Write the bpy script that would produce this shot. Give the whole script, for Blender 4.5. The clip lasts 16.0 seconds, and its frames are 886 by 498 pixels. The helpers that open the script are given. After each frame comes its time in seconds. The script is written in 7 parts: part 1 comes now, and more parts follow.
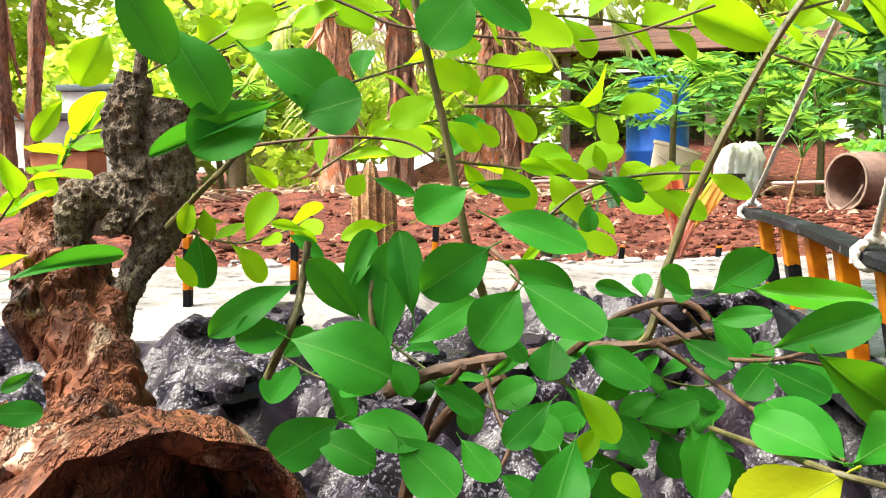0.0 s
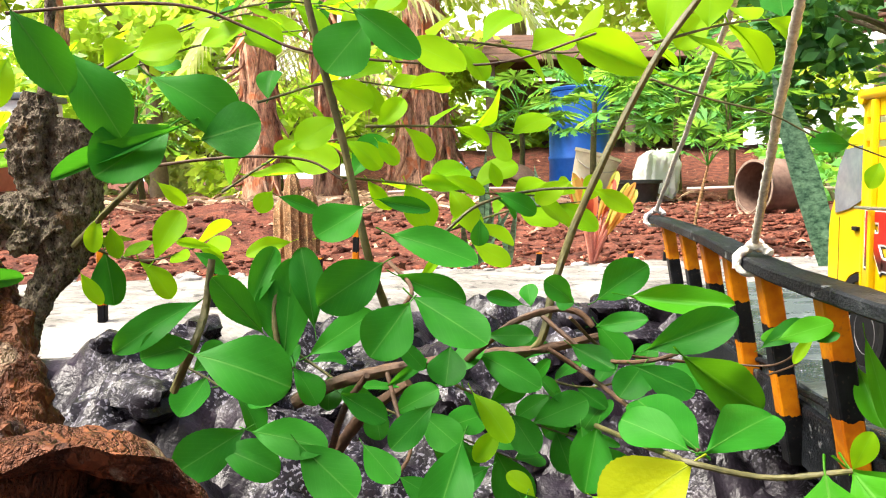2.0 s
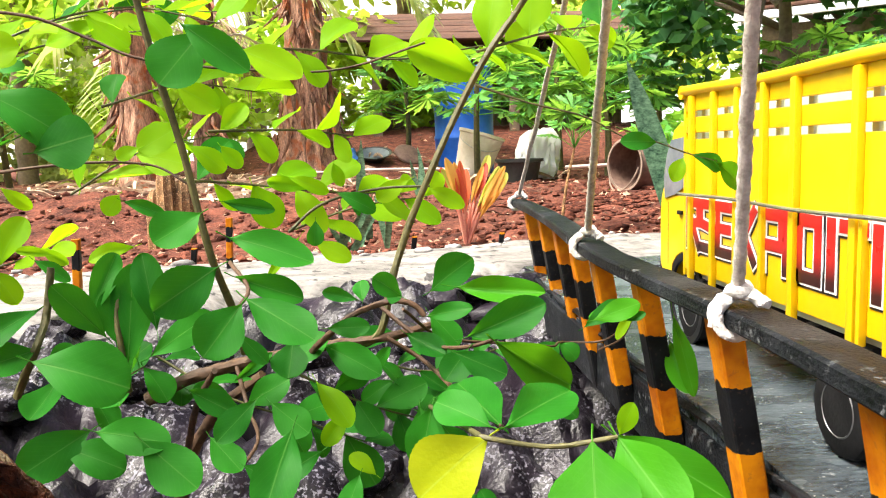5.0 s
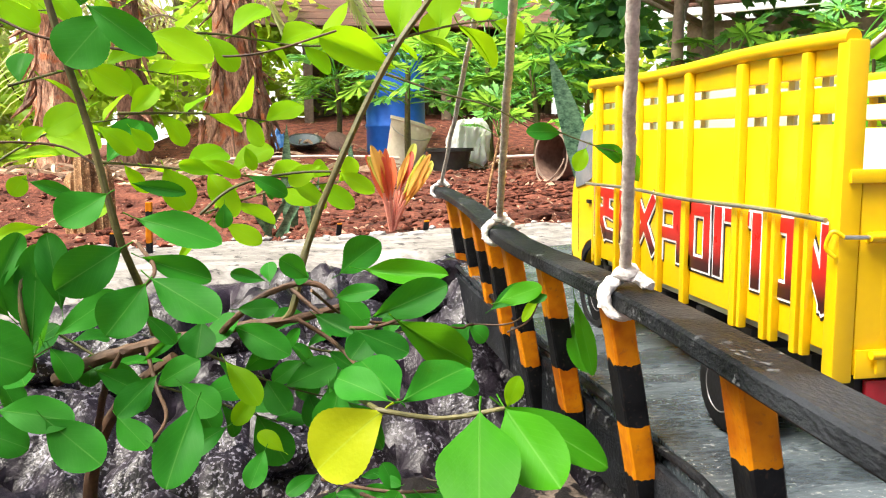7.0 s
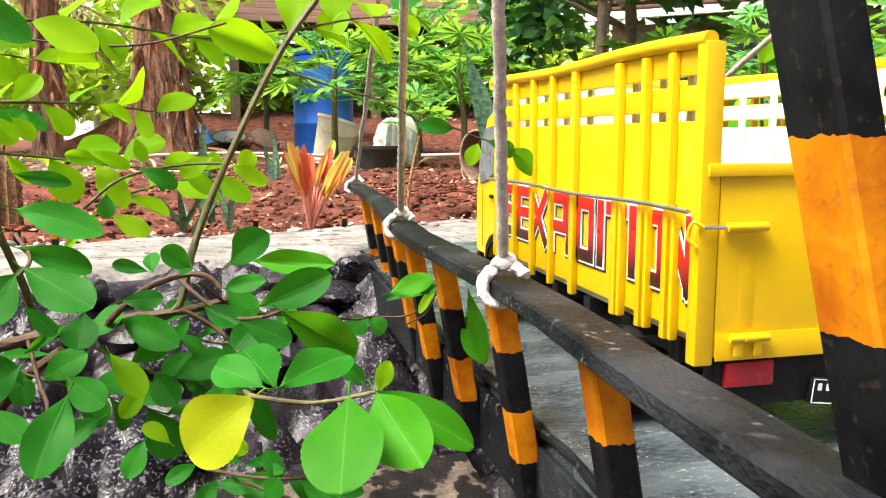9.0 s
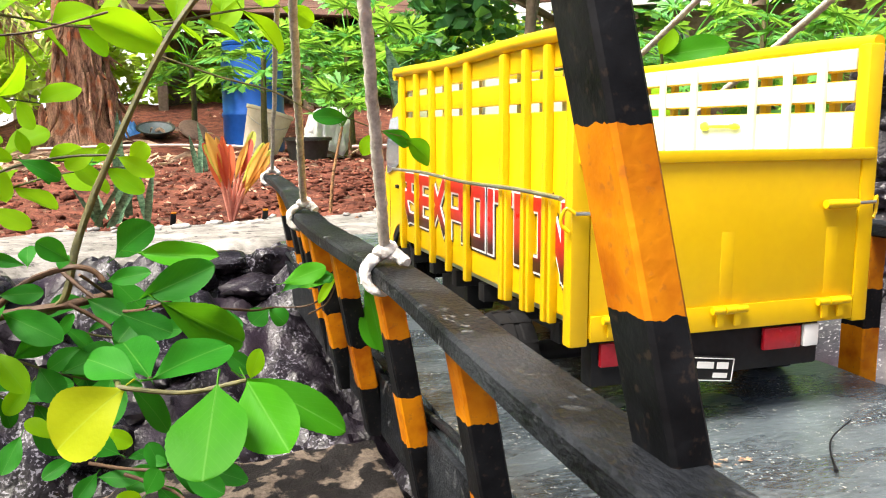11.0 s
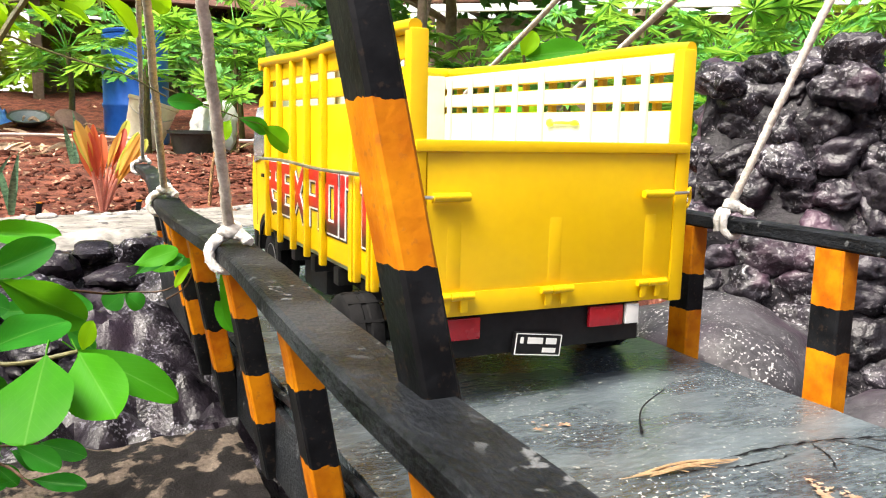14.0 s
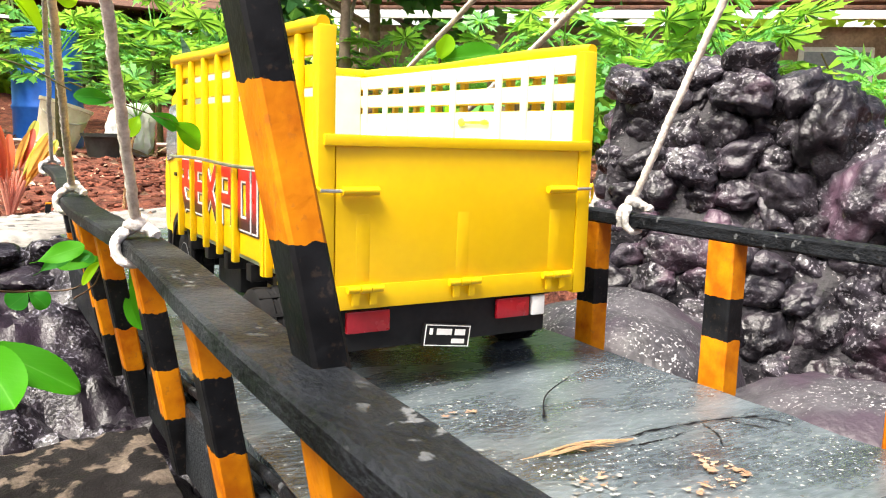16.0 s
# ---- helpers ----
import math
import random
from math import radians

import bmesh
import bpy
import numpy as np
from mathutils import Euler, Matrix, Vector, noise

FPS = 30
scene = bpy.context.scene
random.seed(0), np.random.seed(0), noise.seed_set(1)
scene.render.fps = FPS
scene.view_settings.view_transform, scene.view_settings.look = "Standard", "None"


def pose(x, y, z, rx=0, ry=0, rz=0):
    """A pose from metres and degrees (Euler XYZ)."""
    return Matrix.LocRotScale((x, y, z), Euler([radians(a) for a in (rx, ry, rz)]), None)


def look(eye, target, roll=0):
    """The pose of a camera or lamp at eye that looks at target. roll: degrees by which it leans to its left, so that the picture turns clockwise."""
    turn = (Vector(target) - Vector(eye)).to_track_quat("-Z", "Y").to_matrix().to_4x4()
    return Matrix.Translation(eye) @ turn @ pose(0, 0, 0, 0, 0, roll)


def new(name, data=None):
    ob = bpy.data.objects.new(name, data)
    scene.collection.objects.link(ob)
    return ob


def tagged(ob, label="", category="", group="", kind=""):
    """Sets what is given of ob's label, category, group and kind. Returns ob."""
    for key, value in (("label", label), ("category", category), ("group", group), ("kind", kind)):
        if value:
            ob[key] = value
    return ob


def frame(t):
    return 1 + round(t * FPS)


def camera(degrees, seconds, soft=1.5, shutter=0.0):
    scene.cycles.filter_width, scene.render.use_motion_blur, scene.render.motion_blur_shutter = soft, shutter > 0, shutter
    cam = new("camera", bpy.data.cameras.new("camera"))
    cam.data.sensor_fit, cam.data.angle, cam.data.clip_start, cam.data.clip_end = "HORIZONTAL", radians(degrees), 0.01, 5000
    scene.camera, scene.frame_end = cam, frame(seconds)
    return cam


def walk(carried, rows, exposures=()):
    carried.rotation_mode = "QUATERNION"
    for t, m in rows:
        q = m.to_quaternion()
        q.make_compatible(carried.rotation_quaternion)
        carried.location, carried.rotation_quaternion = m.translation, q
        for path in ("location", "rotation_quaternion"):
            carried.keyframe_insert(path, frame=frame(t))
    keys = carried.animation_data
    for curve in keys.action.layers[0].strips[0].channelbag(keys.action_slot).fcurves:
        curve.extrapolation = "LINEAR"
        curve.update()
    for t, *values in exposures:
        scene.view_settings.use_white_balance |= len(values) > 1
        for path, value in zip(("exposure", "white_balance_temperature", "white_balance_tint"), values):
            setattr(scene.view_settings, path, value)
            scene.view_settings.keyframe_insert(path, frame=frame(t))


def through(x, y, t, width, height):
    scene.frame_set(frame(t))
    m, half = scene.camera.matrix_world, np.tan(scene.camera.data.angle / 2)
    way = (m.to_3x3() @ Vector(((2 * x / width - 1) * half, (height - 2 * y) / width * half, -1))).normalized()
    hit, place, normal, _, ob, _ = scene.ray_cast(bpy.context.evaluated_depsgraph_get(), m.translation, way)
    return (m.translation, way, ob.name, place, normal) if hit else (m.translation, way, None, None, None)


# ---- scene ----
cam = camera(57.38, 16.0, soft=1.1)

PATH = [
    (0, (-0.3236, -0.2970, 0.1648), (-0.4695, 0.6872, 0.0650), -0.40),
    (0.5, (-0.3178, -0.3031, 0.1668), (-0.4487, 0.6834, 0.0685), -0.57),
    (1, (-0.3130, -0.3077, 0.1697), (-0.4219, 0.6813, 0.0700), -0.49),
    (1.5, (-0.3095, -0.3126, 0.1695), (-0.3934, 0.6792, 0.0739), -0.61),
    (2, (-0.3051, -0.3179, 0.1707), (-0.3649, 0.6760, 0.0786), -0.84),
    (2.5, (-0.2995, -0.3238, 0.1742), (-0.3371, 0.6711, 0.0810), -1.21),
    (3, (-0.2950, -0.3302, 0.1799), (-0.3097, 0.6646, 0.0798), -1.24),
    (3.5, (-0.2899, -0.3347, 0.1836), (-0.2831, 0.6596, 0.0773), -1.50),
    (6, (-0.2655, -0.3598, 0.1841), (-0.1537, 0.6251, 0.0513), -1.20),
    (6.5, (-0.2638, -0.3641, 0.1854), (-0.1322, 0.6176, 0.0476), -0.82),
    (7, (-0.2595, -0.3680, 0.1826), (-0.1063, 0.6107, 0.0464), -0.65),
    (7.5, (-0.2566, -0.3726, 0.1827), (-0.0799, 0.6020, 0.0452), -0.35),
    (8, (-0.2524, -0.3777, 0.1842), (-0.0536, 0.5923, 0.0440), -0.30),
    (8.5, (-0.2469, -0.3839, 0.1816), (-0.0277, 0.5820, 0.0437), 0.13),
    (9, (-0.2350, -0.3833, 0.1790), (0.0003, 0.5788, 0.0411), -0.03),
    (11.5, (-0.2028, -0.4055, 0.1782), (0.1263, 0.5270, 0.0292), 0.17),
    (12, (-0.1979, -0.4108, 0.1740), (0.1513, 0.5148, 0.0282), 0.66),
    (12.5, (-0.1927, -0.4152, 0.1721), (0.1720, 0.5045, 0.0269), 0.84),
    (13, (-0.1906, -0.4229, 0.1708), (0.1997, 0.4864, 0.0264), 1.04),
    (13.5, (-0.1889, -0.4284, 0.1720), (0.2186, 0.4728, 0.0248), 1.15),
    (14, (-0.1878, -0.4352, 0.1721), (0.2405, 0.4561, 0.0234), 1.32),
    (14.5, (-0.1863, -0.4421, 0.1721), (0.2611, 0.4398, 0.0234), 1.39),
    (15, (-0.1844, -0.4452, 0.1700), (0.2838, 0.4262, 0.0238), 1.46),
    (15.5, (-0.1846, -0.4503, 0.1688), (0.3031, 0.4108, 0.0246), 1.61),
    (16, (-0.1842, -0.4516, 0.1658), (0.3247, 0.3981, 0.0275), 1.77),
]
walk(cam, [(t, look(eye, target, roll)) for t, eye, target, roll in PATH], exposures=[(0.0, 1.46), (3.5, 1.42), (7.0, 1.28), (9.0, 1.22), (12.0, 1.24), (15.3, 1.27), (16.0, 1.42)])

# ---- light ----
world = bpy.data.worlds.new("world")
scene.world = world
world.use_nodes = True
sky = world.node_tree.nodes.new("ShaderNodeTexSky")
sky.sky_type = "NISHITA"
sky.sun_disc = False
sky.air_density, sky.dust_density, sky.ozone_density = 0.8, 8.0, 0.3
SUN_DIR = Vector((-0.46, -0.14, 0.87)).normalized()
sky.sun_elevation = math.asin(SUN_DIR.z)
sky.sun_rotation = math.atan2(SUN_DIR.x, SUN_DIR.y)
world.node_tree.nodes["Background"].inputs[1].default_value = 0.098
world.node_tree.links.new(sky.outputs[0], world.node_tree.nodes["Background"].inputs[0])
sun = new("sun", bpy.data.lights.new("sun", "SUN"))
sun.data.energy = 4.6
sun.data.angle = radians(32.0)
sun.data.color = (1.0, 0.95, 0.86)
sun.matrix_world = look(SUN_DIR * 20, (0, 0, 0))

# ---- materials ----
def material(name, low, high, scale=40.0, rough=0.6, metal=0.0, bump=0.3, fine=6.0, depth=0.002, vary=0.0,
             fleck=None, fleck_scale=90.0, fleck_at=0.68, fleck_detail=3.0, cluster=0.0, spec=0.5, stretch=(1, 1, 1), coat=0.0, island=False, patch=None, cracks=0.0, crack_scale=60.0, crack_tone=(0.01, 0.006, 0.004)):
    """Two-scale noise between two colours, optional flecks of a third, bump from both scales."""
    m = bpy.data.materials.new(name)
    m.use_nodes = True
    nt = m.node_tree
    bsdf = nt.nodes["Principled BSDF"]
    co = nt.nodes.new("ShaderNodeTexCoord")
    mp = nt.nodes.new("ShaderNodeMapping")
    mp.inputs["Scale"].default_value = stretch
    nt.links.new(co.outputs["Object"], mp.inputs["Vector"])
    a = nt.nodes.new("ShaderNodeTexNoise")
    a.inputs["Scale"].default_value, a.inputs["Detail"].default_value = scale, 5.0
    b = nt.nodes.new("ShaderNodeTexNoise")
    b.inputs["Scale"].default_value, b.inputs["Detail"].default_value = scale * fine, 4.0
    for n in (a, b):
        nt.links.new(mp.outputs[0], n.inputs["Vector"])
    add = nt.nodes.new("ShaderNodeMix")
    add.inputs["Factor"].default_value = 0.38
    nt.links.new(a.outputs["Fac"], add.inputs["A"])
    nt.links.new(b.outputs["Fac"], add.inputs["B"])
    ramp = nt.nodes.new("ShaderNodeValToRGB")
    ramp.color_ramp.elements[0].position, ramp.color_ramp.elements[1].position = 0.36, 0.66
    ramp.color_ramp.elements[0].color, ramp.color_ramp.elements[1].color = (*low, 1), (*high, 1)
    nt.links.new(add.outputs["Result"], ramp.inputs["Fac"])
    out = ramp.outputs["Color"]
    if fleck:
        f = nt.nodes.new("ShaderNodeTexNoise")
        f.inputs["Scale"].default_value, f.inputs["Detail"].default_value = fleck_scale, fleck_detail
        nt.links.new(co.outputs["Object"], f.inputs["Vector"])
        fr = nt.nodes.new("ShaderNodeValToRGB")
        fr.color_ramp.elements[0].position, fr.color_ramp.elements[1].position = fleck_at, fleck_at + 0.04
        nt.links.new(f.outputs["Fac"], fr.inputs["Fac"])
        mx = nt.nodes.new("ShaderNodeMix")
        mx.data_type = "RGBA"
        amount = fr.outputs["Color"]
        if cluster:
            cn = nt.nodes.new("ShaderNodeTexNoise")
            cn.inputs["Scale"].default_value, cn.inputs["Detail"].default_value = cluster, 4.0
            nt.links.new(co.outputs["Object"], cn.inputs["Vector"])
            ck = nt.nodes.new("ShaderNodeMapRange")
            ck.inputs["From Min"].default_value, ck.inputs["From Max"].default_value = 0.44, 0.56
            nt.links.new(cn.outputs["Fac"], ck.inputs["Value"])
            cx = nt.nodes.new("ShaderNodeMath")
            cx.operation = "MULTIPLY"
            nt.links.new(amount, cx.inputs[0])
            nt.links.new(ck.outputs[0], cx.inputs[1])
            amount = cx.outputs[0]
        nt.links.new(amount, mx.inputs["Factor"])
        nt.links.new(out, mx.inputs[6])
        mx.inputs[7].default_value = (*fleck, 1)
        out = mx.outputs[2]
    if patch:
        w = nt.nodes.new("ShaderNodeTexNoise")
        w.inputs["Scale"].default_value, w.inputs["Detail"].default_value = 11.0, 6.0
        nt.links.new(co.outputs["Object"], w.inputs["Vector"])
        wr = nt.nodes.new("ShaderNodeMapRange")
        wr.inputs["From Min"].default_value, wr.inputs["From Max"].default_value = 0.53, 0.66
        nt.links.new(w.outputs["Fac"], wr.inputs["Value"])
        wm = nt.nodes.new("ShaderNodeMix")
        wm.data_type = "RGBA"
        nt.links.new(wr.outputs[0], wm.inputs["Factor"])
        nt.links.new(out, wm.inputs[6])
        wm.inputs[7].default_value = (*patch, 1)
        out = wm.outputs[2]
    if vary:
        info = nt.nodes.new("ShaderNodeObjectInfo")
        hsv = nt.nodes.new("ShaderNodeHueSaturation")
        rng = nt.nodes.new("ShaderNodeMapRange")
        rng.inputs["To Min"].default_value, rng.inputs["To Max"].default_value = 1 - vary, 1 + vary
        nt.links.new(nt.nodes.new("ShaderNodeNewGeometry").outputs["Random Per Island"] if island else info.outputs["Random"], rng.inputs["Value"])
        nt.links.new(rng.outputs[0], hsv.inputs["Value"])
        nt.links.new(out, hsv.inputs["Color"])
        out = hsv.outputs[0]
    relief = add.outputs["Result"]
    if cracks:
        wob = nt.nodes.new("ShaderNodeVectorMath")
        wob.operation = "MULTIPLY_ADD"
        wob.inputs[1].default_value = (1.8 / crack_scale,) * 3
        nt.links.new(b.outputs["Color"], wob.inputs[0])
        nt.links.new(mp.outputs[0], wob.inputs[2])
        vo = nt.nodes.new("ShaderNodeTexVoronoi")
        vo.feature = "DISTANCE_TO_EDGE"
        vo.inputs["Scale"].default_value = crack_scale
        nt.links.new(wob.outputs[0], vo.inputs["Vector"])
        cr = nt.nodes.new("ShaderNodeMapRange")
        cr.inputs["From Max"].default_value = 0.22
        nt.links.new(vo.outputs["Distance"], cr.inputs["Value"])
        cf = nt.nodes.new("ShaderNodeMapRange")
        cf.inputs["To Min"].default_value, cf.inputs["To Max"].default_value = cracks, 0.0
        nt.links.new(cr.outputs[0], cf.inputs["Value"])
        cm = nt.nodes.new("ShaderNodeMix")
        cm.data_type = "RGBA"
        nt.links.new(cf.outputs[0], cm.inputs["Factor"])
        nt.links.new(out, cm.inputs[6])
        cm.inputs[7].default_value = (*crack_tone, 1)
        out = cm.outputs[2]
        both = nt.nodes.new("ShaderNodeMath")
        both.operation = "MULTIPLY_ADD"
        both.inputs[1].default_value = 0.8
        nt.links.new(cr.outputs[0], both.inputs[0])
        nt.links.new(relief, both.inputs[2])
        relief = both.outputs[0]
    nt.links.new(out, bsdf.inputs["Base Color"])
    bp = nt.nodes.new("ShaderNodeBump")
    bp.inputs["Strength"].default_value, bp.inputs["Distance"].default_value = bump, depth
    nt.links.new(relief, bp.inputs["Height"])
    nt.links.new(bp.outputs[0], bsdf.inputs["Normal"])
    rr = nt.nodes.new("ShaderNodeMapRange")
    rr.inputs["To Min"].default_value, rr.inputs["To Max"].default_value = max(rough - 0.12, 0.03), min(rough + 0.12, 1)
    nt.links.new(a.outputs["Fac"], rr.inputs["Value"])
    nt.links.new(rr.outputs[0], bsdf.inputs["Roughness"])
    bsdf.inputs["Metallic"].default_value = metal
    bsdf.inputs["Specular IOR Level"].default_value = spec
    bsdf.inputs["Coat Weight"].default_value = coat
    return m


def foliage(name, low, high, glow, through=0.45, rough=0.42, vary=0.3, veins=False, island=False):
    """A leaf: gloss on top, light shining through, hue and value varied from leaf to leaf."""
    m = bpy.data.materials.new(name)
    m.use_nodes = True
    nt = m.node_tree
    bsdf = nt.nodes["Principled BSDF"]
    co = nt.nodes.new("ShaderNodeTexCoord")
    no = nt.nodes.new("ShaderNodeTexNoise")
    no.inputs["Scale"].default_value, no.inputs["Detail"].default_value = (3.0 if veins else 30.0), 3.0
    nt.links.new(co.outputs["Object"], no.inputs["Vector"])
    if island:
        geo = nt.nodes.new("ShaderNodeNewGeometry")
        rnd = geo.outputs["Random Per Island"]
    else:
        rnd = nt.nodes.new("ShaderNodeObjectInfo").outputs["Random"]
    mixf = nt.nodes.new("ShaderNodeMath")
    mixf.operation = "MULTIPLY_ADD"
    mixf.inputs[1].default_value = 0.75
    nt.links.new(rnd, mixf.inputs[0])
    sub = nt.nodes.new("ShaderNodeMath")
    sub.operation = "MULTIPLY_ADD"
    sub.inputs[1].default_value, sub.inputs[2].default_value = 0.7, -0.22
    nt.links.new(no.outputs["Fac"], sub.inputs[0])
    nt.links.new(sub.outputs[0], mixf.inputs[2])
    ramp = nt.nodes.new("ShaderNodeValToRGB")
    ramp.color_ramp.elements[0].color, ramp.color_ramp.elements[1].color = (*low, 1), (*high, 1)
    nt.links.new(mixf.outputs[0], ramp.inputs["Fac"])
    out = ramp.outputs["Color"]
    if veins:
        sp = nt.nodes.new("ShaderNodeSeparateXYZ")
        nt.links.new(co.outputs["Object"], sp.inputs[0])
        ab = nt.nodes.new("ShaderNodeMath")
        ab.operation = "ABSOLUTE"
        nt.links.new(sp.outputs["X"], ab.inputs[0])
        vr = nt.nodes.new("ShaderNodeMapRange")
        vr.inputs["From Min"].default_value, vr.inputs["From Max"].default_value = 0.004, 0.018
        vr.inputs["To Min"].default_value, vr.inputs["To Max"].default_value = 0.17, 0.0
        nt.links.new(ab.outputs[0], vr.inputs["Value"])
        side = nt.nodes.new("ShaderNodeMath")
        side.operation = "MULTIPLY_ADD"
        side.inputs[1].default_value = -0.9
        nt.links.new(ab.outputs[0], side.inputs[0])
        nt.links.new(sp.outputs["Y"], side.inputs[2])
        wv = nt.nodes.new("ShaderNodeMath")
        wv.operation = "MULTIPLY"
        wv.inputs[1].default_value = 62.0
        nt.links.new(side.outputs[0], wv.inputs[0])
        sn = nt.nodes.new("ShaderNodeMath")
        sn.operation = "SINE"
        nt.links.new(wv.outputs[0], sn.inputs[0])
        sr = nt.nodes.new("ShaderNodeMapRange")
        sr.inputs["From Min"].default_value, sr.inputs["From Max"].default_value = 0.86, 1.0
        sr.inputs["To Max"].default_value = 0.03
        nt.links.new(sn.outputs[0], sr.inputs["Value"])
        vmax = nt.nodes.new("ShaderNodeMath")
        vmax.operation = "MAXIMUM"
        nt.links.new(vr.outputs[0], vmax.inputs[0])
        nt.links.new(sr.outputs[0], vmax.inputs[1])
        vm = nt.nodes.new("ShaderNodeMix")
        vm.data_type = "RGBA"
        nt.links.new(vmax.outputs[0], vm.inputs["Factor"])
        nt.links.new(out, vm.inputs[6])
        vm.inputs[7].default_value = (0.30, 0.50, 0.12, 1)
        out = vm.outputs[2]
    nt.links.new(out, bsdf.inputs["Base Color"])
    bsdf.inputs["Roughness"].default_value = rough
    bsdf.inputs["Specular IOR Level"].default_value = 0.09 if veins else 0.4
    bp = nt.nodes.new("ShaderNodeBump")
    bp.inputs["Strength"].default_value, bp.inputs["Distance"].default_value = (0.05, 0.02) if veins else (0.25, 0.003)
    n2 = nt.nodes.new("ShaderNodeTexNoise")
    n2.inputs["Scale"].default_value = 14.0 if veins else 80.0
    nt.links.new(co.outputs["Object"], n2.inputs["Vector"])
    nt.links.new(n2.outputs["Fac"], bp.inputs["Height"])
    nt.links.new(bp.outputs[0], bsdf.inputs["Normal"])
    tr = nt.nodes.new("ShaderNodeBsdfTranslucent")
    tint = nt.nodes.new("ShaderNodeMix")
    tint.data_type = "RGBA"
    tint.inputs["Factor"].default_value = 0.7
    nt.links.new(out, tint.inputs[6])
    tint.inputs[7].default_value = (*glow, 1)
    nt.links.new(tint.outputs[2], tr.inputs["Color"])
    mx = nt.nodes.new("ShaderNodeMixShader")
    mx.inputs[0].default_value = through
    nt.links.new(bsdf.outputs[0], mx.inputs[1])
    nt.links.new(tr.outputs[0], mx.inputs[2])
    nt.links.new(mx.outputs[0], nt.nodes["Material Output"].inputs["Surface"])
    return m


def banded(name, bounds, first, second, jag=0.004, axis="Z"):
    """Painted bands along the object's z with brushed, uneven edges; paint worn through to wood here and there."""
    m = material(name, (0, 0, 0), (1, 1, 1), scale=60, rough=0.55, bump=0.45, depth=0.0014, fleck=None, spec=0.14)
    nt = m.node_tree
    bsdf = nt.nodes["Principled BSDF"]
    co = nt.nodes.new("ShaderNodeTexCoord")
    sep = nt.nodes.new("ShaderNodeSeparateXYZ")
    nt.links.new(co.outputs["Object"], sep.inputs[0])
    wob = nt.nodes.new("ShaderNodeTexNoise")
    wob.inputs["Scale"].default_value, wob.inputs["Detail"].default_value = 140, 3
    nt.links.new(co.outputs["Object"], wob.inputs["Vector"])
    z = nt.nodes.new("ShaderNodeMath")
    z.operation = "MULTIPLY_ADD"
    z.inputs[1].default_value = jag * 2
    nt.links.new(wob.outputs["Fac"], z.inputs[0])
    nt.links.new(sep.outputs[axis], z.inputs[2])
    lo, hi = bounds[0] - 0.1, bounds[-1] + 0.1
    rng = nt.nodes.new("ShaderNodeMapRange")
    rng.inputs["From Min"].default_value, rng.inputs["From Max"].default_value = lo, hi
    nt.links.new(z.outputs[0], rng.inputs["Value"])
    ramp = nt.nodes.new("ShaderNodeValToRGB")
    ramp.color_ramp.interpolation = "CONSTANT"
    els = ramp.color_ramp.elements
    els[0].position, els[0].color = 0.0, (0, 0, 0, 1)
    els[1].position, els[1].color = (bounds[0] + jag - lo) / (hi - lo), (1, 1, 1, 1)
    for k, b in enumerate(bounds[1:]):
        e = els.new((b + jag - lo) / (hi - lo))
        v = k % 2
        e.color = (v, v, v, 1)
    nt.links.new(rng.outputs[0], ramp.inputs["Fac"])
    tones = []
    for dark, light in (first, second):
        n = nt.nodes.new("ShaderNodeTexNoise")
        n.inputs["Scale"].default_value, n.inputs["Detail"].default_value = 55, 6
        nt.links.new(co.outputs["Object"], n.inputs["Vector"])
        r = nt.nodes.new("ShaderNodeValToRGB")
        r.color_ramp.elements[0].position, r.color_ramp.elements[1].position = 0.35, 0.68
        r.color_ramp.elements[0].color, r.color_ramp.elements[1].color = (*dark, 1), (*light, 1)
        nt.links.new(n.outputs["Fac"], r.inputs["Fac"])
        tones.append(r)
    mx = nt.nodes.new("ShaderNodeMix")
    mx.data_type = "RGBA"
    nt.links.new(ramp.outputs["Color"], mx.inputs["Factor"])
    nt.links.new(tones[0].outputs["Color"], mx.inputs[6])
    nt.links.new(tones[1].outputs["Color"], mx.inputs[7])
    wear = nt.nodes.new("ShaderNodeTexNoise")
    wear.inputs["Scale"].default_value, wear.inputs["Detail"].default_value = 320, 6
    nt.links.new(co.outputs["Object"], wear.inputs["Vector"])
    wr = nt.nodes.new("ShaderNodeMapRange")
    wr.inputs["From Min"].default_value, wr.inputs["From Max"].default_value = 0.60, 0.68
    wr.inputs["To Max"].default_value = 0.25
    nt.links.new(wear.outputs["Fac"], wr.inputs["Value"])
    scuff = nt.nodes.new("ShaderNodeMix")
    scuff.data_type = "RGBA"
    nt.links.new(wr.outputs[0], scuff.inputs["Factor"])
    nt.links.new(mx.outputs[2], scuff.inputs[6])
    scuff.inputs[7].default_value = (0.075, 0.050, 0.035, 1)
    nt.links.new(scuff.outputs[2], bsdf.inputs["Base Color"])
    return m


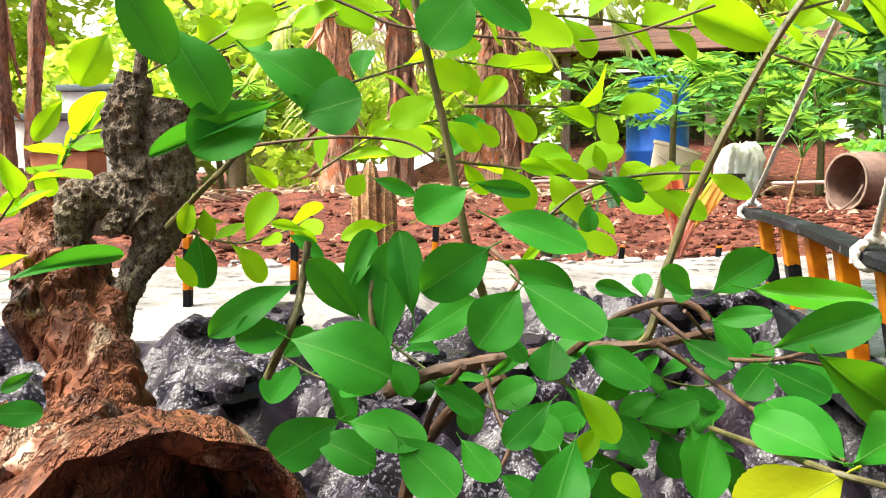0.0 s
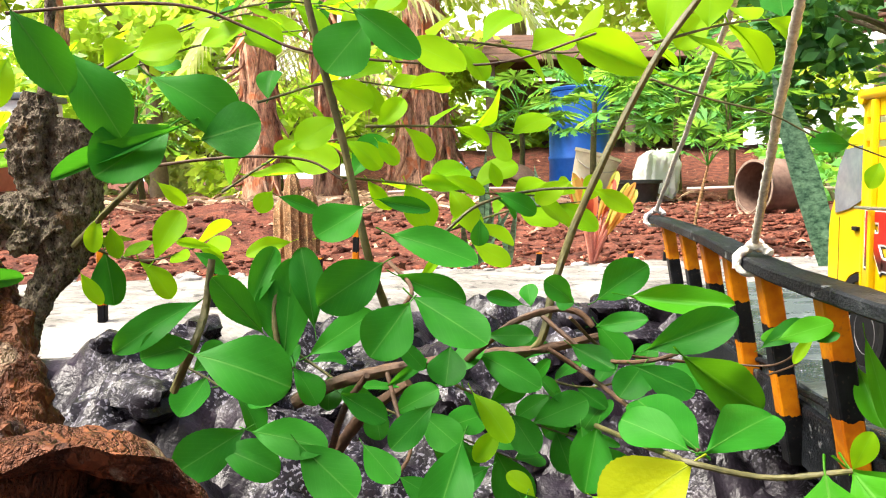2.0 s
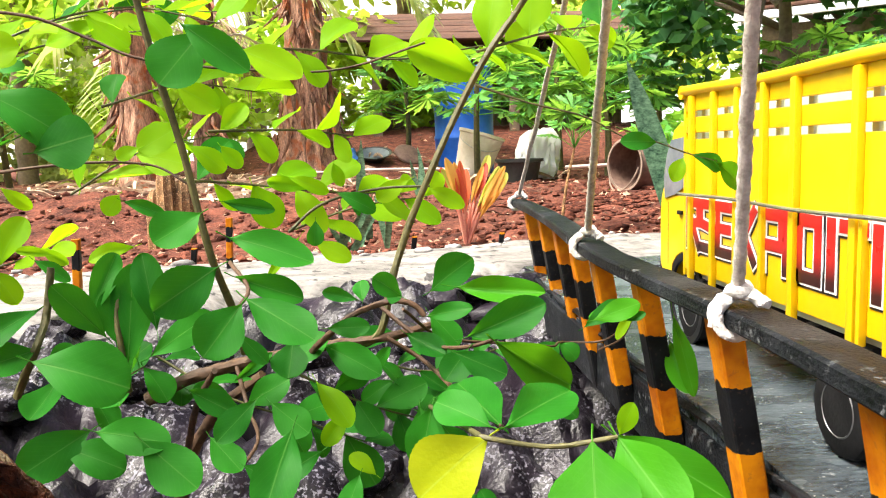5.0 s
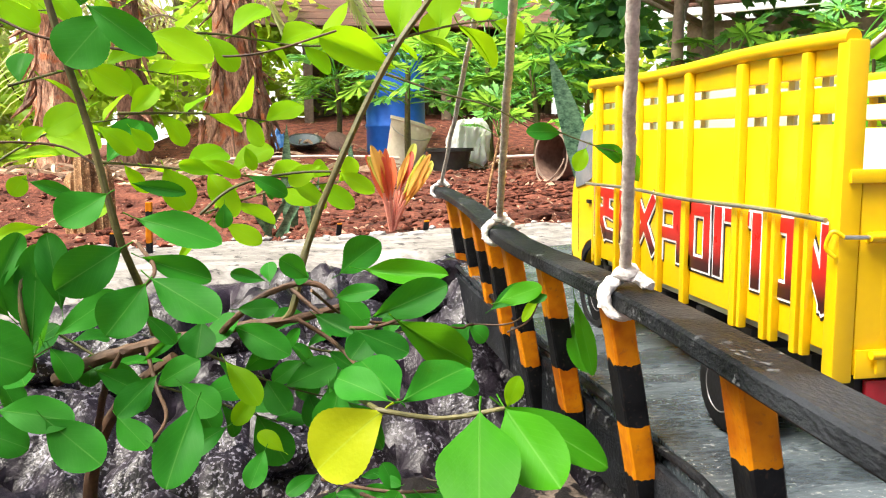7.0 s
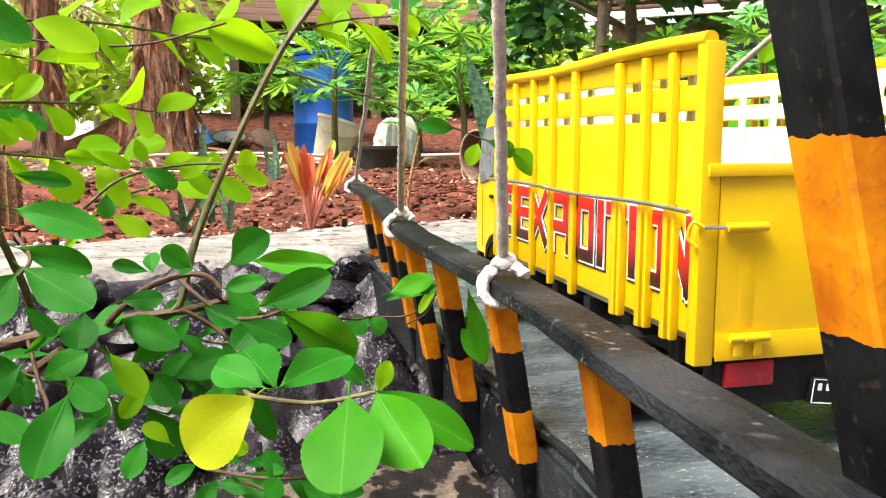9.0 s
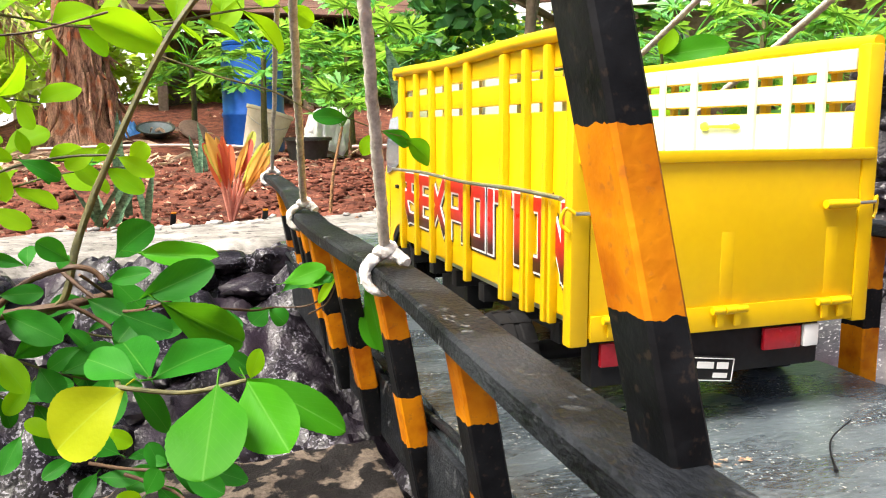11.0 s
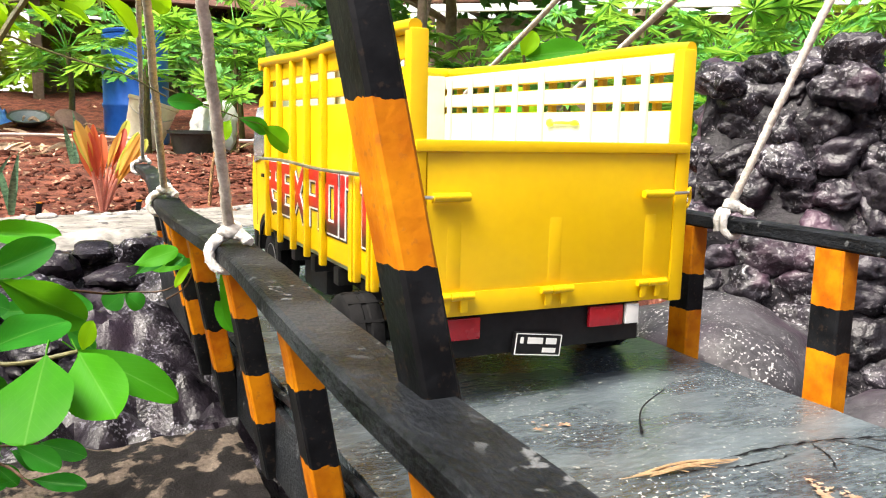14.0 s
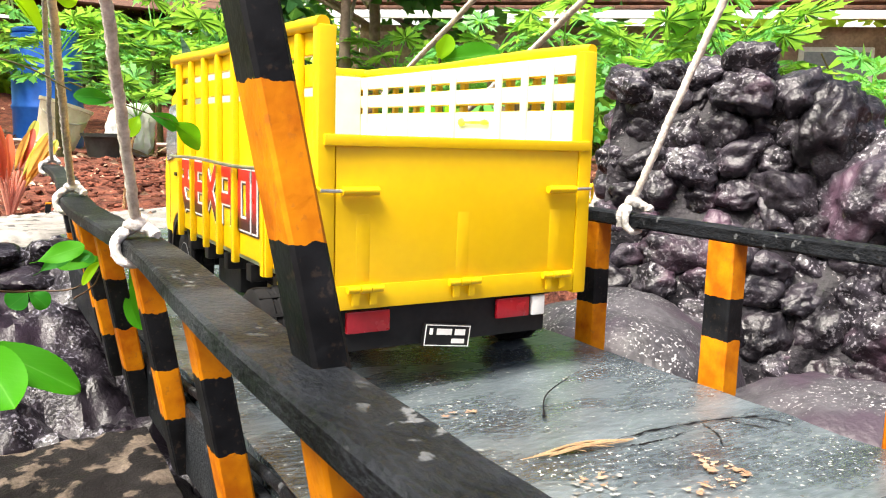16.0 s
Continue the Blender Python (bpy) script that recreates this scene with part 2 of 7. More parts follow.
BLACK_PAINT = ((0.002, 0.0023, 0.003), (0.010, 0.011, 0.013))
ORANGE_PAINT = ((0.36, 0.092, 0.002), (0.62, 0.225, 0.003))
M_SOIL = material("red_soil", (0.032, 0.0115, 0.0085), (0.225, 0.078, 0.049), scale=16, rough=0.95, bump=1.0, depth=0.03, fine=6, spec=0.15,
                  fleck=(0.36, 0.22, 0.15), fleck_scale=60, fleck_at=0.67, fleck_detail=6.0)
M_ROAD = material("worn_cement", (0.105, 0.098, 0.088), (0.30, 0.285, 0.262), scale=11, rough=0.75, bump=1.0, depth=0.008, fine=8,
                  fleck=(0.055, 0.052, 0.050), fleck_scale=46, fleck_at=0.61, stretch=(1, 2.4, 1), spec=0.3, patch=(0.34, 0.325, 0.30))
M_DECK = material("slate_paint", (0.021, 0.028, 0.034), (0.125, 0.153, 0.170), scale=13, rough=0.27, bump=0.9, depth=0.0020, fine=14, stretch=(0.7, 1.7, 1),
                  fleck=(0.42, 0.42, 0.39), fleck_scale=330, fleck_at=0.62, fleck_detail=11.0, cluster=18.0, spec=0.75)
M_ROCK = material("painted_rock", (0.003, 0.003, 0.0045), (0.034, 0.028, 0.037), scale=30, rough=0.40, bump=1.0, depth=0.0050, fine=6,
                  vary=0.5, fleck=(0.19, 0.18, 0.20), fleck_scale=230, fleck_at=0.57, fleck_detail=13.0, cluster=12.0, spec=0.40, patch=(0.070, 0.040, 0.060))
M_MORTAR = material("dark_mortar", (0.002, 0.002, 0.003), (0.022, 0.018, 0.024), scale=40, rough=0.6, bump=1.0, depth=0.005, fine=5,
                    fleck=(0.26, 0.24, 0.25), fleck_scale=200, fleck_at=0.62, fleck_detail=11.0, cluster=15.0, spec=0.3)
M_BOULDER = material("grey_boulder", (0.020, 0.019, 0.022), (0.080, 0.075, 0.083), scale=16, rough=0.46, bump=0.9, depth=0.004, fine=8,
                     fleck=(0.40, 0.39, 0.39), fleck_scale=290, fleck_at=0.59, fleck_detail=12.0, cluster=9.0, spec=0.4, patch=(0.045, 0.032, 0.044))
M_BANK = material("grey_bank", (0.0010, 0.0009, 0.0014), (0.017, 0.0135, 0.019), scale=34, rough=0.33, bump=0.8, depth=0.004, fine=7,
                  fleck=(0.125, 0.12, 0.145), fleck_scale=240, fleck_at=0.555, fleck_detail=11.0, cluster=13.0, spec=0.26, vary=0.3, patch=(0.016, 0.011, 0.017))
M_FLAKE = material("flaking_plaster", (0.045, 0.032, 0.024), (0.190, 0.150, 0.118), scale=60, rough=0.8, bump=0.9, depth=0.003, fine=6,
                   fleck=(0.006, 0.0042, 0.0042), fleck_scale=38, fleck_at=0.435, fleck_detail=12.0, spec=0.3)
M_BLACK = material("black_paint", (0.002, 0.0025, 0.003), (0.015, 0.017, 0.021), scale=60, rough=0.50, bump=1.0, depth=0.0030, fine=9,
                   fleck=(0.10, 0.105, 0.11), fleck_scale=110, fleck_at=0.61, fleck_detail=8.0, cluster=14.0, stretch=(1, 0.5, 1), spec=0.12, patch=(0.026, 0.029, 0.034))
M_POST = banded("striped_post", [-0.10, -0.021, 0.0115, 0.050], ORANGE_PAINT, BLACK_PAINT)
M_RPOST = banded("striped_post_far", [-0.05, 0.028, 0.058], BLACK_PAINT, ORANGE_PAINT, jag=0.002)
M_TOWER = banded("striped_tower", [0.134, 0.178, 0.225, 0.27, 0.32, 0.37, 0.42], BLACK_PAINT, ORANGE_PAINT, jag=0.003)
M_STAKE = banded("striped_stake", [0.02, 0.045, 0.07, 0.095], BLACK_PAINT, ORANGE_PAINT)
M_ROPE = material("cotton_rope", (0.36, 0.32, 0.27), (0.68, 0.63, 0.56), scale=120, rough=0.95, bump=0.9, depth=0.0014, fine=4)
M_KNOT = material("white_knot", (0.48, 0.455, 0.42), (0.76, 0.74, 0.71), scale=160, rough=0.95, bump=1.0, depth=0.0014, fine=4)
M_YELLOW = material("yellow_paint", (0.700, 0.440, 0.002), (0.755, 0.490, 0.003), scale=14, rough=0.36, bump=0.10, depth=0.0006, fine=9, coat=0.15, spec=0.35)
M_CREAM = material("cream_paint", (0.60, 0.64, 0.46), (0.68, 0.71, 0.54), scale=22, rough=0.4, bump=0.12, depth=0.0008)
M_TYRE = material("rubber", (0.004, 0.004, 0.0045), (0.011, 0.011, 0.012), scale=60, rough=0.8, bump=0.3, spec=0.15)
M_DARK = material("chassis_black", (0.005, 0.005, 0.006), (0.013, 0.013, 0.014), scale=40, rough=0.5, bump=0.2, spec=0.25)
M_RED = material("red_lens", (0.26, 0.005, 0.012), (0.36, 0.008, 0.018), scale=60, rough=0.25, bump=0.1, coat=0.4)
M_WHITE = material("white_plastic", (0.70, 0.70, 0.68), (0.82, 0.82, 0.80), scale=30, rough=0.4, bump=0.1)
M_STEEL = material("steel", (0.45, 0.44, 0.40), (0.62, 0.60, 0.56), scale=90, rough=0.35, metal=0.9, bump=0.2)
M_RIM = material("dull_rim", (0.10, 0.10, 0.105), (0.22, 0.22, 0.22), scale=90, rough=0.4, metal=0.6, bump=0.2)
M_DECAL_W = material("decal_white", (0.74, 0.72, 0.72), (0.84, 0.83, 0.83), scale=30, rough=0.35, bump=0.05)
M_DECAL_K = material("decal_black", (0.012, 0.008, 0.008), (0.03, 0.018, 0.016), scale=30, rough=0.35, bump=0.05)
M_BARK = material("grey_bark", (0.028, 0.020, 0.013), (0.30, 0.25, 0.185), scale=240, rough=0.95, bump=1.0, depth=0.006, fine=4, stretch=(1, 1, 0.6), spec=0.12,
                  fleck=(0.16, 0.105, 0.06), fleck_scale=40, fleck_at=0.62, fleck_detail=8.0, patch=(0.085, 0.058, 0.038))
M_DRIFT = material("driftwood", (0.030, 0.008, 0.004), (0.27, 0.092, 0.036), scale=16, rough=0.6, bump=1.0, depth=0.006, fine=6, stretch=(1.6, 1.6, 0.8), cracks=0.08, crack_scale=22, crack_tone=(0.022, 0.006, 0.004),
                   fleck=(0.42, 0.29, 0.19), fleck_scale=26, fleck_at=0.60, fleck_detail=9.0, spec=0.25)
M_STEM = material("green_stem", (0.045, 0.045, 0.012), (0.13, 0.115, 0.035), scale=60, rough=0.6, bump=0.4)
M_TWIG = material("brown_twig", (0.038, 0.017, 0.008), (0.115, 0.058, 0.027), scale=60, rough=0.7, bump=0.5)
M_LEAF = foliage("shrub_leaf", (0.005, 0.076, 0.006), (0.026, 0.203, 0.014), (0.12, 0.52, 0.017), through=0.34, veins=True, rough=0.5)
M_LEAF_Y = foliage("young_leaf", (0.12, 0.35, 0.004), (0.29, 0.52, 0.006), (0.52, 0.88, 0.008), through=0.58, veins=True, rough=0.5)
M_LEAF_G = foliage("yellowing_leaf", (0.25, 0.31, 0.006), (0.36, 0.37, 0.01), (0.50, 0.56, 0.015), through=0.28, veins=True)
M_LEAF_B = foliage("bright_leaf", (0.022, 0.150, 0.004), (0.050, 0.255, 0.007), (0.20, 0.55, 0.010), through=0.34, veins=True, rough=0.5)
M_TRUNK = material("fibrous_trunk", (0.075, 0.026, 0.014), (0.84, 0.50, 0.33), scale=11, rough=0.9, bump=1.0, depth=0.03, fine=6, stretch=(1.8, 1.8, 0.6), vary=0.55, patch=(0.46, 0.15, 0.06))
M_DRUM = material("blue_plastic", (0.012, 0.115, 0.56), (0.03, 0.17, 0.70), scale=5, rough=0.4, bump=0.15, depth=0.004)
M_PAIL = material("cream_plastic", (0.66, 0.60, 0.46), (0.84, 0.79, 0.66), scale=9, rough=0.55, bump=0.2)
M_SACK = material("white_sack", (0.86, 0.86, 0.85), (0.94, 0.94, 0.93), scale=12, rough=0.8, bump=0.3, depth=0.006)
M_TUB = material("dark_tub", (0.02, 0.024, 0.022), (0.05, 0.055, 0.05), scale=12, rough=0.5, bump=0.2)
M_CLAY = material("rusty_pot", (0.10, 0.058, 0.042), (0.24, 0.15, 0.11), scale=10, rough=0.7, bump=0.4, depth=0.006)
M_TERRA = material("terracotta", (0.36, 0.13, 0.06), (0.52, 0.22, 0.11), scale=10, rough=0.8, bump=0.3)
M_PIPE = material("pale_pipe", (0.42, 0.33, 0.27), (0.60, 0.50, 0.43), scale=10, rough=0.5, bump=0.2)
M_ROOF = material("brown_tiles", (0.06, 0.026, 0.018), (0.16, 0.075, 0.05), scale=4, rough=0.85, bump=0.6, depth=0.02, stretch=(1, 4, 1))
M_TIMBER = material("grey_timber", (0.14, 0.10, 0.075), (0.32, 0.24, 0.18), scale=6, rough=0.85, bump=0.5)
M_BOX = material("white_boards", (0.55, 0.57, 0.58), (0.78, 0.80, 0.80), scale=5, rough=0.6, bump=0.2)
M_LID = material("slate_lid", (0.10, 0.13, 0.15), (0.20, 0.24, 0.26), scale=5, rough=0.5, bump=0.2)
M_PAPAYA = foliage("papaya_leaf", (0.035, 0.21, 0.050), (0.17, 0.49, 0.10), (0.50, 0.85, 0.06), through=0.45, island=False, rough=0.34)
M_BROAD = foliage("broad_leaf", (0.012, 0.065, 0.022), (0.075, 0.23, 0.07), (0.22, 0.50, 0.05), through=0.34, island=True)
M_CANOPY = foliage("canopy_leaf", (0.11, 0.28, 0.014), (0.42, 0.62, 0.05), (0.75, 0.92, 0.10), through=0.6, island=True)
M_PALE = foliage("pale_frond", (0.22, 0.32, 0.07), (0.55, 0.58, 0.24), (0.75, 0.82, 0.25), through=0.45, island=True)
M_DRY = material("dry_frond", (0.30, 0.18, 0.10), (0.74, 0.58, 0.42), scale=12, rough=0.9, bump=0.4, vary=0.4, island=True, spec=0.1)
M_SNAKE = material("snake_leaf", (0.012, 0.060, 0.026), (0.20, 0.36, 0.20), scale=75, rough=0.4, bump=0.1, fine=2.5, stretch=(1, 1, 1.8))
M_CORDY = foliage("cordyline_red", (0.42, 0.03, 0.035), (0.62, 0.16, 0.06), (0.85, 0.22, 0.10), through=0.45, island=False)
M_CORDY_O = foliage("cordyline_orange", (0.55, 0.20, 0.05), (0.66, 0.42, 0.09), (0.88, 0.60, 0.14), through=0.5, island=False)
M_CORDY_G = foliage("cordyline_green", (0.30, 0.36, 0.05), (0.55, 0.56, 0.12), (0.75, 0.78, 0.16), through=0.5, island=False)
M_CLOD = material("soil_clod", (0.034, 0.0125, 0.0095), (0.215, 0.073, 0.045), scale=60, rough=0.95, bump=1.0, depth=0.006, vary=0.6, island=True, spec=0.1)
M_STRAW = material("straw", (0.20, 0.12, 0.055), (0.46, 0.30, 0.16), scale=120, rough=0.8, bump=0.4)
M_PEEL = material("peeled_cement", (0.26, 0.13, 0.06), (0.40, 0.28, 0.19), scale=90, rough=0.85, bump=0.8, depth=0.002, vary=0.4, island=True)
M_CHIP = material("paint_chip", (0.16, 0.16, 0.145), (0.36, 0.355, 0.33), scale=60, rough=0.85, bump=0.4, vary=0.5, island=True)
M_PINK = material("pink_stalk", (0.55, 0.16, 0.11), (0.72, 0.33, 0.24), scale=40, rough=0.6, bump=0.2)
M_LITTER = material("dry_leaf", (0.09, 0.038, 0.022), (0.50, 0.33, 0.23), scale=30, rough=0.9, bump=0.4, vary=0.8, island=True, spec=0.1)
M_STONE = material("pale_stone", (0.15, 0.145, 0.14), (0.42, 0.40, 0.38), scale=60, rough=0.85, bump=0.8, vary=0.5, island=True)
M_CACTUS = material("cactus_skin", (0.10, 0.060, 0.025), (0.42, 0.22, 0.09), scale=60, rough=0.85, bump=0.9, depth=0.006, fleck=(0.55, 0.36, 0.18), fleck_scale=260, fleck_at=0.58)
M_GLASS = material("tinted_pane", (0.13, 0.16, 0.19), (0.20, 0.24, 0.27), scale=30, rough=0.08, bump=0.02, spec=0.9, coat=0.6)
M_LABEL = material("yellow_smear", (0.85, 0.70, 0.02), (0.88, 0.76, 0.05), scale=60, rough=0.5, bump=0.1)


def decal_fill():
    """Red print that turns black towards the foot of the letters."""
    m = material("decal_red", (0.5, 0.01, 0.01), (0.6, 0.02, 0.02), scale=30, rough=0.32, bump=0.04)
    nt = m.node_tree
    co = nt.nodes.new("ShaderNodeTexCoord")
    sep = nt.nodes.new("ShaderNodeSeparateXYZ")
    nt.links.new(co.outputs["Generated"], sep.inputs[0])
    r = nt.nodes.new("ShaderNodeValToRGB")
    r.color_ramp.elements[0].position, r.color_ramp.elements[0].color = 0.12, (0.03, 0.006, 0.006, 1)
    r.color_ramp.elements[1].position, r.color_ramp.elements[1].color = 0.62, (0.62, 0.018, 0.014, 1)
    nt.links.new(sep.outputs["Z"], r.inputs["Fac"])
    nt.links.new(r.outputs[0], nt.nodes["Principled BSDF"].inputs["Base Color"])
    return m


M_DECAL_R = decal_fill()


# ---- building helpers ----
def thing(name, label, category, group="", kind="", at=(0, 0, 0)):
    ob = new(name)
    ob.location = at
    ob.empty_display_size = 0.02
    return tagged(ob, label, category, group, kind)


def part(name, bm, mat, parent=None, label="", smooth=True, crease=True):
    """One mesh object from a bmesh given in world coordinates, under a thing or a part."""
    me = bpy.data.meshes.new(name)
    bmesh.ops.recalc_face_normals(bm, faces=bm.faces)
    layer = bm.faces.layers.int.get("flat")
    rounded = [not (layer and f[layer]) for f in bm.faces]
    bm.to_mesh(me)
    bm.free()
    me.materials.append(mat)
    if smooth:
        me.polygons.foreach_set("use_smooth", rounded)
        if crease:
            me.set_sharp_from_angle(angle=radians(38))
    ob = new(name, me)
    if parent:
        up, shift = parent, Vector()
        while up:
            shift += up.location
            up = up.parent
        ob.parent = parent
        ob.location = -shift
    if label:
        ob["label"] = label
    return ob


def solid(name, bm, mat, label, category, group="", kind="", smooth=True):
    return tagged(part(name, bm, mat, None, "", smooth), label, category, group, kind)


def box(bm, lo, hi, bevel=0.0, turn=None, segments=2):
    """A bevelled box between two corners, optionally moved by a matrix."""
    lo, hi = Vector(lo), Vector(hi)
    made = bmesh.ops.create_cube(bm, size=1.0, matrix=Matrix.Translation((lo + hi) / 2) @ Matrix.Diagonal((*(hi - lo), 1)))
    verts = made["verts"]
    if bevel:
        edges = list({e for v in verts for e in v.link_edges})
        out = bmesh.ops.bevel(bm, geom=edges, offset=bevel, segments=segments, affect="EDGES", profile=0.6)
        verts = list({v for f in out["faces"] for v in f.verts} | {v for v in verts if v.is_valid})
    if turn:
        bmesh.ops.transform(bm, matrix=turn, verts=[v for v in verts if v.is_valid])
    return bm


def one_box(lo, hi, bevel=0.0, turn=None):
    """A single box: its six faces stay flat, its bevels round."""
    bm = box(bmesh.new(), lo, hi, bevel, turn)
    layer = bm.faces.layers.int.new("flat")
    for f in sorted(bm.faces, key=lambda f: -f.calc_area())[:6]:
        f[layer] = 1
    return bm


def tube(bm, points, radii, sides=10, lobes=0, twist=0.0, rough=0.0, cap=True, seed=0.0):
    """A tapered tube along points; lobes and twist shape a laid rope, rough roughens bark."""
    pts = [Vector(p) for p in points]
    n = len(pts)
    if not hasattr(radii, "__len__"):
        radii = [radii] * n
    rings, side, run = [], None, 0.0
    for i, p in enumerate(pts):
        d = (pts[min(i + 1, n - 1)] - pts[max(i - 1, 0)]).normalized()
        if side is None:
            side = d.orthogonal().normalized()
        side = (side - d * side.dot(d)).normalized()
        other = d.cross(side)
        if i:
            run += (p - pts[i - 1]).length
        ring = []
        for k in range(sides):
            a = 2 * math.pi * k / sides
            r = radii[i]
            if lobes:
                r *= 1 + 0.13 * math.cos(lobes * (a + twist * run))
            q = p + (side * math.cos(a) + other * math.sin(a)) * r
            if rough:
                q += (q - p) * rough * noise.noise(Vector((q.x, q.y, q.z + seed)) / max(radii[i], 0.002) * 0.9)
            ring.append(bm.verts.new(q))
        rings.append(ring)
    for a, b in zip(rings, rings[1:]):
        for k in range(sides):
            bm.faces.new((a[k], a[(k + 1) % sides], b[(k + 1) % sides], b[k]))
    if cap:
        bm.faces.new(rings[0][::-1])
        bm.faces.new(rings[-1])
    return bm


def curve_points(points, count=24):
    """A smooth line through a few points."""
    pts = [Vector(p) for p in points]
    if len(pts) == 2:
        return [pts[0].lerp(pts[1], k / (count - 1)) for k in range(count)]
    ext = [2 * pts[0] - pts[1], *pts, 2 * pts[-1] - pts[-2]]
    out = []
    for k in range(count):
        u = k / (count - 1) * (len(pts) - 1)
        i = min(int(u), len(pts) - 2)
        f = u - i
        a, b, c, d = ext[i:i + 4]
        out.append(0.5 * (2 * b + (c - a) * f + (2 * a - 5 * b + 4 * c - d) * f * f + (3 * b - a - 3 * c + d) * f ** 3))
    return out


def lump(bm, centre, size, turn=(0, 0, 0), level=3, rough=0.22, freq=1.3, seed=0.0, grit=0.0):
    """A weathered stone: a sphere pushed about by two scales of noise."""
    made = bmesh.ops.create_icosphere(bm, subdivisions=level, radius=1.0)
    rot = Euler(turn).to_matrix()
    for v in made["verts"]:
        p = v.co.copy()
        k = 1 + rough * noise.noise(p * freq + Vector((seed, seed * 1.7, seed * 0.6))) + rough * 0.45 * noise.noise(p * freq * 2.7 + Vector((seed * 2, 3, seed)))
        if grit:
            k += grit * noise.noise(p * freq * 6.5 + Vector((seed, 1, 7))) - grit * 0.8 * abs(noise.noise(p * freq * 3.1 + Vector((5, seed, 2))))
        q = Vector((p.x * size[0], p.y * size[1], p.z * size[2])) * k
        v.co = rot @ q + Vector(centre)
    return bm


def lathe(bm, profile, sides=32, matrix=Matrix(), ring=False):
    """A turned shape from (radius, height) pairs."""
    rings = []
    for r, z in profile:
        rings.append([bm.verts.new(matrix @ Vector((r * math.cos(2 * math.pi * k / sides), r * math.sin(2 * math.pi * k / sides), z))) for k in range(sides)])
    for a, b in zip(rings, rings[1:]):
        for k in range(sides):
            bm.faces.new((a[k], a[(k + 1) % sides], b[(k + 1) % sides], b[k]))
    if ring:
        for k in range(sides):
            bm.faces.new((rings[-1][k], rings[-1][(k + 1) % sides], rings[0][(k + 1) % sides], rings[0][k]))
    else:
        bm.faces.new(rings[0][::-1])
        bm.faces.new(rings[-1])
    return bm


def prism(bm, outline, thick, matrix):
    """A flat outline in x, y given a thickness along z, then placed by a matrix."""
    low = [bm.verts.new(matrix @ Vector((x, y, 0))) for x, y in outline]
    top = [bm.verts.new(matrix @ Vector((x, y, thick))) for x, y in outline]
    bm.faces.new(low[::-1])
    bm.faces.new(top)
    n = len(outline)
    for k in range(n):
        bm.faces.new((low[k], low[(k + 1) % n], top[(k + 1) % n], top[k]))
    return bm


def sphere_template(level):
    bm = bmesh.new()
    bmesh.ops.create_icosphere(bm, subdivisions=level, radius=1.0)
    bm.verts.index_update()
    out = [v.co.copy() for v in bm.verts], [[v.index for v in f.verts] for f in bm.faces]
    bm.free()
    return out


def lump_field(name, spots, level, rough, mat, label, category):
    """Very many small stones or clods as one joined mesh: (place, size, turn, seed) each."""
    tv, tf = sphere_template(level)
    verts, faces = [], []
    for c, s, turn, seed in spots:
        off, ct, st = len(verts), math.cos(turn), math.sin(turn)
        for p in tv:
            k = 1 + rough * noise.noise(p * 1.4 + Vector((seed, seed * 1.7, seed * 0.6)))
            x, y = p.x * s[0] * k, p.y * s[1] * k
            verts.append((c[0] + x * ct - y * st, c[1] + x * st + y * ct, c[2] + p.z * s[2] * k))
        faces += [[i + off for i in f] for f in tf]
    me = bpy.data.meshes.new(name)
    me.from_pydata(verts, [], faces)
    me.polygons.foreach_set("use_smooth", [True] * len(me.polygons))
    me.materials.append(mat)
    return tagged(new(name, me), label, category, kind="stuff")


# ---- ground ----
def smoothstep(a, b, x):
    t = min(max((x - a) / (b - a), 0.0), 1.0)
    return t * t * (3 - 2 * t)


def road_edge(x):
    """The near edge of the cement road, along x."""
    return 0.60 + 0.30 * smoothstep(-0.75, -0.15, x) + 0.03 * math.sin(9 * x) - 0.12 * smoothstep(-0.75, -1.3, x)


def road_far(x):
    return 1.20 + 0.20 * x + 0.03 * math.sin(5 * x + 1) - 0.10 * smoothstep(-0.5, -1.5, x)


def height(x, y):
    """Ground level: a gully under the bridge, flat soil beyond with heaps of dug earth."""
    far = math.hypot(x, y)
    gully = -0.20 * (1 - smoothstep(road_edge(x) - 0.22, road_edge(x) + 0.02, y)) * (1 - smoothstep(0.9, 1.6, x))
    heap = 0.050 * math.exp(-(((x - 0.56) / 0.34) ** 2 + ((y - 1.90) / 0.32) ** 2))
    heap += 0.19 * math.exp(-(((x + 0.28) / 0.42) ** 2 + ((y - 5.9) / 0.5) ** 2))
    heap += 0.06 * math.exp(-(((x - 1.5) / 0.5) ** 2 + ((y - 2.7) / 0.4) ** 2))
    heap += 0.07 * math.exp(-(((x + 1.3) / 0.8) ** 2 + ((y - 2.2) / 0.25) ** 2))
    bumps = 0.020 * noise.noise(Vector((x * 3.1, y * 3.1, 0))) + 0.010 * noise.noise(Vector((x * 11, y * 11, 4)))
    lumps = 0.028 * noise.noise(Vector((x * 1.2, y * 1.2, 9))) * smoothstep(1.3, 3.0, y)
    soil = smoothstep(road_far(x) - 0.05, road_far(x) + 0.2, y)
    flat = 1 - smoothstep(12, 30, far)
    rise = 0.46 * smoothstep(6.4, 9.2, y) * smoothstep(-2.6, -1.2, x) * (1 - smoothstep(3.0, 4.5, x))
    return gully + rise + (heap + bumps * (0.3 + 1.2 * soil) + lumps) * flat - 0.015


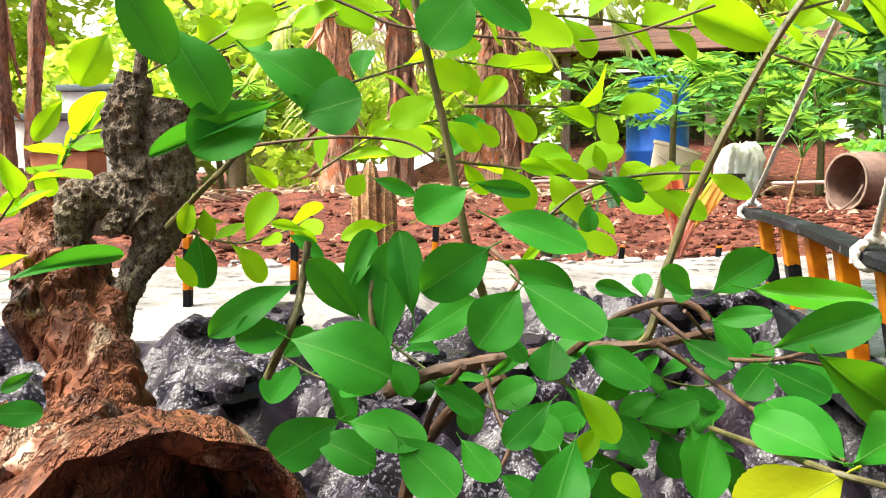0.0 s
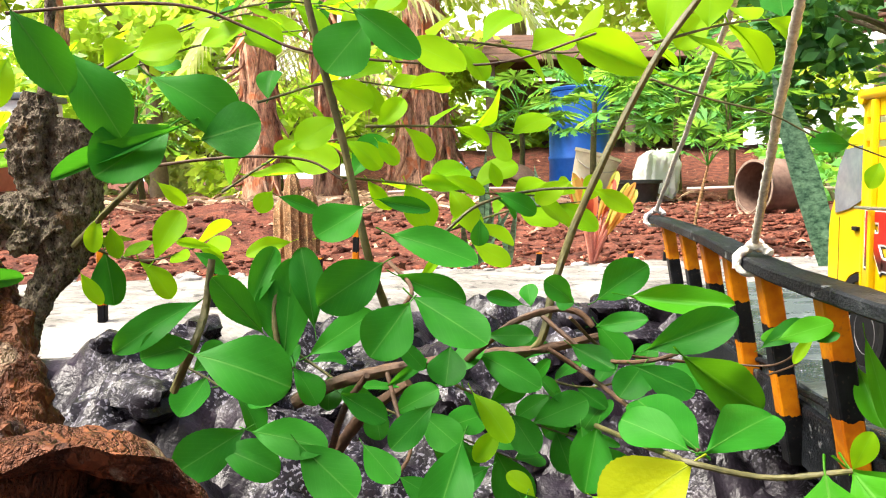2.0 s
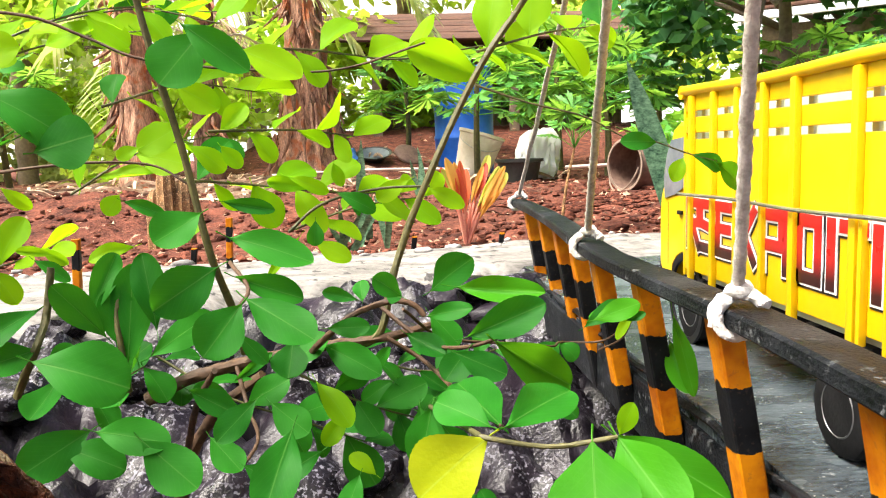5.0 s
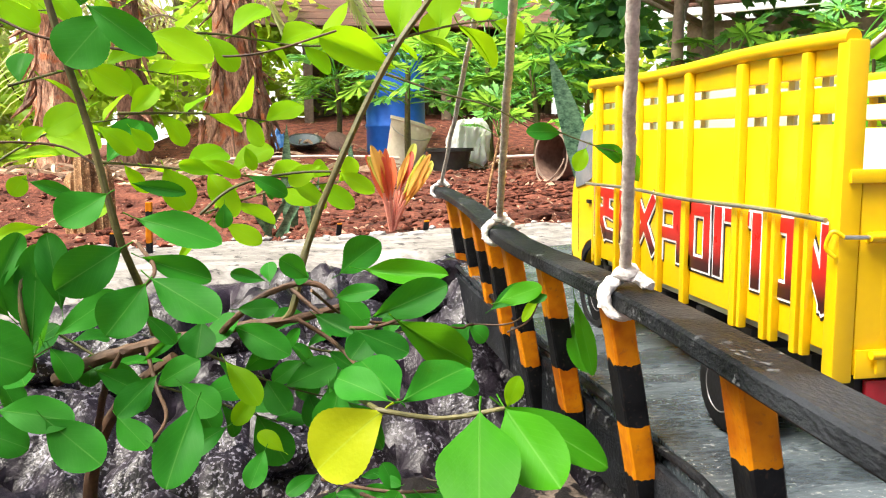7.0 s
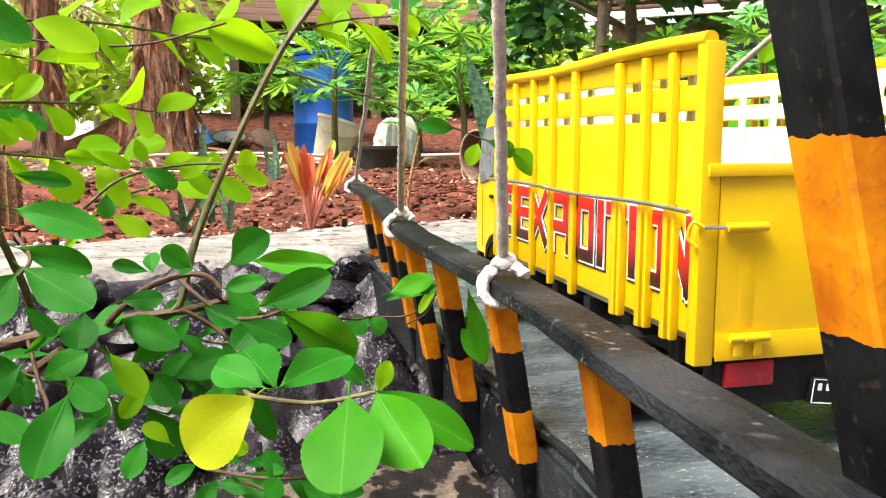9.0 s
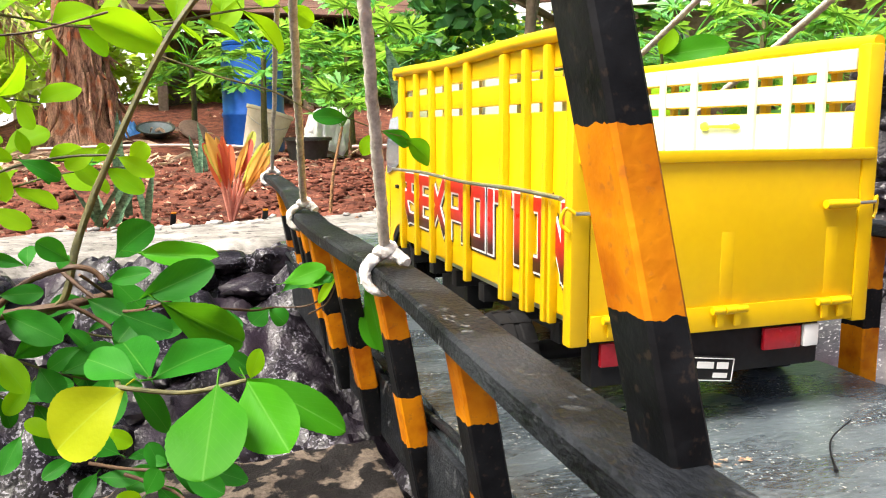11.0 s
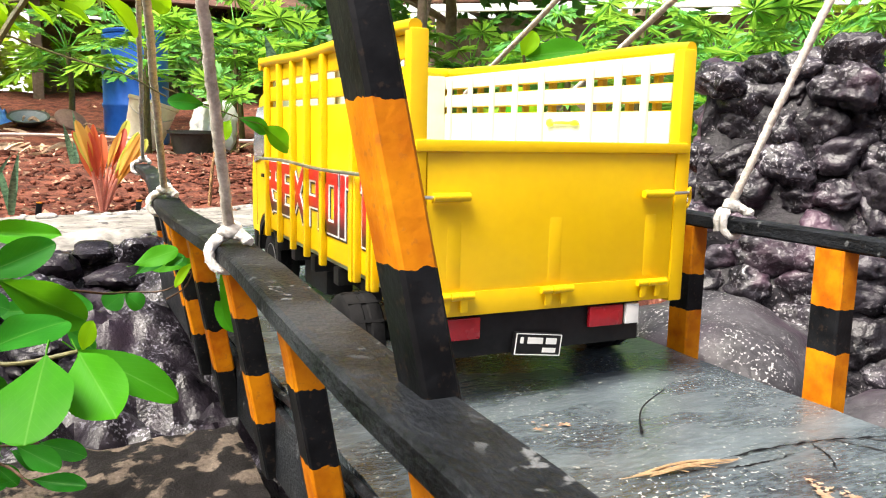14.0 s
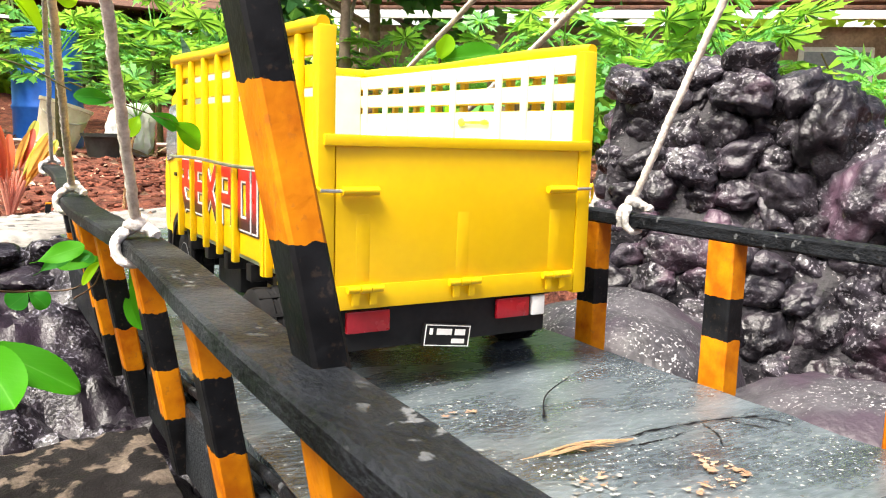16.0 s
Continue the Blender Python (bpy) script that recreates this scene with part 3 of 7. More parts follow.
def ground_sheet():
    bm = bmesh.new()
    def steps(fine_lo, fine_hi, fine):
        out, x, d = [], fine_lo, fine
        while x < fine_hi:
            out.append(x)
            x += fine
        up = fine_hi
        while up < 600:
            out.append(up)
            d *= 1.18
            up += d
        d, down = fine, fine_lo - fine
        while down > -600:
            out.insert(0, down)
            d *= 1.18
            down -= d
        return out
    xs, ys = steps(-1.8, 2.2, 0.03), steps(-0.8, 4.0, 0.03)
    grid = [[bm.verts.new((x, y, height(x, y))) for x in xs] for y in ys]
    for a, b in zip(grid, grid[1:]):
        for k in range(len(xs) - 1):
            bm.faces.new((a[k], a[k + 1], b[k + 1], b[k]))
    return solid("ground", bm, M_SOIL, "reddish-brown bare garden soil with crumbs and heaps", "ground", kind="structure")


ground_sheet()


def road_slab():
    """A strip of worn cement with a ragged near edge that runs up to the bridge's far end."""
    bm = bmesh.new()
    cols = 150
    rows = 22
    top = []
    for i in range(cols + 1):
        x = -2.6 + 5.2 * i / cols
        lo, hi = road_edge(x) - 0.02, road_far(x)
        line = []
        for k in range(rows + 1):
            v = k / rows
            y = lo + (hi - lo) * v + 0.012 * noise.noise(Vector((x * 14, v * 2, 3)))
            z = 0.002 + 0.006 * noise.noise(Vector((x * 7, y * 7, 1))) + 0.003 * noise.noise(Vector((x * 31, y * 31, 5)))
            z -= 0.03 * (1 - smoothstep(0, 0.16, v)) ** 2
            line.append(bm.verts.new((x, y, z)))
        foot = line[0].co
        line.insert(0, bm.verts.new((x, foot.y - 0.02, foot.z - 0.14)))
        end = line[-1].co
        line.append(bm.verts.new((x, end.y + 0.01, end.z - 0.05)))
        top.append(line)
    for a, b in zip(top, top[1:]):
        for k in range(len(a) - 1):
            bm.faces.new((a[k], b[k], b[k + 1], a[k + 1]))
    return solid("road", bm, M_ROAD, "pale worn cement road strip in bright sun", "road", kind="structure")


road_slab()


# ---- bridge ----
def bridge_deck():
    deck = thing("bridge_deck", "slate-grey painted model bridge deck with specks and cracks", "bridge")
    bm = bmesh.new()
    nx, ny = 22, 120
    for side in (0, 1):
        grid = []
        for j in range(ny + 1):
            y = -1.1 + 2.08 * j / ny
            row = []
            for i in range(nx + 1):
                x = -0.0575 + 0.3105 * i / nx
                wob = 0.003 * noise.noise(Vector((y * 20, i // nx, 2))) if i in (0, nx) else 0
                z = 0.0012 * noise.noise(Vector((x * 30, y * 30, 0))) if side == 0 else -0.03
                row.append(bm.verts.new((x + wob, y, z)))
            grid.append(row)
        for a, b in zip(grid, grid[1:]):
            for k in range(nx):
                bm.faces.new((a[k], a[k + 1], b[k + 1], b[k]))
        if side == 0:
            upper = grid
        else:
            lower = grid
    for j in range(ny):
        bm.faces.new((upper[j][0], upper[j + 1][0], lower[j + 1][0], lower[j][0]))
        bm.faces.new((upper[j][nx], upper[j + 1][nx], lower[j + 1][nx], lower[j][nx]))
    for i in range(nx):
        bm.faces.new((upper[0][i], upper[0][i + 1], lower[0][i + 1], lower[0][i]))
        bm.faces.new((upper[ny][i], upper[ny][i + 1], lower[ny][i + 1], lower[ny][i]))
    part("slab", bm, M_DECK, deck)
    part("edge_beam", one_box((-0.0650, -1.1, -0.06), (-0.0590, 0.93, -0.012), 0.002), M_BLACK, deck, "black edge beam")
    bm = bmesh.new()
    tube(bm, [(-0.0605 + 0.0012 * math.sin(y * 37), y, -0.0035 + 0.002 * math.sin(y * 51)) for y in np.arange(-0.9, 0.9, 0.02)], 0.0028, 8, rough=0.45)
    part("edge_cord", bm, M_BLACK, deck, "grimy cord along the edge")
    part("edge_beam", one_box((0.2565, -1.1, -0.05), (0.272, 0.93, -0.012), 0.003), M_BLACK, deck, "black edge beam")
    return deck


bridge_deck()


def rail_top(y):
    """The rail sags a little and swings with the bridge: x and z of its upper face."""
    return -0.097 + 0.012 * smoothstep(0.2, 0.9, y) - 0.009 * math.exp(-((y - 0.3) / 0.2) ** 2) - 0.008 * smoothstep(0.0, -0.25, y) + 0.004 * smoothstep(-0.12, 0.05, y) + 0.013 * smoothstep(0.1, 0.9, y), 0.1015 + 0.005 * smoothstep(0.2, 0.5, y)


def leaning_post(parent, top, foot, wide, deep, mat, name="post"):
    top, foot = Vector(top), Vector(foot)
    bm = bmesh.new()
    n = 10
    rings = []
    for k in range(n + 1):
        c = foot.lerp(top, k / n)
        w = 0.5 * wide * (1 + 0.05 * noise.noise(Vector((c.y * 40, k * 0.7, 1))))
        d = 0.5 * deep * (1 + 0.05 * noise.noise(Vector((c.y * 40, k * 0.7, 5))))
        ch = 0.0012
        ring = []
        for sx, sy in ((-1, -1), (1, -1), (1, 1), (-1, 1)):
            a, b = (ch, 0) if sx * sy < 0 else (0, ch)
            ring.append(bm.verts.new(c + Vector((sx * (w - a), sy * (d - b), 0))))
            ring.append(bm.verts.new(c + Vector((sx * (w - b), sy * (d - a), 0))))
        rings.append(ring)
    for a, b in zip(rings, rings[1:]):
        for k in range(8):
            bm.faces.new((a[k], a[(k + 1) % 8], b[(k + 1) % 8], b[k]))
    bm.faces.new(rings[0][::-1])
    bm.faces.new(rings[-1])
    return part(name, bm, mat, parent)


def top_rail(parent, line, wide, thick, name="top_rail"):
    """A flat bar bent along a line, with softened arrises and slightly uneven faces."""
    bm = bmesh.new()
    rings = []
    c = 0.0016
    for x, y, z in line:
        e = 0.0007 * noise.noise(Vector((y * 60, x, 7)))
        w = wide / 2 + e
        prof = [(-w + c, 0), (w - c, 0), (w, -c), (w, -thick + c), (w - c, -thick), (-w + c, -thick), (-w, -thick + c), (-w, -c)]
        rings.append([bm.verts.new((x + a, y, z + b + e)) for a, b in prof])
    for a, b in zip(rings, rings[1:]):
        for k in range(8):
            bm.faces.new((a[k], a[(k + 1) % 8], b[(k + 1) % 8], b[k]))
    bm.faces.new(rings[0][::-1])
    bm.faces.new(rings[-1])
    return part(name, bm, M_BLACK, parent, "black painted top rail")


def left_railing():
    r = thing("bridge_railing", "wooden railing with orange and black striped posts, black rail", "railing", "bridge railings")
    top_rail(r, [(*rail_top(y)[:1], y, rail_top(y)[1]) for y in np.arange(-0.62, 0.9, 0.02)], 0.024, 0.010)
    for y in (-0.39, -0.250, -0.076, 0.076, 0.20, 0.32, 0.44, 0.56, 0.685, 0.81):
        x, z = rail_top(y)
        leaning_post(r, (x + 0.0060, y, z - 0.0102), (x + 0.0325, y, -0.060), 0.0150, 0.0175, M_POST)
    return r


left_railing()


def right_railing():
    r = thing("bridge_railing", "straight black rail on yellow and black striped boards", "railing", "bridge railings")
    top_rail(r, [(0.2805, y, 0.109) for y in np.arange(-0.75, 0.92, 0.03)], 0.015, 0.011)
    for y in (-0.484, -0.345, -0.206, -0.067, 0.072, 0.211, 0.35, 0.49, 0.63, 0.77, 0.90):
        leaning_post(r, (0.281, y, 0.098), (0.281, y, -0.05), 0.016, 0.023, M_RPOST)
    return r


right_railing()


def tower_post():
    t = thing("tower_post", "tall leaning post painted in black and orange bands", "post")
    leaning_post(t, (-0.190, -0.180, 0.64), (-0.0964, -0.2424, 0.0925), 0.0112, 0.0195, M_TOWER, "shaft")
    return t


tower_post()


def rope(name, low, high, label, radius=0.0036, sag=0.0):
    """A laid cotton rope from a knot on the rail up to the tower."""
    r = thing(name, label, "rope", "suspension ropes")
    low, high = Vector(low), Vector(high)
    n = max(30, int((high - low).length / 0.004))
    pts = []
    for k in range(n + 1):
        u = k / n
        p = low.lerp(high, u)
        p.z -= sag * math.sin(math.pi * u)
        p += Vector((noise.noise(Vector((u * 14, low.y, 1))), noise.noise(Vector((u * 14, low.y, 8))), 0)) * 0.0016
        pts.append(p)
    bm = bmesh.new()
    tube(bm, pts, radius, 12, lobes=3, twist=300.0, rough=0.10)
    part("strand", bm, M_ROPE, r)
    return r


def knot(r, at, wide=0.012, tall=0.010, side=-1):
    """A hitch over one edge of the rail: a strand round the bar, a bulky lump on top and a short frayed tail."""
    x, y, z = at
    def strand(name, points, radii, label):
        count = 26
        bm = bmesh.new()
        tube(bm, curve_points(points, count), list(np.interp(np.linspace(0, 1, count), np.linspace(0, 1, len(radii)), radii)), 12, lobes=3, twist=240, rough=0.16)
        part(name, bm, M_KNOT, r, label)
    e = side * (wide + 0.003)
    strand("wrap", [(x + 0.002 * side, y + 0.002, z + 0.006), (x + e * 0.55, y - 0.001, z + 0.0042), (x + e * 0.93, y - 0.003, z + 0.0005), (x + e, y - 0.004, z - tall * 0.7), (x + e * 0.6, y - 0.006, z - tall - 0.003), (x - e * 0.5, y - 0.004, z - tall - 0.003)], (0.0029, 0.0031, 0.0030, 0.0027, 0.0025, 0.0024), "white rope wrap")
    strand("wrap", [(x - 0.001, y + 0.004, z + 0.006), (x + e * 0.5, y + 0.005, z + 0.0038), (x + e * 0.92, y + 0.004, z - 0.0005), (x + e * 0.97, y + 0.003, z - tall)], (0.0028, 0.0030, 0.0027, 0.0024), "white rope wrap")
    loop = [(x + 0.0034 * math.cos(a), y + 0.0034 * math.sin(a), z + 0.0065 + 0.0018 * a / 3.14) for a in np.linspace(0, 8.2, 12)]
    strand("hitch", loop, (0.0036, 0.0038, 0.0034), "white bulky hitch")
    strand("tail", [(x + 0.001, y - 0.001, z + 0.008), (x - side * 0.005, y - 0.005, z + 0.0065), (x - side * 0.008, y - 0.009, z + 0.0045), (x - side * 0.009, y - 0.013, z + 0.0036)], (0.0031, 0.0036, 0.0034, 0.0022), "frayed rope end")


for y, shift, top in ((0.036, -0.0035, (-0.184, -0.188, 0.567)), (0.325, -0.002, (-0.188, -0.182, 0.62)), (0.86, 0.0, (-0.165, -0.196, 0.485))):
    x, z = rail_top(y)
    r = rope("suspension_rope", (x + shift, y, z + 0.008), top, "off-white cotton rope knotted to the black rail", 0.0031 if y < 0.5 else 0.0026)
    knot(r, (x + shift, y, z), wide=0.0125 + shift)
for y, top in ((0.028, (0.350, -0.100, 0.50)), (0.43, (0.285, -0.22, 0.45)), (0.70, (0.285, -0.15, 0.50))):
    r = rope("suspension_rope", (0.2790, y, 0.118), top, "off-white cotton rope knotted to the straight rail", 0.0030)
    knot(r, (0.2795, y, 0.109), wide=0.0075, tall=0.011)


# ---- model truck ----
STROKES = {
    "R": ((0, 0, 0, 1), (0, 1, 1, 1), (1, 1, 1, 0.55), (1, 0.55, 0.3, 0.5), (0.45, 0.5, 1, 0)),
    "S": ((1, 1, 0, 1), (0, 1, 0, 0.55), (0, 0.55, 1, 0.45), (1, 0.45, 1, 0), (1, 0, 0, 0)),
    "E": ((0, 0, 0, 1), (0, 1, 1, 1), (0, 0.52, 0.8, 0.52), (0, 0, 1, 0)),
    "X": ((0, 0, 1, 1), (0, 1, 1, 0)),
    "P": ((0, 0, 0, 1), (0, 1, 1, 1), (1, 1, 1, 0.42), (1, 0.42, 0, 0.42)),
    "D": ((0, 0, 0, 1), (0, 1, 1, 1), (1, 1, 1, 0), (1, 0, 0, 0)),
    "I": ((0.5, 0, 0.5, 1), (0.4, 0, 0.4, 1)),
    "T": ((0, 1, 1, 1), (0.5, 1, 0.5, 0)),
    "O": ((0, 0, 0, 1), (0, 1, 1, 1), (1, 1, 1, 0), (1, 0, 0, 0)),
    "N": ((0, 0, 0, 1), (0, 1, 1, 0), (1, 0, 1, 1))}


def block_letter(name, char, mat, parent, y0, y1, z0, z1, x, half, thick, label):
    """A heavy angular letter of straight strokes, laid on the truck's side (it reads towards the tail)."""
    bm = bmesh.new()
    for k, (u0, v0, u1, v1) in enumerate(STROKES[char]):
        a, b = Vector((y0 + (y1 - y0) * u0, z0 + (z1 - z0) * v0)), Vector((y0 + (y1 - y0) * u1, z0 + (z1 - z0) * v1))
        d = (b - a).normalized() * half
        w = Vector((-d.y, d.x))
        corners = [a - d + w, b + d + w, b + d - w, a - d - w]
        top = x - thick - 0.00003 * k
        low = [bm.verts.new((x, c.x, c.y)) for c in corners]
        up = [bm.verts.new((top, c.x, c.y)) for c in corners]
        bm.faces.new(up)
        for i in range(4):
            bm.faces.new((low[i], low[(i + 1) % 4], up[(i + 1) % 4], up[i]))
    return part(name, bm, mat, parent, label, smooth=False)


def wheel(truck, x, y, r, wide):
    m = Matrix.Translation((x, y, r)) @ Matrix.Rotation(radians(90), 4, "Y")
    h = wide / 2
    bm = lathe(bmesh.new(), [(r * 0.55, -h), (r * 0.86, -h), (r * 0.96, -h * 0.86), (r, -h * 0.6), (r, -h * 0.2), (r * 0.965, -h * 0.12), (r * 0.965, h * 0.12), (r, h * 0.2),
                             (r, h * 0.6), (r * 0.96, h * 0.86), (r * 0.86, h), (r * 0.55, h)], 40, m)
    tyre = part("wheel", bm, M_TYRE, truck, "black rubber wheel")
    side = -1 if x < 0.1 else 1
    for k in range(36):
        a = 2 * math.pi * k / 36
        bm = one_box((-h * 0.85, -0.0011, r * 0.985), (h * 0.85, 0.0011, r * 1.008), 0, Matrix.Translation((x, y, r)) @ Matrix.Rotation(a, 4, "X"))
        if k % 3 == 0:
            part("tread_block", bm, M_TYRE, tyre)
        else:
            bm.free()
    bm = lathe(bmesh.new(), [(r * 0.12, h * 0.45), (r * 0.40, h * 0.45), (r * 0.47, h * 0.8), (r * 0.56, h * 1.04), (r * 0.58, h * 1.0), (r * 0.5, h * 0.2), (r * 0.1, h * 0.2)], 32,
               m if side > 0 else Matrix.Translation((x, y, r)) @ Matrix.Rotation(radians(-90), 4, "Y"))
    part("rim", bm, M_RIM, tyre, "dull grey rim")


def hinge(parent, x, z):
    """A barrel hinge with two small leaves, painted over."""
    bm = bmesh.new()
    tube(bm, [(x - 0.012, -0.0098, z), (x - 0.004, -0.0098, z)], 0.0022, 10)
    tube(bm, [(x - 0.0034, -0.0098, z), (x + 0.0034, -0.0098, z)], 0.0026, 10)
    tube(bm, [(x + 0.004, -0.0098, z), (x + 0.012, -0.0098, z)], 0.0022, 10)
    box(bm, (x - 0.009, -0.0105, z - 0.010), (x - 0.004, -0.0087, z - 0.001), 0.0006)
    box(bm, (x + 0.003, -0.0105, z - 0.010), (x + 0.008, -0.0087, z - 0.001), 0.0006)
    part("hinge", bm, M_YELLOW, parent)


def latch(parent, x, z, way):
    """A sliding bolt: a painted sleeve, a bare pin and a wire hook at the corner."""
    bm = bmesh.new()
    tube(bm, [(x, -0.009, z), (x + way * 0.024, -0.009, z)], 0.0026, 10)
    box(bm, (min(x, x + way * 0.02), -0.0085, z - 0.0035), (max(x, x + way * 0.02), -0.0058, z - 0.001), 0.0006)
    sleeve = part("bolt", bm, M_YELLOW, parent)
    bm = bmesh.new()
    tube(bm, [(x - way * 0.014, -0.0092, z + 0.0004), (x, -0.009, z)], 0.0011, 8)
    part("pin", bm, M_STEEL, sleeve, "bare steel pin")
    bm = bmesh.new()
    tube(bm, curve_points([(x - way * 0.013, -0.009, z), (x - way * 0.018, -0.006, z + 0.003), (x - way * 0.020, -0.004, z - 0.005), (x - way * 0.016, -0.006, z - 0.010)], 14), 0.0011, 8)
    part("hook", bm, M_YELLOW, sleeve, "bent wire hook")


def model_truck():
    t = thing("model_truck", "bright yellow wooden model cargo truck with slatted open bed", "toy truck", at=(0.1, 0.2, 0.0))
    y1, ztop = 0.366, 0.2255
    # side walls: three planks with slots between, battens outside, cream lining inside
    for x, out in ((0.0, -1), (0.2, 1)):
        inner = x - out * 0.006
        lo, hi = min(x, inner), max(x, inner)
        for za, zb in ((0.0705, 0.1870), (0.1925, 0.2060), (0.2115, ztop)):
            part("side_board", one_box((lo, 0.004, za), (hi, y1, zb), 0.0008), M_YELLOW, t)
            a, b = sorted((inner, inner - out * 0.0016))
            part("lining_board", one_box((a, 0.004, za + 0.001), (b, y1 - 0.004, zb - 0.0006), 0.0004), M_CREAM, t, "pale cream inner lining")
        ys = (0.345, 0.298, 0.253, 0.210, 0.166, 0.0955, 0.0605, 0.0295)
        for k, y in enumerate(ys):
            w = 0.0036 if k in (4, 5) else 0.0028
            a, b = sorted((x, x + out * 0.0052))
            part("batten", one_box((a, y - w, 0.0635), (b, y + w, ztop - 0.001), 0.0012), M_YELLOW, t)
            if k in (5, 6, 7):
                part("batten", one_box((a, y - 0.0105, 0.0645), (b, y - 0.0065, 0.140), 0.001), M_YELLOW, t)
            part("inner_post", one_box((min(inner - out * 0.0017, inner - out * 0.0045), y - 0.0034, 0.066), (max(inner - out * 0.0017, inner - out * 0.0045), y + 0.0034, ztop - 0.004), 0.0005), M_CREAM, t)
        # rounded capping along the top, a little swaybacked
        bm = bmesh.new()
        tube(bm, [(x + out * 0.001, y, ztop + 0.003 + 0.0012 * math.sin(y * 22)) for y in np.linspace(-0.004, y1 + 0.002, 24)], 0.0043, 12)
        part("capping", bm, M_YELLOW, t)
        # end post at the tail
        a, b = sorted((x - out * 0.007, x + out * 0.0045))
        part("corner_post", one_box((a, -0.006, 0.056), (b, 0.0035, ztop + 0.002), 0.0016), M_YELLOW, t)
        part("tie_rod", tube(bmesh.new(), [(x + out * 0.0082, y, 0.1395 + 0.0008 * math.sin(y * 30)) for y in np.linspace(0.0, 0.362, 30)], 0.0014, 8), M_STEEL, t, "thin bare metal rod")
    part("headboard", one_box((0.008, y1 - 0.007, 0.064), (0.192, y1, ztop), 0.001), M_CREAM, t, "pale cream front board")
    part("headboard_face", one_box((0.0, y1 + 0.0005, 0.064), (0.2, y1 + 0.005, ztop), 0.001), M_YELLOW, t)
    bm = bmesh.new()
    tube(bm, [(x, y1 + 0.002, ztop + 0.003) for x in np.linspace(-0.004, 0.204, 12)], 0.0062, 12)
    part("capping", bm, M_YELLOW, t)
    part("bed_floor", one_box((0.007, 0.004, 0.064), (0.193, y1 - 0.008, 0.070), 0.0006), M_CREAM, t, "pale cream bed floor")
    for y in np.linspace(0.03, 0.34, 6):
        part("cross_member", one_box((0.004, y - 0.006, 0.050), (0.196, y + 0.006, 0.0635), 0.001), M_DARK, t, "black cross member")
    # tailgate
    gate = part("tailgate", one_box((0.0075, -0.0052, 0.060), (0.1925, 0.0035, 0.1625), 0.0012), M_YELLOW, t, "yellow tailgate with hinges and bolts")
    part("lip", one_box((-0.001, -0.0080, 0.1580), (0.201, -0.0055, 0.1650), 0.0012), M_YELLOW, gate)
    part("foot_strip", one_box((0.008, -0.0066, 0.0585), (0.192, -0.0055, 0.0735), 0.0004), M_YELLOW, gate)
    for x in (0.026, 0.098, 0.174):
        hinge(gate, x, 0.0715)
        part("rib", one_box((x - 0.0045, -0.00535, 0.0755), (x + 0.0045, -0.0045, 0.117), 0.0001), M_YELLOW, gate)
    latch(gate, 0.010, 0.1315, 1)
    latch(gate, 0.188, 0.1315, -1)
    # blocky lettering on the long side, red to black with white and dark edges
    spans = ((0.354, 0.331), (0.325, 0.297), (0.290, 0.264), (0.258, 0.226), (0.212, 0.184), (0.178, 0.164), (0.160, 0.137), (0.127, 0.116), (0.109, 0.088), (0.079, 0.070), (0.059, 0.039), (0.028, 0.008))
    for char, (a, b) in zip("RSEXPEDITION", spans):
        letter = block_letter("letter", char, M_DECAL_W, t, a, b, 0.0950, 0.1320, -0.0006, 0.0058, 0.0007, "white-edged letter")
        block_letter("letter_shadow", char, M_DECAL_K, letter, a, b, 0.0945, 0.1315, -0.0002, 0.0069, 0.0004, "dark edge of the letter")
        block_letter("letter_face", char, M_DECAL_R, letter, a, b, 0.0950, 0.1320, -0.0013, 0.0042, 0.0004, "red and black letter face")
    bm = bmesh.new()
    lump(bm, (0.1905, 0.150, 0.178), (0.0012, 0.006, 0.0036), level=2)
    lump(bm, (0.1905, 0.132, 0.178), (0.0011, 0.018, 0.0013), level=3)
    lump(bm, (0.1905, 0.114, 0.178), (0.0012, 0.007, 0.0024), level=2)
    part("paint_mark", bm, M_LABEL, t, "smear of yellow paint on the lining")
    # cab
    cab = part("cab", cab_shell(), M_YELLOW, t, "yellow forward-control cab")
    for x, out in ((0.005, -1), (0.195, 1)):
        m = Matrix(((0, 0, out, x + (out * 0.0012)), (1, 0, 0, 0), (0, 1, 0, 0), (0, 0, 0, 1)))
        pane = [(0.370, 0.146), (0.398, 0.136), (0.426, 0.131), (0.429, 0.150), (0.421, 0.172), (0.409, 0.187), (0.370, 0.190)]
        part("side_window", prism(bmesh.new(), pane, 0.0014, m), M_GLASS, cab, "tinted side window")
        part("door_seam", one_box((x - 0.0012, 0.420, 0.066), (x + 0.0012, 0.4212, 0.128)), M_DARK, cab, "dark door seam")
        part("door_handle", one_box((min(x, x + out * 0.004), 0.380, 0.118), (max(x, x + out * 0.004), 0.390, 0.1215), 0.0006), M_DARK, cab, "black door handle")
        part("wheel_arch", lathe(bmesh.new(), [(0.036, -0.0008), (0.0425, -0.0008), (0.0425, 0.0018), (0.036, 0.0018)], 32, Matrix.Translation((x, 0.376, 0.040)) @ Matrix.Rotation(radians(90), 4, "Y"), ring=True), M_DARK, cab, "black wheel arch")
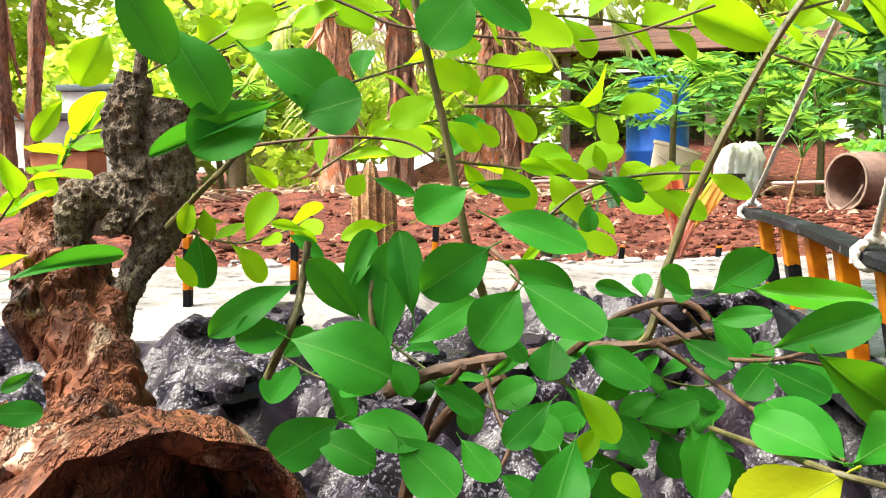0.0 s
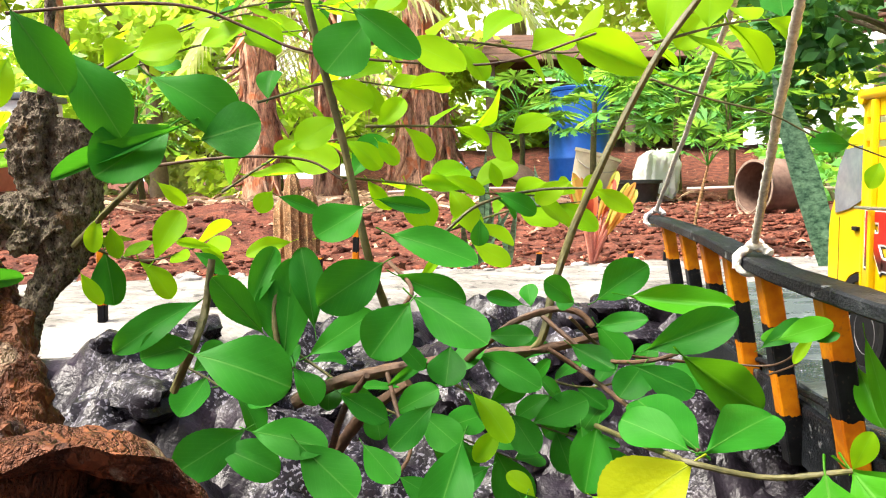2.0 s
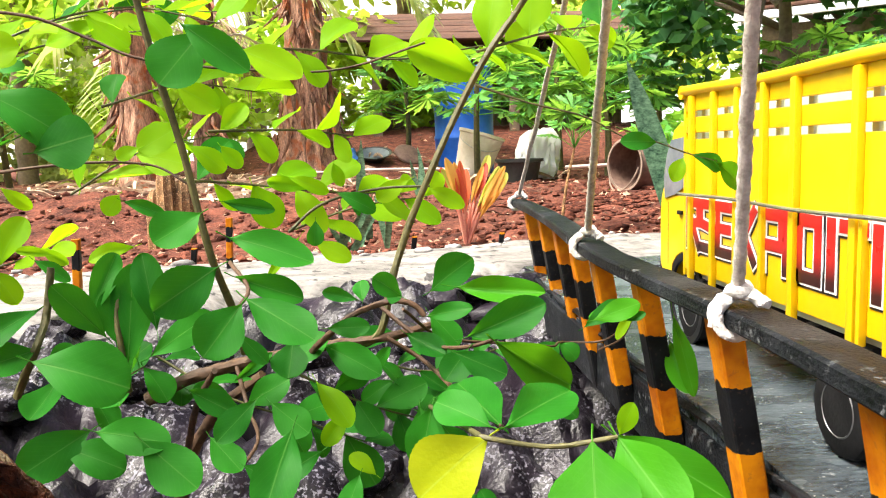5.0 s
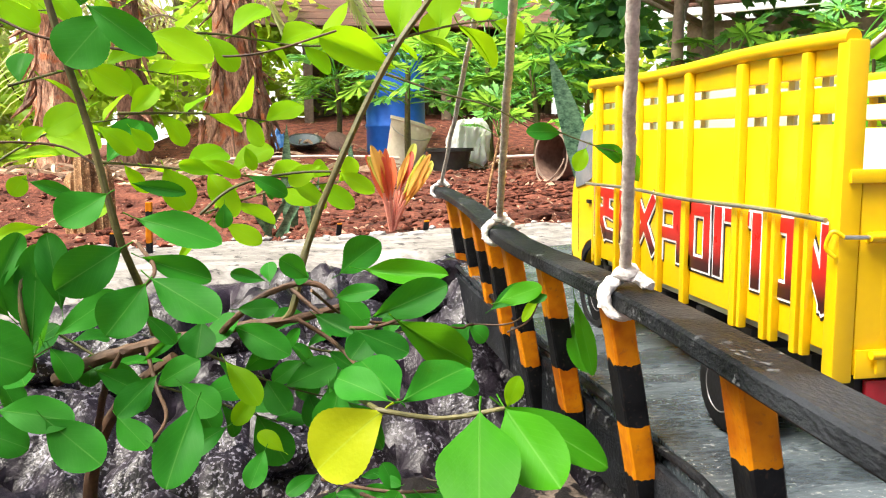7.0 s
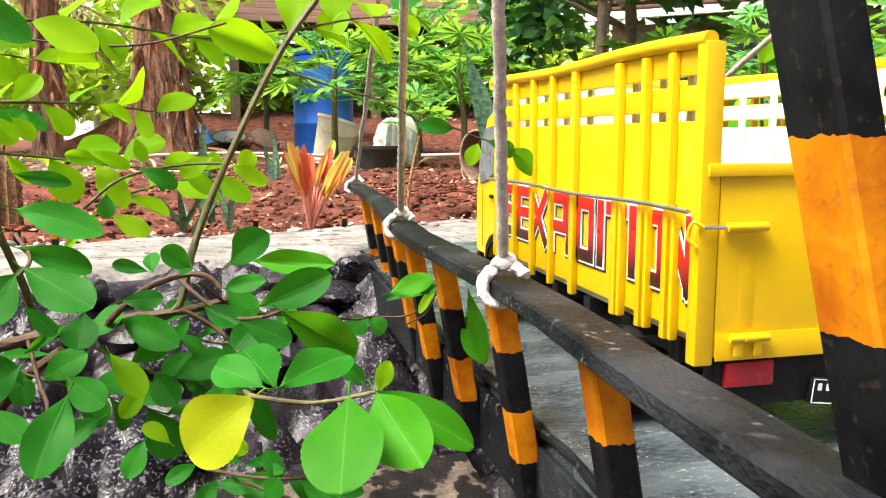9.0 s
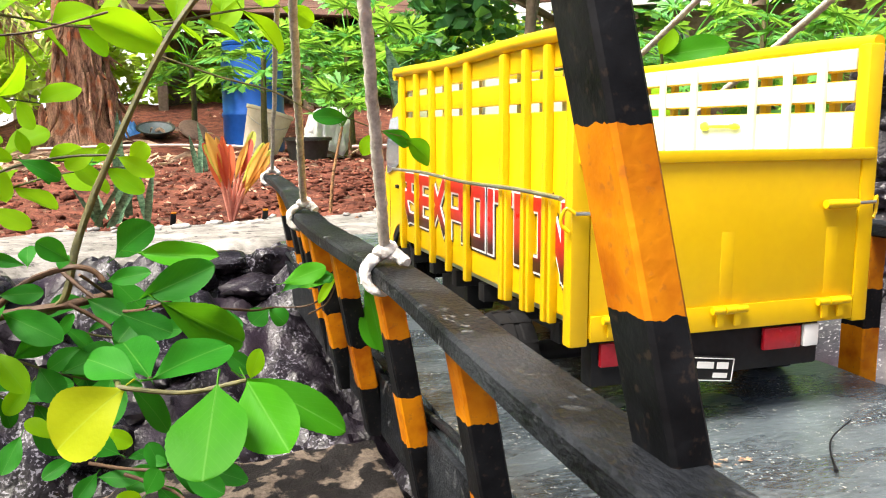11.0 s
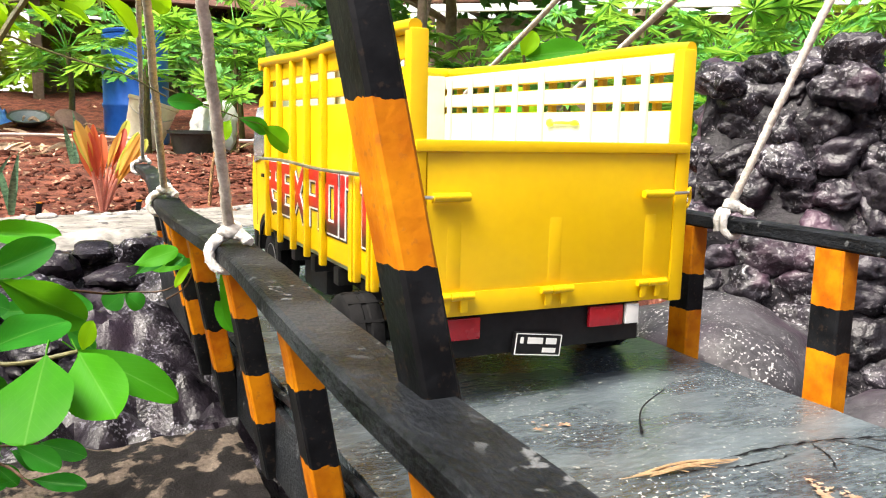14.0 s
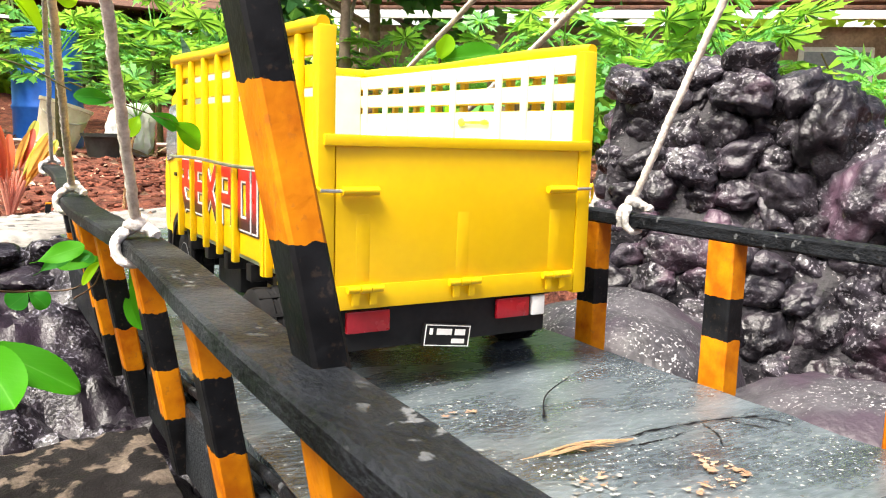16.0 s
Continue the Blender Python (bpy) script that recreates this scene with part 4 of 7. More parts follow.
    part("windscreen", one_box((0.022, 0.426, 0.143), (0.178, 0.4285, 0.188), 0.0006, Matrix.Translation((0.1, 0.427, 0.166)) @ Matrix.Rotation(radians(24), 4, "X") @ Matrix.Translation((-0.1, -0.427, -0.166))), M_GLASS, cab, "tinted windscreen")
    part("front_bumper", one_box((0.008, 0.447, 0.034), (0.192, 0.458, 0.066), 0.004), M_DARK, t, "black front bumper")
    # running gear
    for x in (0.055, 0.145):
        part("chassis_beam", one_box((x - 0.006, 0.015, 0.030), (x + 0.006, 0.44, 0.050), 0.001), M_DARK, t, "black chassis beam")
    part("rear_axle", tube(bmesh.new(), [(0.0, 0.084, 0.029), (0.2, 0.084, 0.029)], 0.007, 12), M_DARK, t)
    part("front_axle", tube(bmesh.new(), [(0.02, 0.373, 0.033), (0.18, 0.373, 0.033)], 0.006, 12), M_DARK, t)
    part("fuel_tank", one_box((0.020, 0.230, 0.024), (0.046, 0.300, 0.050), 0.005), M_DARK, t, "black fuel tank")
    for x in (0.018, 0.182):
        wheel(t, x, 0.373, 0.033, 0.022)
    for x in (-0.004, 0.204):
        wheel(t, x, 0.084, 0.0290, 0.026)
    # tail: bumper bar, lamps and plate
    part("rear_bumper", one_box((0.012, -0.001, 0.030), (0.172, 0.012, 0.0575), 0.002), M_DARK, t, "black rear bumper bar")
    for a, b in ((0.016, 0.046), (0.128, 0.1555)):
        part("tail_lamp", one_box((a, -0.005, 0.0425), (b, -0.0015, 0.0565), 0.0012), M_RED, t, "red tail lamp")
    part("reverse_lamp", one_box((0.158, -0.005, 0.0425), (0.169, -0.0015, 0.0565), 0.0012), M_WHITE, t, "clear reversing lamp")
    tilt = Matrix.Translation((0.0885, -0.004, 0.035)) @ Matrix.Rotation(radians(7), 4, "Y") @ Matrix.Translation((-0.0885, 0.004, -0.035))
    plate = part("number_plate", one_box((0.0705, -0.0052, 0.0275), (0.1065, -0.0022, 0.0425), 0.0006, tilt), M_DARK, t, "black number plate with white edge")
    for a, b in (((0.0712, 0.0415), (0.1058, 0.0420)), ((0.0712, 0.0280), (0.1058, 0.0285)), ((0.0712, 0.0280), (0.0717, 0.0420)), ((0.1053, 0.0280), (0.1058, 0.0420)),
                 ((0.0745, 0.0355), (0.0768, 0.0395)), ((0.0800, 0.0355), (0.0915, 0.0395)), ((0.0940, 0.0355), (0.1020, 0.0395)), ((0.0920, 0.0300), (0.1020, 0.0330))):
        part("plate_bar", one_box((a[0], -0.0057, a[1]), (b[0], -0.0050, b[1]), 0, tilt), M_WHITE, plate, "white bar")
    return t


def cab_shell():
    """The cab: a box with raked windscreen, rounded roof and a cut-out over the front wheels."""
    prof = [(0.3715, 0.082), (0.3715, 0.198), (0.378, 0.203), (0.392, 0.204), (0.404, 0.200), (0.414, 0.191), (0.427, 0.170), (0.436, 0.142), (0.443, 0.130), (0.446, 0.115), (0.446, 0.066), (0.441, 0.058), (0.420, 0.058)]
    for a in range(8):
        ang = radians(20 + a * 20)
        prof.append((0.376 + 0.0425 * math.cos(ang), 0.040 + 0.0425 * math.sin(ang)))
    prof = [p for p in prof if p[0] >= 0.3715]
    bm = bmesh.new()
    rings = []
    for x, inset in ((0.004, 0.004), (0.0065, 0.001), (0.011, 0.0), (0.189, 0.0), (0.1935, 0.001), (0.196, 0.004)):
        rings.append([bm.verts.new((x, y - inset * (1 if y > 0.41 else -0.2), z - inset * (1 if z > 0.15 else -0.3))) for y, z in prof])
    n = len(prof)
    for a, b in zip(rings, rings[1:]):
        for k in range(n):
            bm.faces.new((a[k], a[(k + 1) % n], b[(k + 1) % n], b[k]))
    bm.faces.new(rings[0][::-1])
    bm.faces.new(rings[-1])
    return bm


model_truck()


# ---- shrub on driftwood ----
def leaf_mesh(name, mat, fold, droop, twist, seed, teeth=0.0):
    """A blade one unit long, one unit wide at its widest, folded along the rib and curved."""
    rng = random.Random(seed)
    rows, cols = 32, 6
    wide_at = rng.uniform(0.54, 0.64)
    bm = bmesh.new()
    grid = []
    skew = rng.uniform(-0.05, 0.05)
    for j in range(rows + 1):
        v = 1 - (1 - j / rows) ** 1.35
        if v < wide_at:
            half = 0.5 * math.sin(0.5 * math.pi * v / wide_at) ** 1.05
        else:
            half = 0.5 * max(1 - ((v - wide_at) / (1 - wide_at)) ** 2.1, 0.0) ** 0.56
        half = max(half, 0.02 if j == 0 else 0.006)
        row = []
        for i in range(cols + 1):
            u = -1 + 2 * i / cols
            edge = 1 + (teeth * 0.045 * (j % 2) if abs(u) > 0.99 and 0.3 < v < 0.97 else 0.0)
            x = u * half * edge + skew * math.sin(v * 3)
            wav = 0.022 * math.sin(v * 9 + seed) * abs(u) ** 2
            z = fold * abs(u) * half * 1.1 + droop * v * (1 - v) + twist * u * half * (v - 0.5) + wav
            row.append(bm.verts.new((x, v, z)))
        grid.append(row)
    for a, b in zip(grid, grid[1:]):
        for i in range(cols):
            bm.faces.new((a[i], a[i + 1], b[i + 1], b[i]))
    # the rib stands proud underneath
    rib = [(skew * math.sin(j / rows * 3), j / rows, droop * (j / rows) * (1 - j / rows) - 0.006) for j in range(rows + 1)]
    tube(bm, [(-0.02, -0.16, 0.03), (0, -0.06, 0.006), *rib[:-1]], [0.016, 0.014] + [0.009 * (1 - 0.8 * j / rows) + 0.002 for j in range(rows)], 5, cap=False)
    bmesh.ops.recalc_face_normals(bm, faces=bm.faces)
    me = bpy.data.meshes.new(name)
    bm.to_mesh(me)
    bm.free()
    me.polygons.foreach_set("use_smooth", [True] * len(me.polygons))
    me.materials.append(mat)
    return me


LEAVES = {kind: [leaf_mesh("leaf", mat, 0.05 + 0.05 * k, (0.05, 0.16, 0.26, -0.10)[k], (0.0, 0.3, -0.3, 0.2)[k], 11 * k + n, 0.5) for k in range(4)]
          for n, (kind, mat) in enumerate((("mature", M_LEAF), ("young", M_LEAF_Y), ("yellow", M_LEAF_G), ("bright", M_LEAF_B)))}
leaf_rng = random.Random(21)
OPEN_SIDE = Vector((-0.25, -0.45, 0.36))


def leaf(parent, base, tip, ratio, kind, facing=None):
    """One leaf from its stalk to its tip; its face turned to the open, lit side of the shrub."""
    base, tip = Vector(base), Vector(tip)
    y = (tip - base).normalized()
    side = (facing or (OPEN_SIDE - base).normalized()) + Vector((leaf_rng.uniform(-0.22, 0.22), leaf_rng.uniform(-0.2, 0.2), leaf_rng.uniform(-0.2, 0.25)))
    z = (side - y * side.dot(y)).normalized()
    x = y.cross(z)
    size = (tip - base).length
    ob = new("leaf", leaf_rng.choice(LEAVES[kind]))
    ob.parent = parent
    rot = Matrix((x, y, z)).transposed().to_4x4()
    ob.matrix_basis = Matrix.Translation(base - Vector(parent.location)) @ rot @ Matrix.Diagonal((size * min(ratio * 1.06, 0.95), size, size, 1))
    return ob


def branch(parent, name, points, r0, r1, mat):
    pts = curve_points(points, 40)
    bm = bmesh.new()
    tube(bm, pts, [r0 + (r1 - r0) * k / 39 for k in range(40)], 9, rough=0.22, seed=r0 * 900)
    return part(name, bm, mat, parent)


def sprig(parent, points, count, size, kind, seed, spread=0.6):
    """A thin twig with alternate leaves."""
    rng = random.Random(seed)
    branch(parent, "twig", points, 0.0010, 0.0005, M_STEM)
    line = curve_points(points, 60)
    for k in range(count):
        i = int(4 + 54 * k / max(count - 1, 1))
        d = (line[min(i + 1, 59)] - line[i - 1]).normalized()
        out = d.orthogonal().normalized()
        out.rotate(Matrix.Rotation(math.pi * k + rng.uniform(-0.7, 0.7), 3, d))
        way = (d * rng.uniform(0.3, 0.8) + out * spread + Vector((0, 0, rng.uniform(-0.35, 0.25)))).normalized()
        s = size * rng.uniform(0.7, 1.25)
        leaf(parent, line[i], line[i] + way * s, rng.uniform(0.48, 0.66), kind if rng.random() > 0.15 else "mature",
             Vector((rng.uniform(-0.6, 0.6), rng.uniform(-0.9, 0.1), rng.uniform(0.3, 0.9))))


shrub = thing("shrub", "green shrub with oval glossy leaves on brown twigs", "shrub", at=(-0.38, 0.18, -0.1))
leaf(shrub, (-0.368, 0.080, 0.155), (-0.389, 0.065, 0.142), 0.72, "mature")
leaf(shrub, (-0.358, 0.101, 0.140), (-0.312, 0.093, 0.125), 0.40, "mature")
leaf(shrub, (-0.311, 0.105, 0.147), (-0.312, 0.104, 0.133), 0.65, "mature")
leaf(shrub, (-0.354, 0.045, 0.131), (-0.381, 0.027, 0.114), 0.60, "mature")
leaf(shrub, (-0.352, 0.079, 0.121), (-0.318, 0.090, 0.106), 0.38, "mature")
leaf(shrub, (-0.341, 0.029, 0.115), (-0.356, 0.012, 0.095), 0.72, "mature")
leaf(shrub, (-0.340, 0.039, 0.116), (-0.307, 0.023, 0.098), 0.52, "mature")
leaf(shrub, (-0.308, 0.117, 0.083), (-0.283, 0.107, 0.085), 0.42, "mature")
leaf(shrub, (-0.289, 0.090, 0.104), (-0.308, 0.091, 0.109), 0.38, "mature")
leaf(shrub, (-0.286, 0.080, 0.105), (-0.287, 0.092, 0.114), 0.60, "mature")
leaf(shrub, (-0.273, 0.090, 0.106), (-0.265, 0.079, 0.106), 0.60, "mature")
leaf(shrub, (-0.265, 0.079, 0.107), (-0.280, 0.072, 0.119), 0.60, "mature")
leaf(shrub, (-0.246, 0.137, 0.099), (-0.222, 0.116, 0.121), 0.50, "mature")
leaf(shrub, (-0.2324, 0.1147, 0.1048), (-0.1856, 0.0833, 0.1046), 0.26, "bright")
leaf(shrub, (-0.2299, 0.0758, 0.0840), (-0.1893, 0.0661, 0.1021), 0.42, "mature")
leaf(shrub, (-0.250, 0.115, 0.088), (-0.224, 0.102, 0.094), 0.36, "mature")
leaf(shrub, (-0.248, 0.125, 0.088), (-0.231, 0.119, 0.069), 0.60, "mature")
leaf(shrub, (-0.229, 0.088, 0.074), (-0.243, 0.076, 0.060), 0.70, "mature")
leaf(shrub, (-0.2389, 0.0548, 0.0806), (-0.2133, 0.0491, 0.0694), 0.50, "mature")
leaf(shrub, (-0.2180, 0.0497, 0.0865), (-0.1754, 0.0735, 0.0551), 0.40, "bright")
leaf(shrub, (-0.2222, -0.0065, 0.0619), (-0.1863, 0.0283, 0.0654), 0.44, "mature")
leaf(shrub, (-0.2237, -0.0014, 0.0600), (-0.2384, 0.0514, 0.0656), 0.42, "mature")
leaf(shrub, (-0.2296, -0.0082, 0.0630), (-0.2523, 0.0131, 0.0685), 0.55, "mature")
leaf(shrub, (-0.249, 0.112, 0.034), (-0.258, 0.091, 0.005), 0.62, "mature")
leaf(shrub, (-0.2337, -0.0297, 0.0656), (-0.2625, -0.0262, 0.0395), 0.78, "yellow")
leaf(shrub, (-0.258, 0.153, 0.030), (-0.275, 0.150, 0.016), 0.70, "mature")
leaf(shrub, (-0.270, 0.157, 0.039), (-0.291, 0.154, 0.026), 0.50, "mature")
leaf(shrub, (-0.316, 0.119, 0.051), (-0.296, 0.102, 0.028), 0.42, "young")
leaf(shrub, (-0.328, 0.115, 0.077), (-0.330, 0.100, 0.059), 0.85, "mature")
leaf(shrub, (-0.313, 0.144, 0.067), (-0.278, 0.129, 0.050), 0.46, "mature")
leaf(shrub, (-0.262, 0.124, 0.076), (-0.240, 0.109, 0.066), 0.50, "mature")
leaf(shrub, (-0.348, 0.152, 0.029), (-0.324, 0.138, 0.013), 0.62, "mature")
leaf(shrub, (-0.438, 0.031, 0.092), (-0.395, 0.031, 0.077), 0.62, "mature")
leaf(shrub, (-0.449, 0.060, 0.091), (-0.467, 0.040, 0.088), 0.70, "mature")
leaf(shrub, (-0.450, 0.074, 0.110), (-0.478, 0.036, 0.091), 0.30, "mature")
leaf(shrub, (-0.411, 0.079, 0.073), (-0.407, 0.090, 0.129), 0.36, "mature")
leaf(shrub, (-0.421, 0.080, 0.092), (-0.442, 0.068, 0.122), 0.42, "mature")
leaf(shrub, (-0.428, 0.080, 0.102), (-0.418, 0.098, 0.134), 0.34, "mature")
leaf(shrub, (-0.394, 0.078, 0.095), (-0.403, 0.092, 0.134), 0.38, "mature")
leaf(shrub, (-0.407, 0.082, 0.080), (-0.420, 0.085, 0.116), 0.50, "mature")
leaf(shrub, (-0.394, 0.065, 0.084), (-0.362, 0.065, 0.105), 0.40, "mature")
leaf(shrub, (-0.428, 0.066, 0.046), (-0.454, 0.040, 0.033), 0.56, "mature")
leaf(shrub, (-0.419, 0.049, 0.051), (-0.382, 0.045, 0.044), 0.50, "mature")
leaf(shrub, (-0.395, 0.043, 0.047), (-0.367, 0.031, 0.026), 0.60, "mature")
leaf(shrub, (-0.440, 0.060, 0.040), (-0.408, 0.055, 0.028), 0.52, "mature")
leaf(shrub, (-0.372, 0.086, 0.032), (-0.354, 0.073, 0.017), 0.60, "mature")
leaf(shrub, (-0.501, 0.052, 0.230), (-0.478, 0.056, 0.190), 0.52, "mature")
leaf(shrub, (-0.478, -0.028, 0.232), (-0.462, -0.021, 0.202), 0.52, "mature")
leaf(shrub, (-0.470, 0.074, 0.220), (-0.430, 0.080, 0.194), 0.55, "mature")
leaf(shrub, (-0.445, 0.070, 0.189), (-0.415, 0.069, 0.197), 0.85, "mature")
leaf(shrub, (-0.462, 0.074, 0.196), (-0.485, 0.042, 0.172), 0.62, "mature")
leaf(shrub, (-0.454, 0.066, 0.195), (-0.506, 0.042, 0.171), 0.14, "mature")
leaf(shrub, (-0.367, 0.104, 0.250), (-0.388, 0.094, 0.223), 0.80, "mature")
leaf(shrub, (-0.372, 0.082, 0.252), (-0.339, 0.081, 0.227), 0.40, "mature")
leaf(shrub, (-0.149, 0.278, 0.284), (-0.172, 0.277, 0.257), 0.62, "young")
leaf(shrub, (-0.204, 0.184, 0.229), (-0.254, 0.169, 0.248), 0.42, "young")
leaf(shrub, (-0.395, 0.166, 0.204), (-0.421, 0.161, 0.189), 0.62, "young")
leaf(shrub, (-0.420, 0.161, 0.191), (-0.433, 0.158, 0.185), 0.60, "young")
leaf(shrub, (-0.392, 0.167, 0.192), (-0.371, 0.171, 0.175), 0.50, "young")
leaf(shrub, (-0.373, 0.170, 0.191), (-0.361, 0.172, 0.177), 0.55, "young")
leaf(shrub, (-0.448, 0.205, 0.161), (-0.457, 0.202, 0.148), 0.80, "young")
leaf(shrub, (-0.431, 0.158, 0.159), (-0.408, 0.164, 0.149), 0.35, "mature")
leaf(shrub, (-0.374, 0.170, 0.156), (-0.342, 0.174, 0.149), 0.30, "mature")
leaf(shrub, (-0.322, 0.196, 0.161), (-0.349, 0.194, 0.167), 0.35, "young")
leaf(shrub, (-0.305, 0.196, 0.178), (-0.300, 0.196, 0.162), 0.50, "young")
leaf(shrub, (-0.302, 0.176, 0.159), (-0.278, 0.175, 0.146), 0.40, "mature")
leaf(shrub, (-0.255, 0.194, 0.165), (-0.277, 0.195, 0.152), 0.50, "young")
leaf(shrub, (-0.243, 0.173, 0.160), (-0.221, 0.169, 0.147), 0.45, "young")
leaf(shrub, (-0.336, 0.195, 0.170), (-0.309, 0.196, 0.158), 0.30, "young")
leaf(shrub, (-0.316, 0.154, 0.130), (-0.294, 0.153, 0.118), 0.50, "young")
leaf(shrub, (-0.327, 0.174, 0.132), (-0.348, 0.169, 0.106), 0.18, "young")
leaf(shrub, (-0.477, 0.142, 0.134), (-0.462, 0.146, 0.123), 0.35, "young")
leaf(shrub, (-0.365, 0.125, 0.052), (-0.341, 0.122, 0.069), 0.20, "mature")
leaf(shrub, (-0.287, 0.149, 0.045), (-0.272, 0.142, 0.064), 0.30, "mature")
leaf(shrub, (-0.369, 0.150, 0.029), (-0.395, 0.149, 0.043), 0.45, "mature")
leaf(shrub, (-0.301, 0.152, 0.020), (-0.316, 0.145, 0.002), 0.50, "young")
leaf(shrub, (-0.388, 0.111, 0.052), (-0.363, 0.111, 0.037), 0.50, "mature")
leaf(shrub, (-0.351, 0.065, 0.023), (-0.335, 0.063, 0.014), 0.60, "mature")
leaf(shrub, (-0.460, 0.095, 0.132), (-0.444, 0.099, 0.119), 0.40, "mature")
leaf(shrub, (-0.186, 0.082, 0.049), (-0.171, 0.074, 0.036), 0.50, "mature")
leaf(shrub, (-0.283, 0.101, -0.001), (-0.298, 0.106, 0.010), 0.50, "young")
leaf(shrub, (-0.138, 0.189, 0.060), (-0.114, 0.185, 0.078), 0.40, "mature")
leaf(shrub, (-0.114, 0.185, 0.077), (-0.103, 0.179, 0.067), 0.50, "mature")
leaf(shrub, (-0.357, 0.103, 0.085), (-0.341, 0.101, 0.068), 0.40, "mature")
leaf(shrub, (-0.400, 0.124, 0.137), (-0.378, 0.129, 0.146), 0.40, "young")
leaf(shrub, (-0.415, 0.120, 0.135), (-0.438, 0.112, 0.128), 0.40, "young")
leaf(shrub, (-0.455, 0.107, 0.133), (-0.472, 0.101, 0.137), 0.30, "young")
leaf(shrub, (-0.1950, -0.0500, 0.0690), (-0.2035, -0.0900, 0.0440), 0.66, "bright")
leaf(shrub, (-0.1820, -0.0400, 0.0670), (-0.1405, -0.0550, 0.0430), 0.36, "bright")
leaf(shrub, (-0.1820, -0.0400, 0.0670), (-0.1685, -0.0780, 0.0460), 0.56, "bright")
leaf(shrub, (-0.1800, -0.0360, 0.0660), (-0.1750, -0.0390, 0.0805), 0.50, "young")
leaf(shrub, (-0.1418, 0.2554, 0.0333), (-0.1564, 0.2474, 0.0238), 0.90, "mature")
leaf(shrub, (-0.1418, 0.2554, 0.0333), (-0.1290, 0.2500, 0.0210), 0.80, "mature")
leaf(shrub, (-0.142, 0.148, 0.074), (-0.113, 0.145, 0.084), 0.45, "bright")
leaf(shrub, (-0.122, 0.145, 0.073), (-0.110, 0.143, 0.078), 0.40, "mature")
leaf(shrub, (-0.074, 0.200, 0.045), (-0.072, 0.170, 0.015), 0.36, "bright")
leaf(shrub, (-0.327, -0.027, 0.086), (-0.342, -0.035, 0.072), 0.50, "mature")
leaf(shrub, (-0.318, 0.011, 0.060), (-0.329, -0.013, 0.030), 0.50, "mature")
leaf(shrub, (-0.290, 0.046, 0.022), (-0.297, 0.029, 0.009), 0.50, "mature")
leaf(shrub, (-0.221, 0.037, -0.006), (-0.229, 0.045, 0.011), 0.50, "mature")
leaf(shrub, (-0.307, 0.029, 0.042), (-0.327, 0.021, 0.032), 0.50, "mature")
leaf(shrub, (-0.220, 0.055, -0.008), (-0.242, 0.050, -0.015), 0.60, "mature")
leaf(shrub, (-0.217, 0.053, -0.011), (-0.202, 0.049, -0.022), 0.55, "mature")
leaf(shrub, (-0.199, 0.054, -0.010), (-0.179, 0.050, -0.019), 0.50, "mature")
leaf(shrub, (-0.242, 0.028, 0.013), (-0.259, 0.030, 0.023), 0.60, "mature")
leaf(shrub, (-0.254, 0.034, 0.002), (-0.264, 0.028, -0.009), 0.60, "mature")
leaf(shrub, (-0.226, 0.051, -0.016), (-0.214, 0.046, -0.029), 0.60, "mature")
leaf(shrub, (-0.264, 0.036, 0.011), (-0.279, 0.030, 0.004), 0.50, "mature")
leaf(shrub, (-0.554, 0.095, 0.234), (-0.563, 0.082, 0.207), 0.60, "young")
leaf(shrub, (-0.597, 0.120, 0.203), (-0.610, 0.112, 0.181), 0.40, "young")
leaf(shrub, (-0.504, -0.060, 0.129), (-0.478, -0.030, 0.135), 0.16, "mature")
leaf(shrub, (-0.505, -0.071, 0.088), (-0.491, -0.061, 0.086), 0.50, "mature")
leaf(shrub, (-0.563, 0.035, 0.073), (-0.573, 0.026, 0.066), 0.40, "mature")
leaf(shrub, (-0.618, 0.107, 0.156), (-0.623, 0.103, 0.140), 0.60, "young")
leaf(shrub, (-0.611, 0.112, 0.166), (-0.603, 0.117, 0.151), 0.60, "young")
leaf(shrub, (-0.540, 0.154, 0.148), (-0.543, 0.151, 0.127), 0.50, "young")
leaf(shrub, (-0.534, 0.156, 0.142), (-0.530, 0.156, 0.123), 0.50, "young")
leaf(shrub, (-0.526, 0.103, 0.120), (-0.516, 0.105, 0.103), 0.40, "young")
leaf(shrub, (-0.512, 0.072, 0.232), (-0.488, 0.077, 0.191), 0.50, "mature")
leaf(shrub, (-0.528, 0.214, 0.168), (-0.511, 0.220, 0.153), 0.40, "young")
leaf(shrub, (-0.259, 0.137, 0.025), (-0.234, 0.129, 0.017), 0.20, "mature")
leaf(shrub, (-0.255, 0.136, 0.026), (-0.252, 0.116, 0.002), 0.60, "mature")
branch(shrub, "stem", [(-0.405, 0.110, 0.285), (-0.402, 0.115, 0.268), (-0.395, 0.117, 0.233), (-0.385, 0.123, 0.187), (-0.374, 0.123, 0.131), (-0.365, 0.135, 0.093), (-0.362, 0.149, 0.063)], 0.0019, 0.0024, M_STEM)
branch(shrub, "stem", [(-0.168, 0.165, 0.294), (-0.181, 0.173, 0.274), (-0.213, 0.171, 0.228), (-0.251, 0.163, 0.152), (-0.268, 0.151, 0.109), (-0.278, 0.145, 0.073), (-0.297, 0.153, 0.062)], 0.0020, 0.0027, M_STEM)
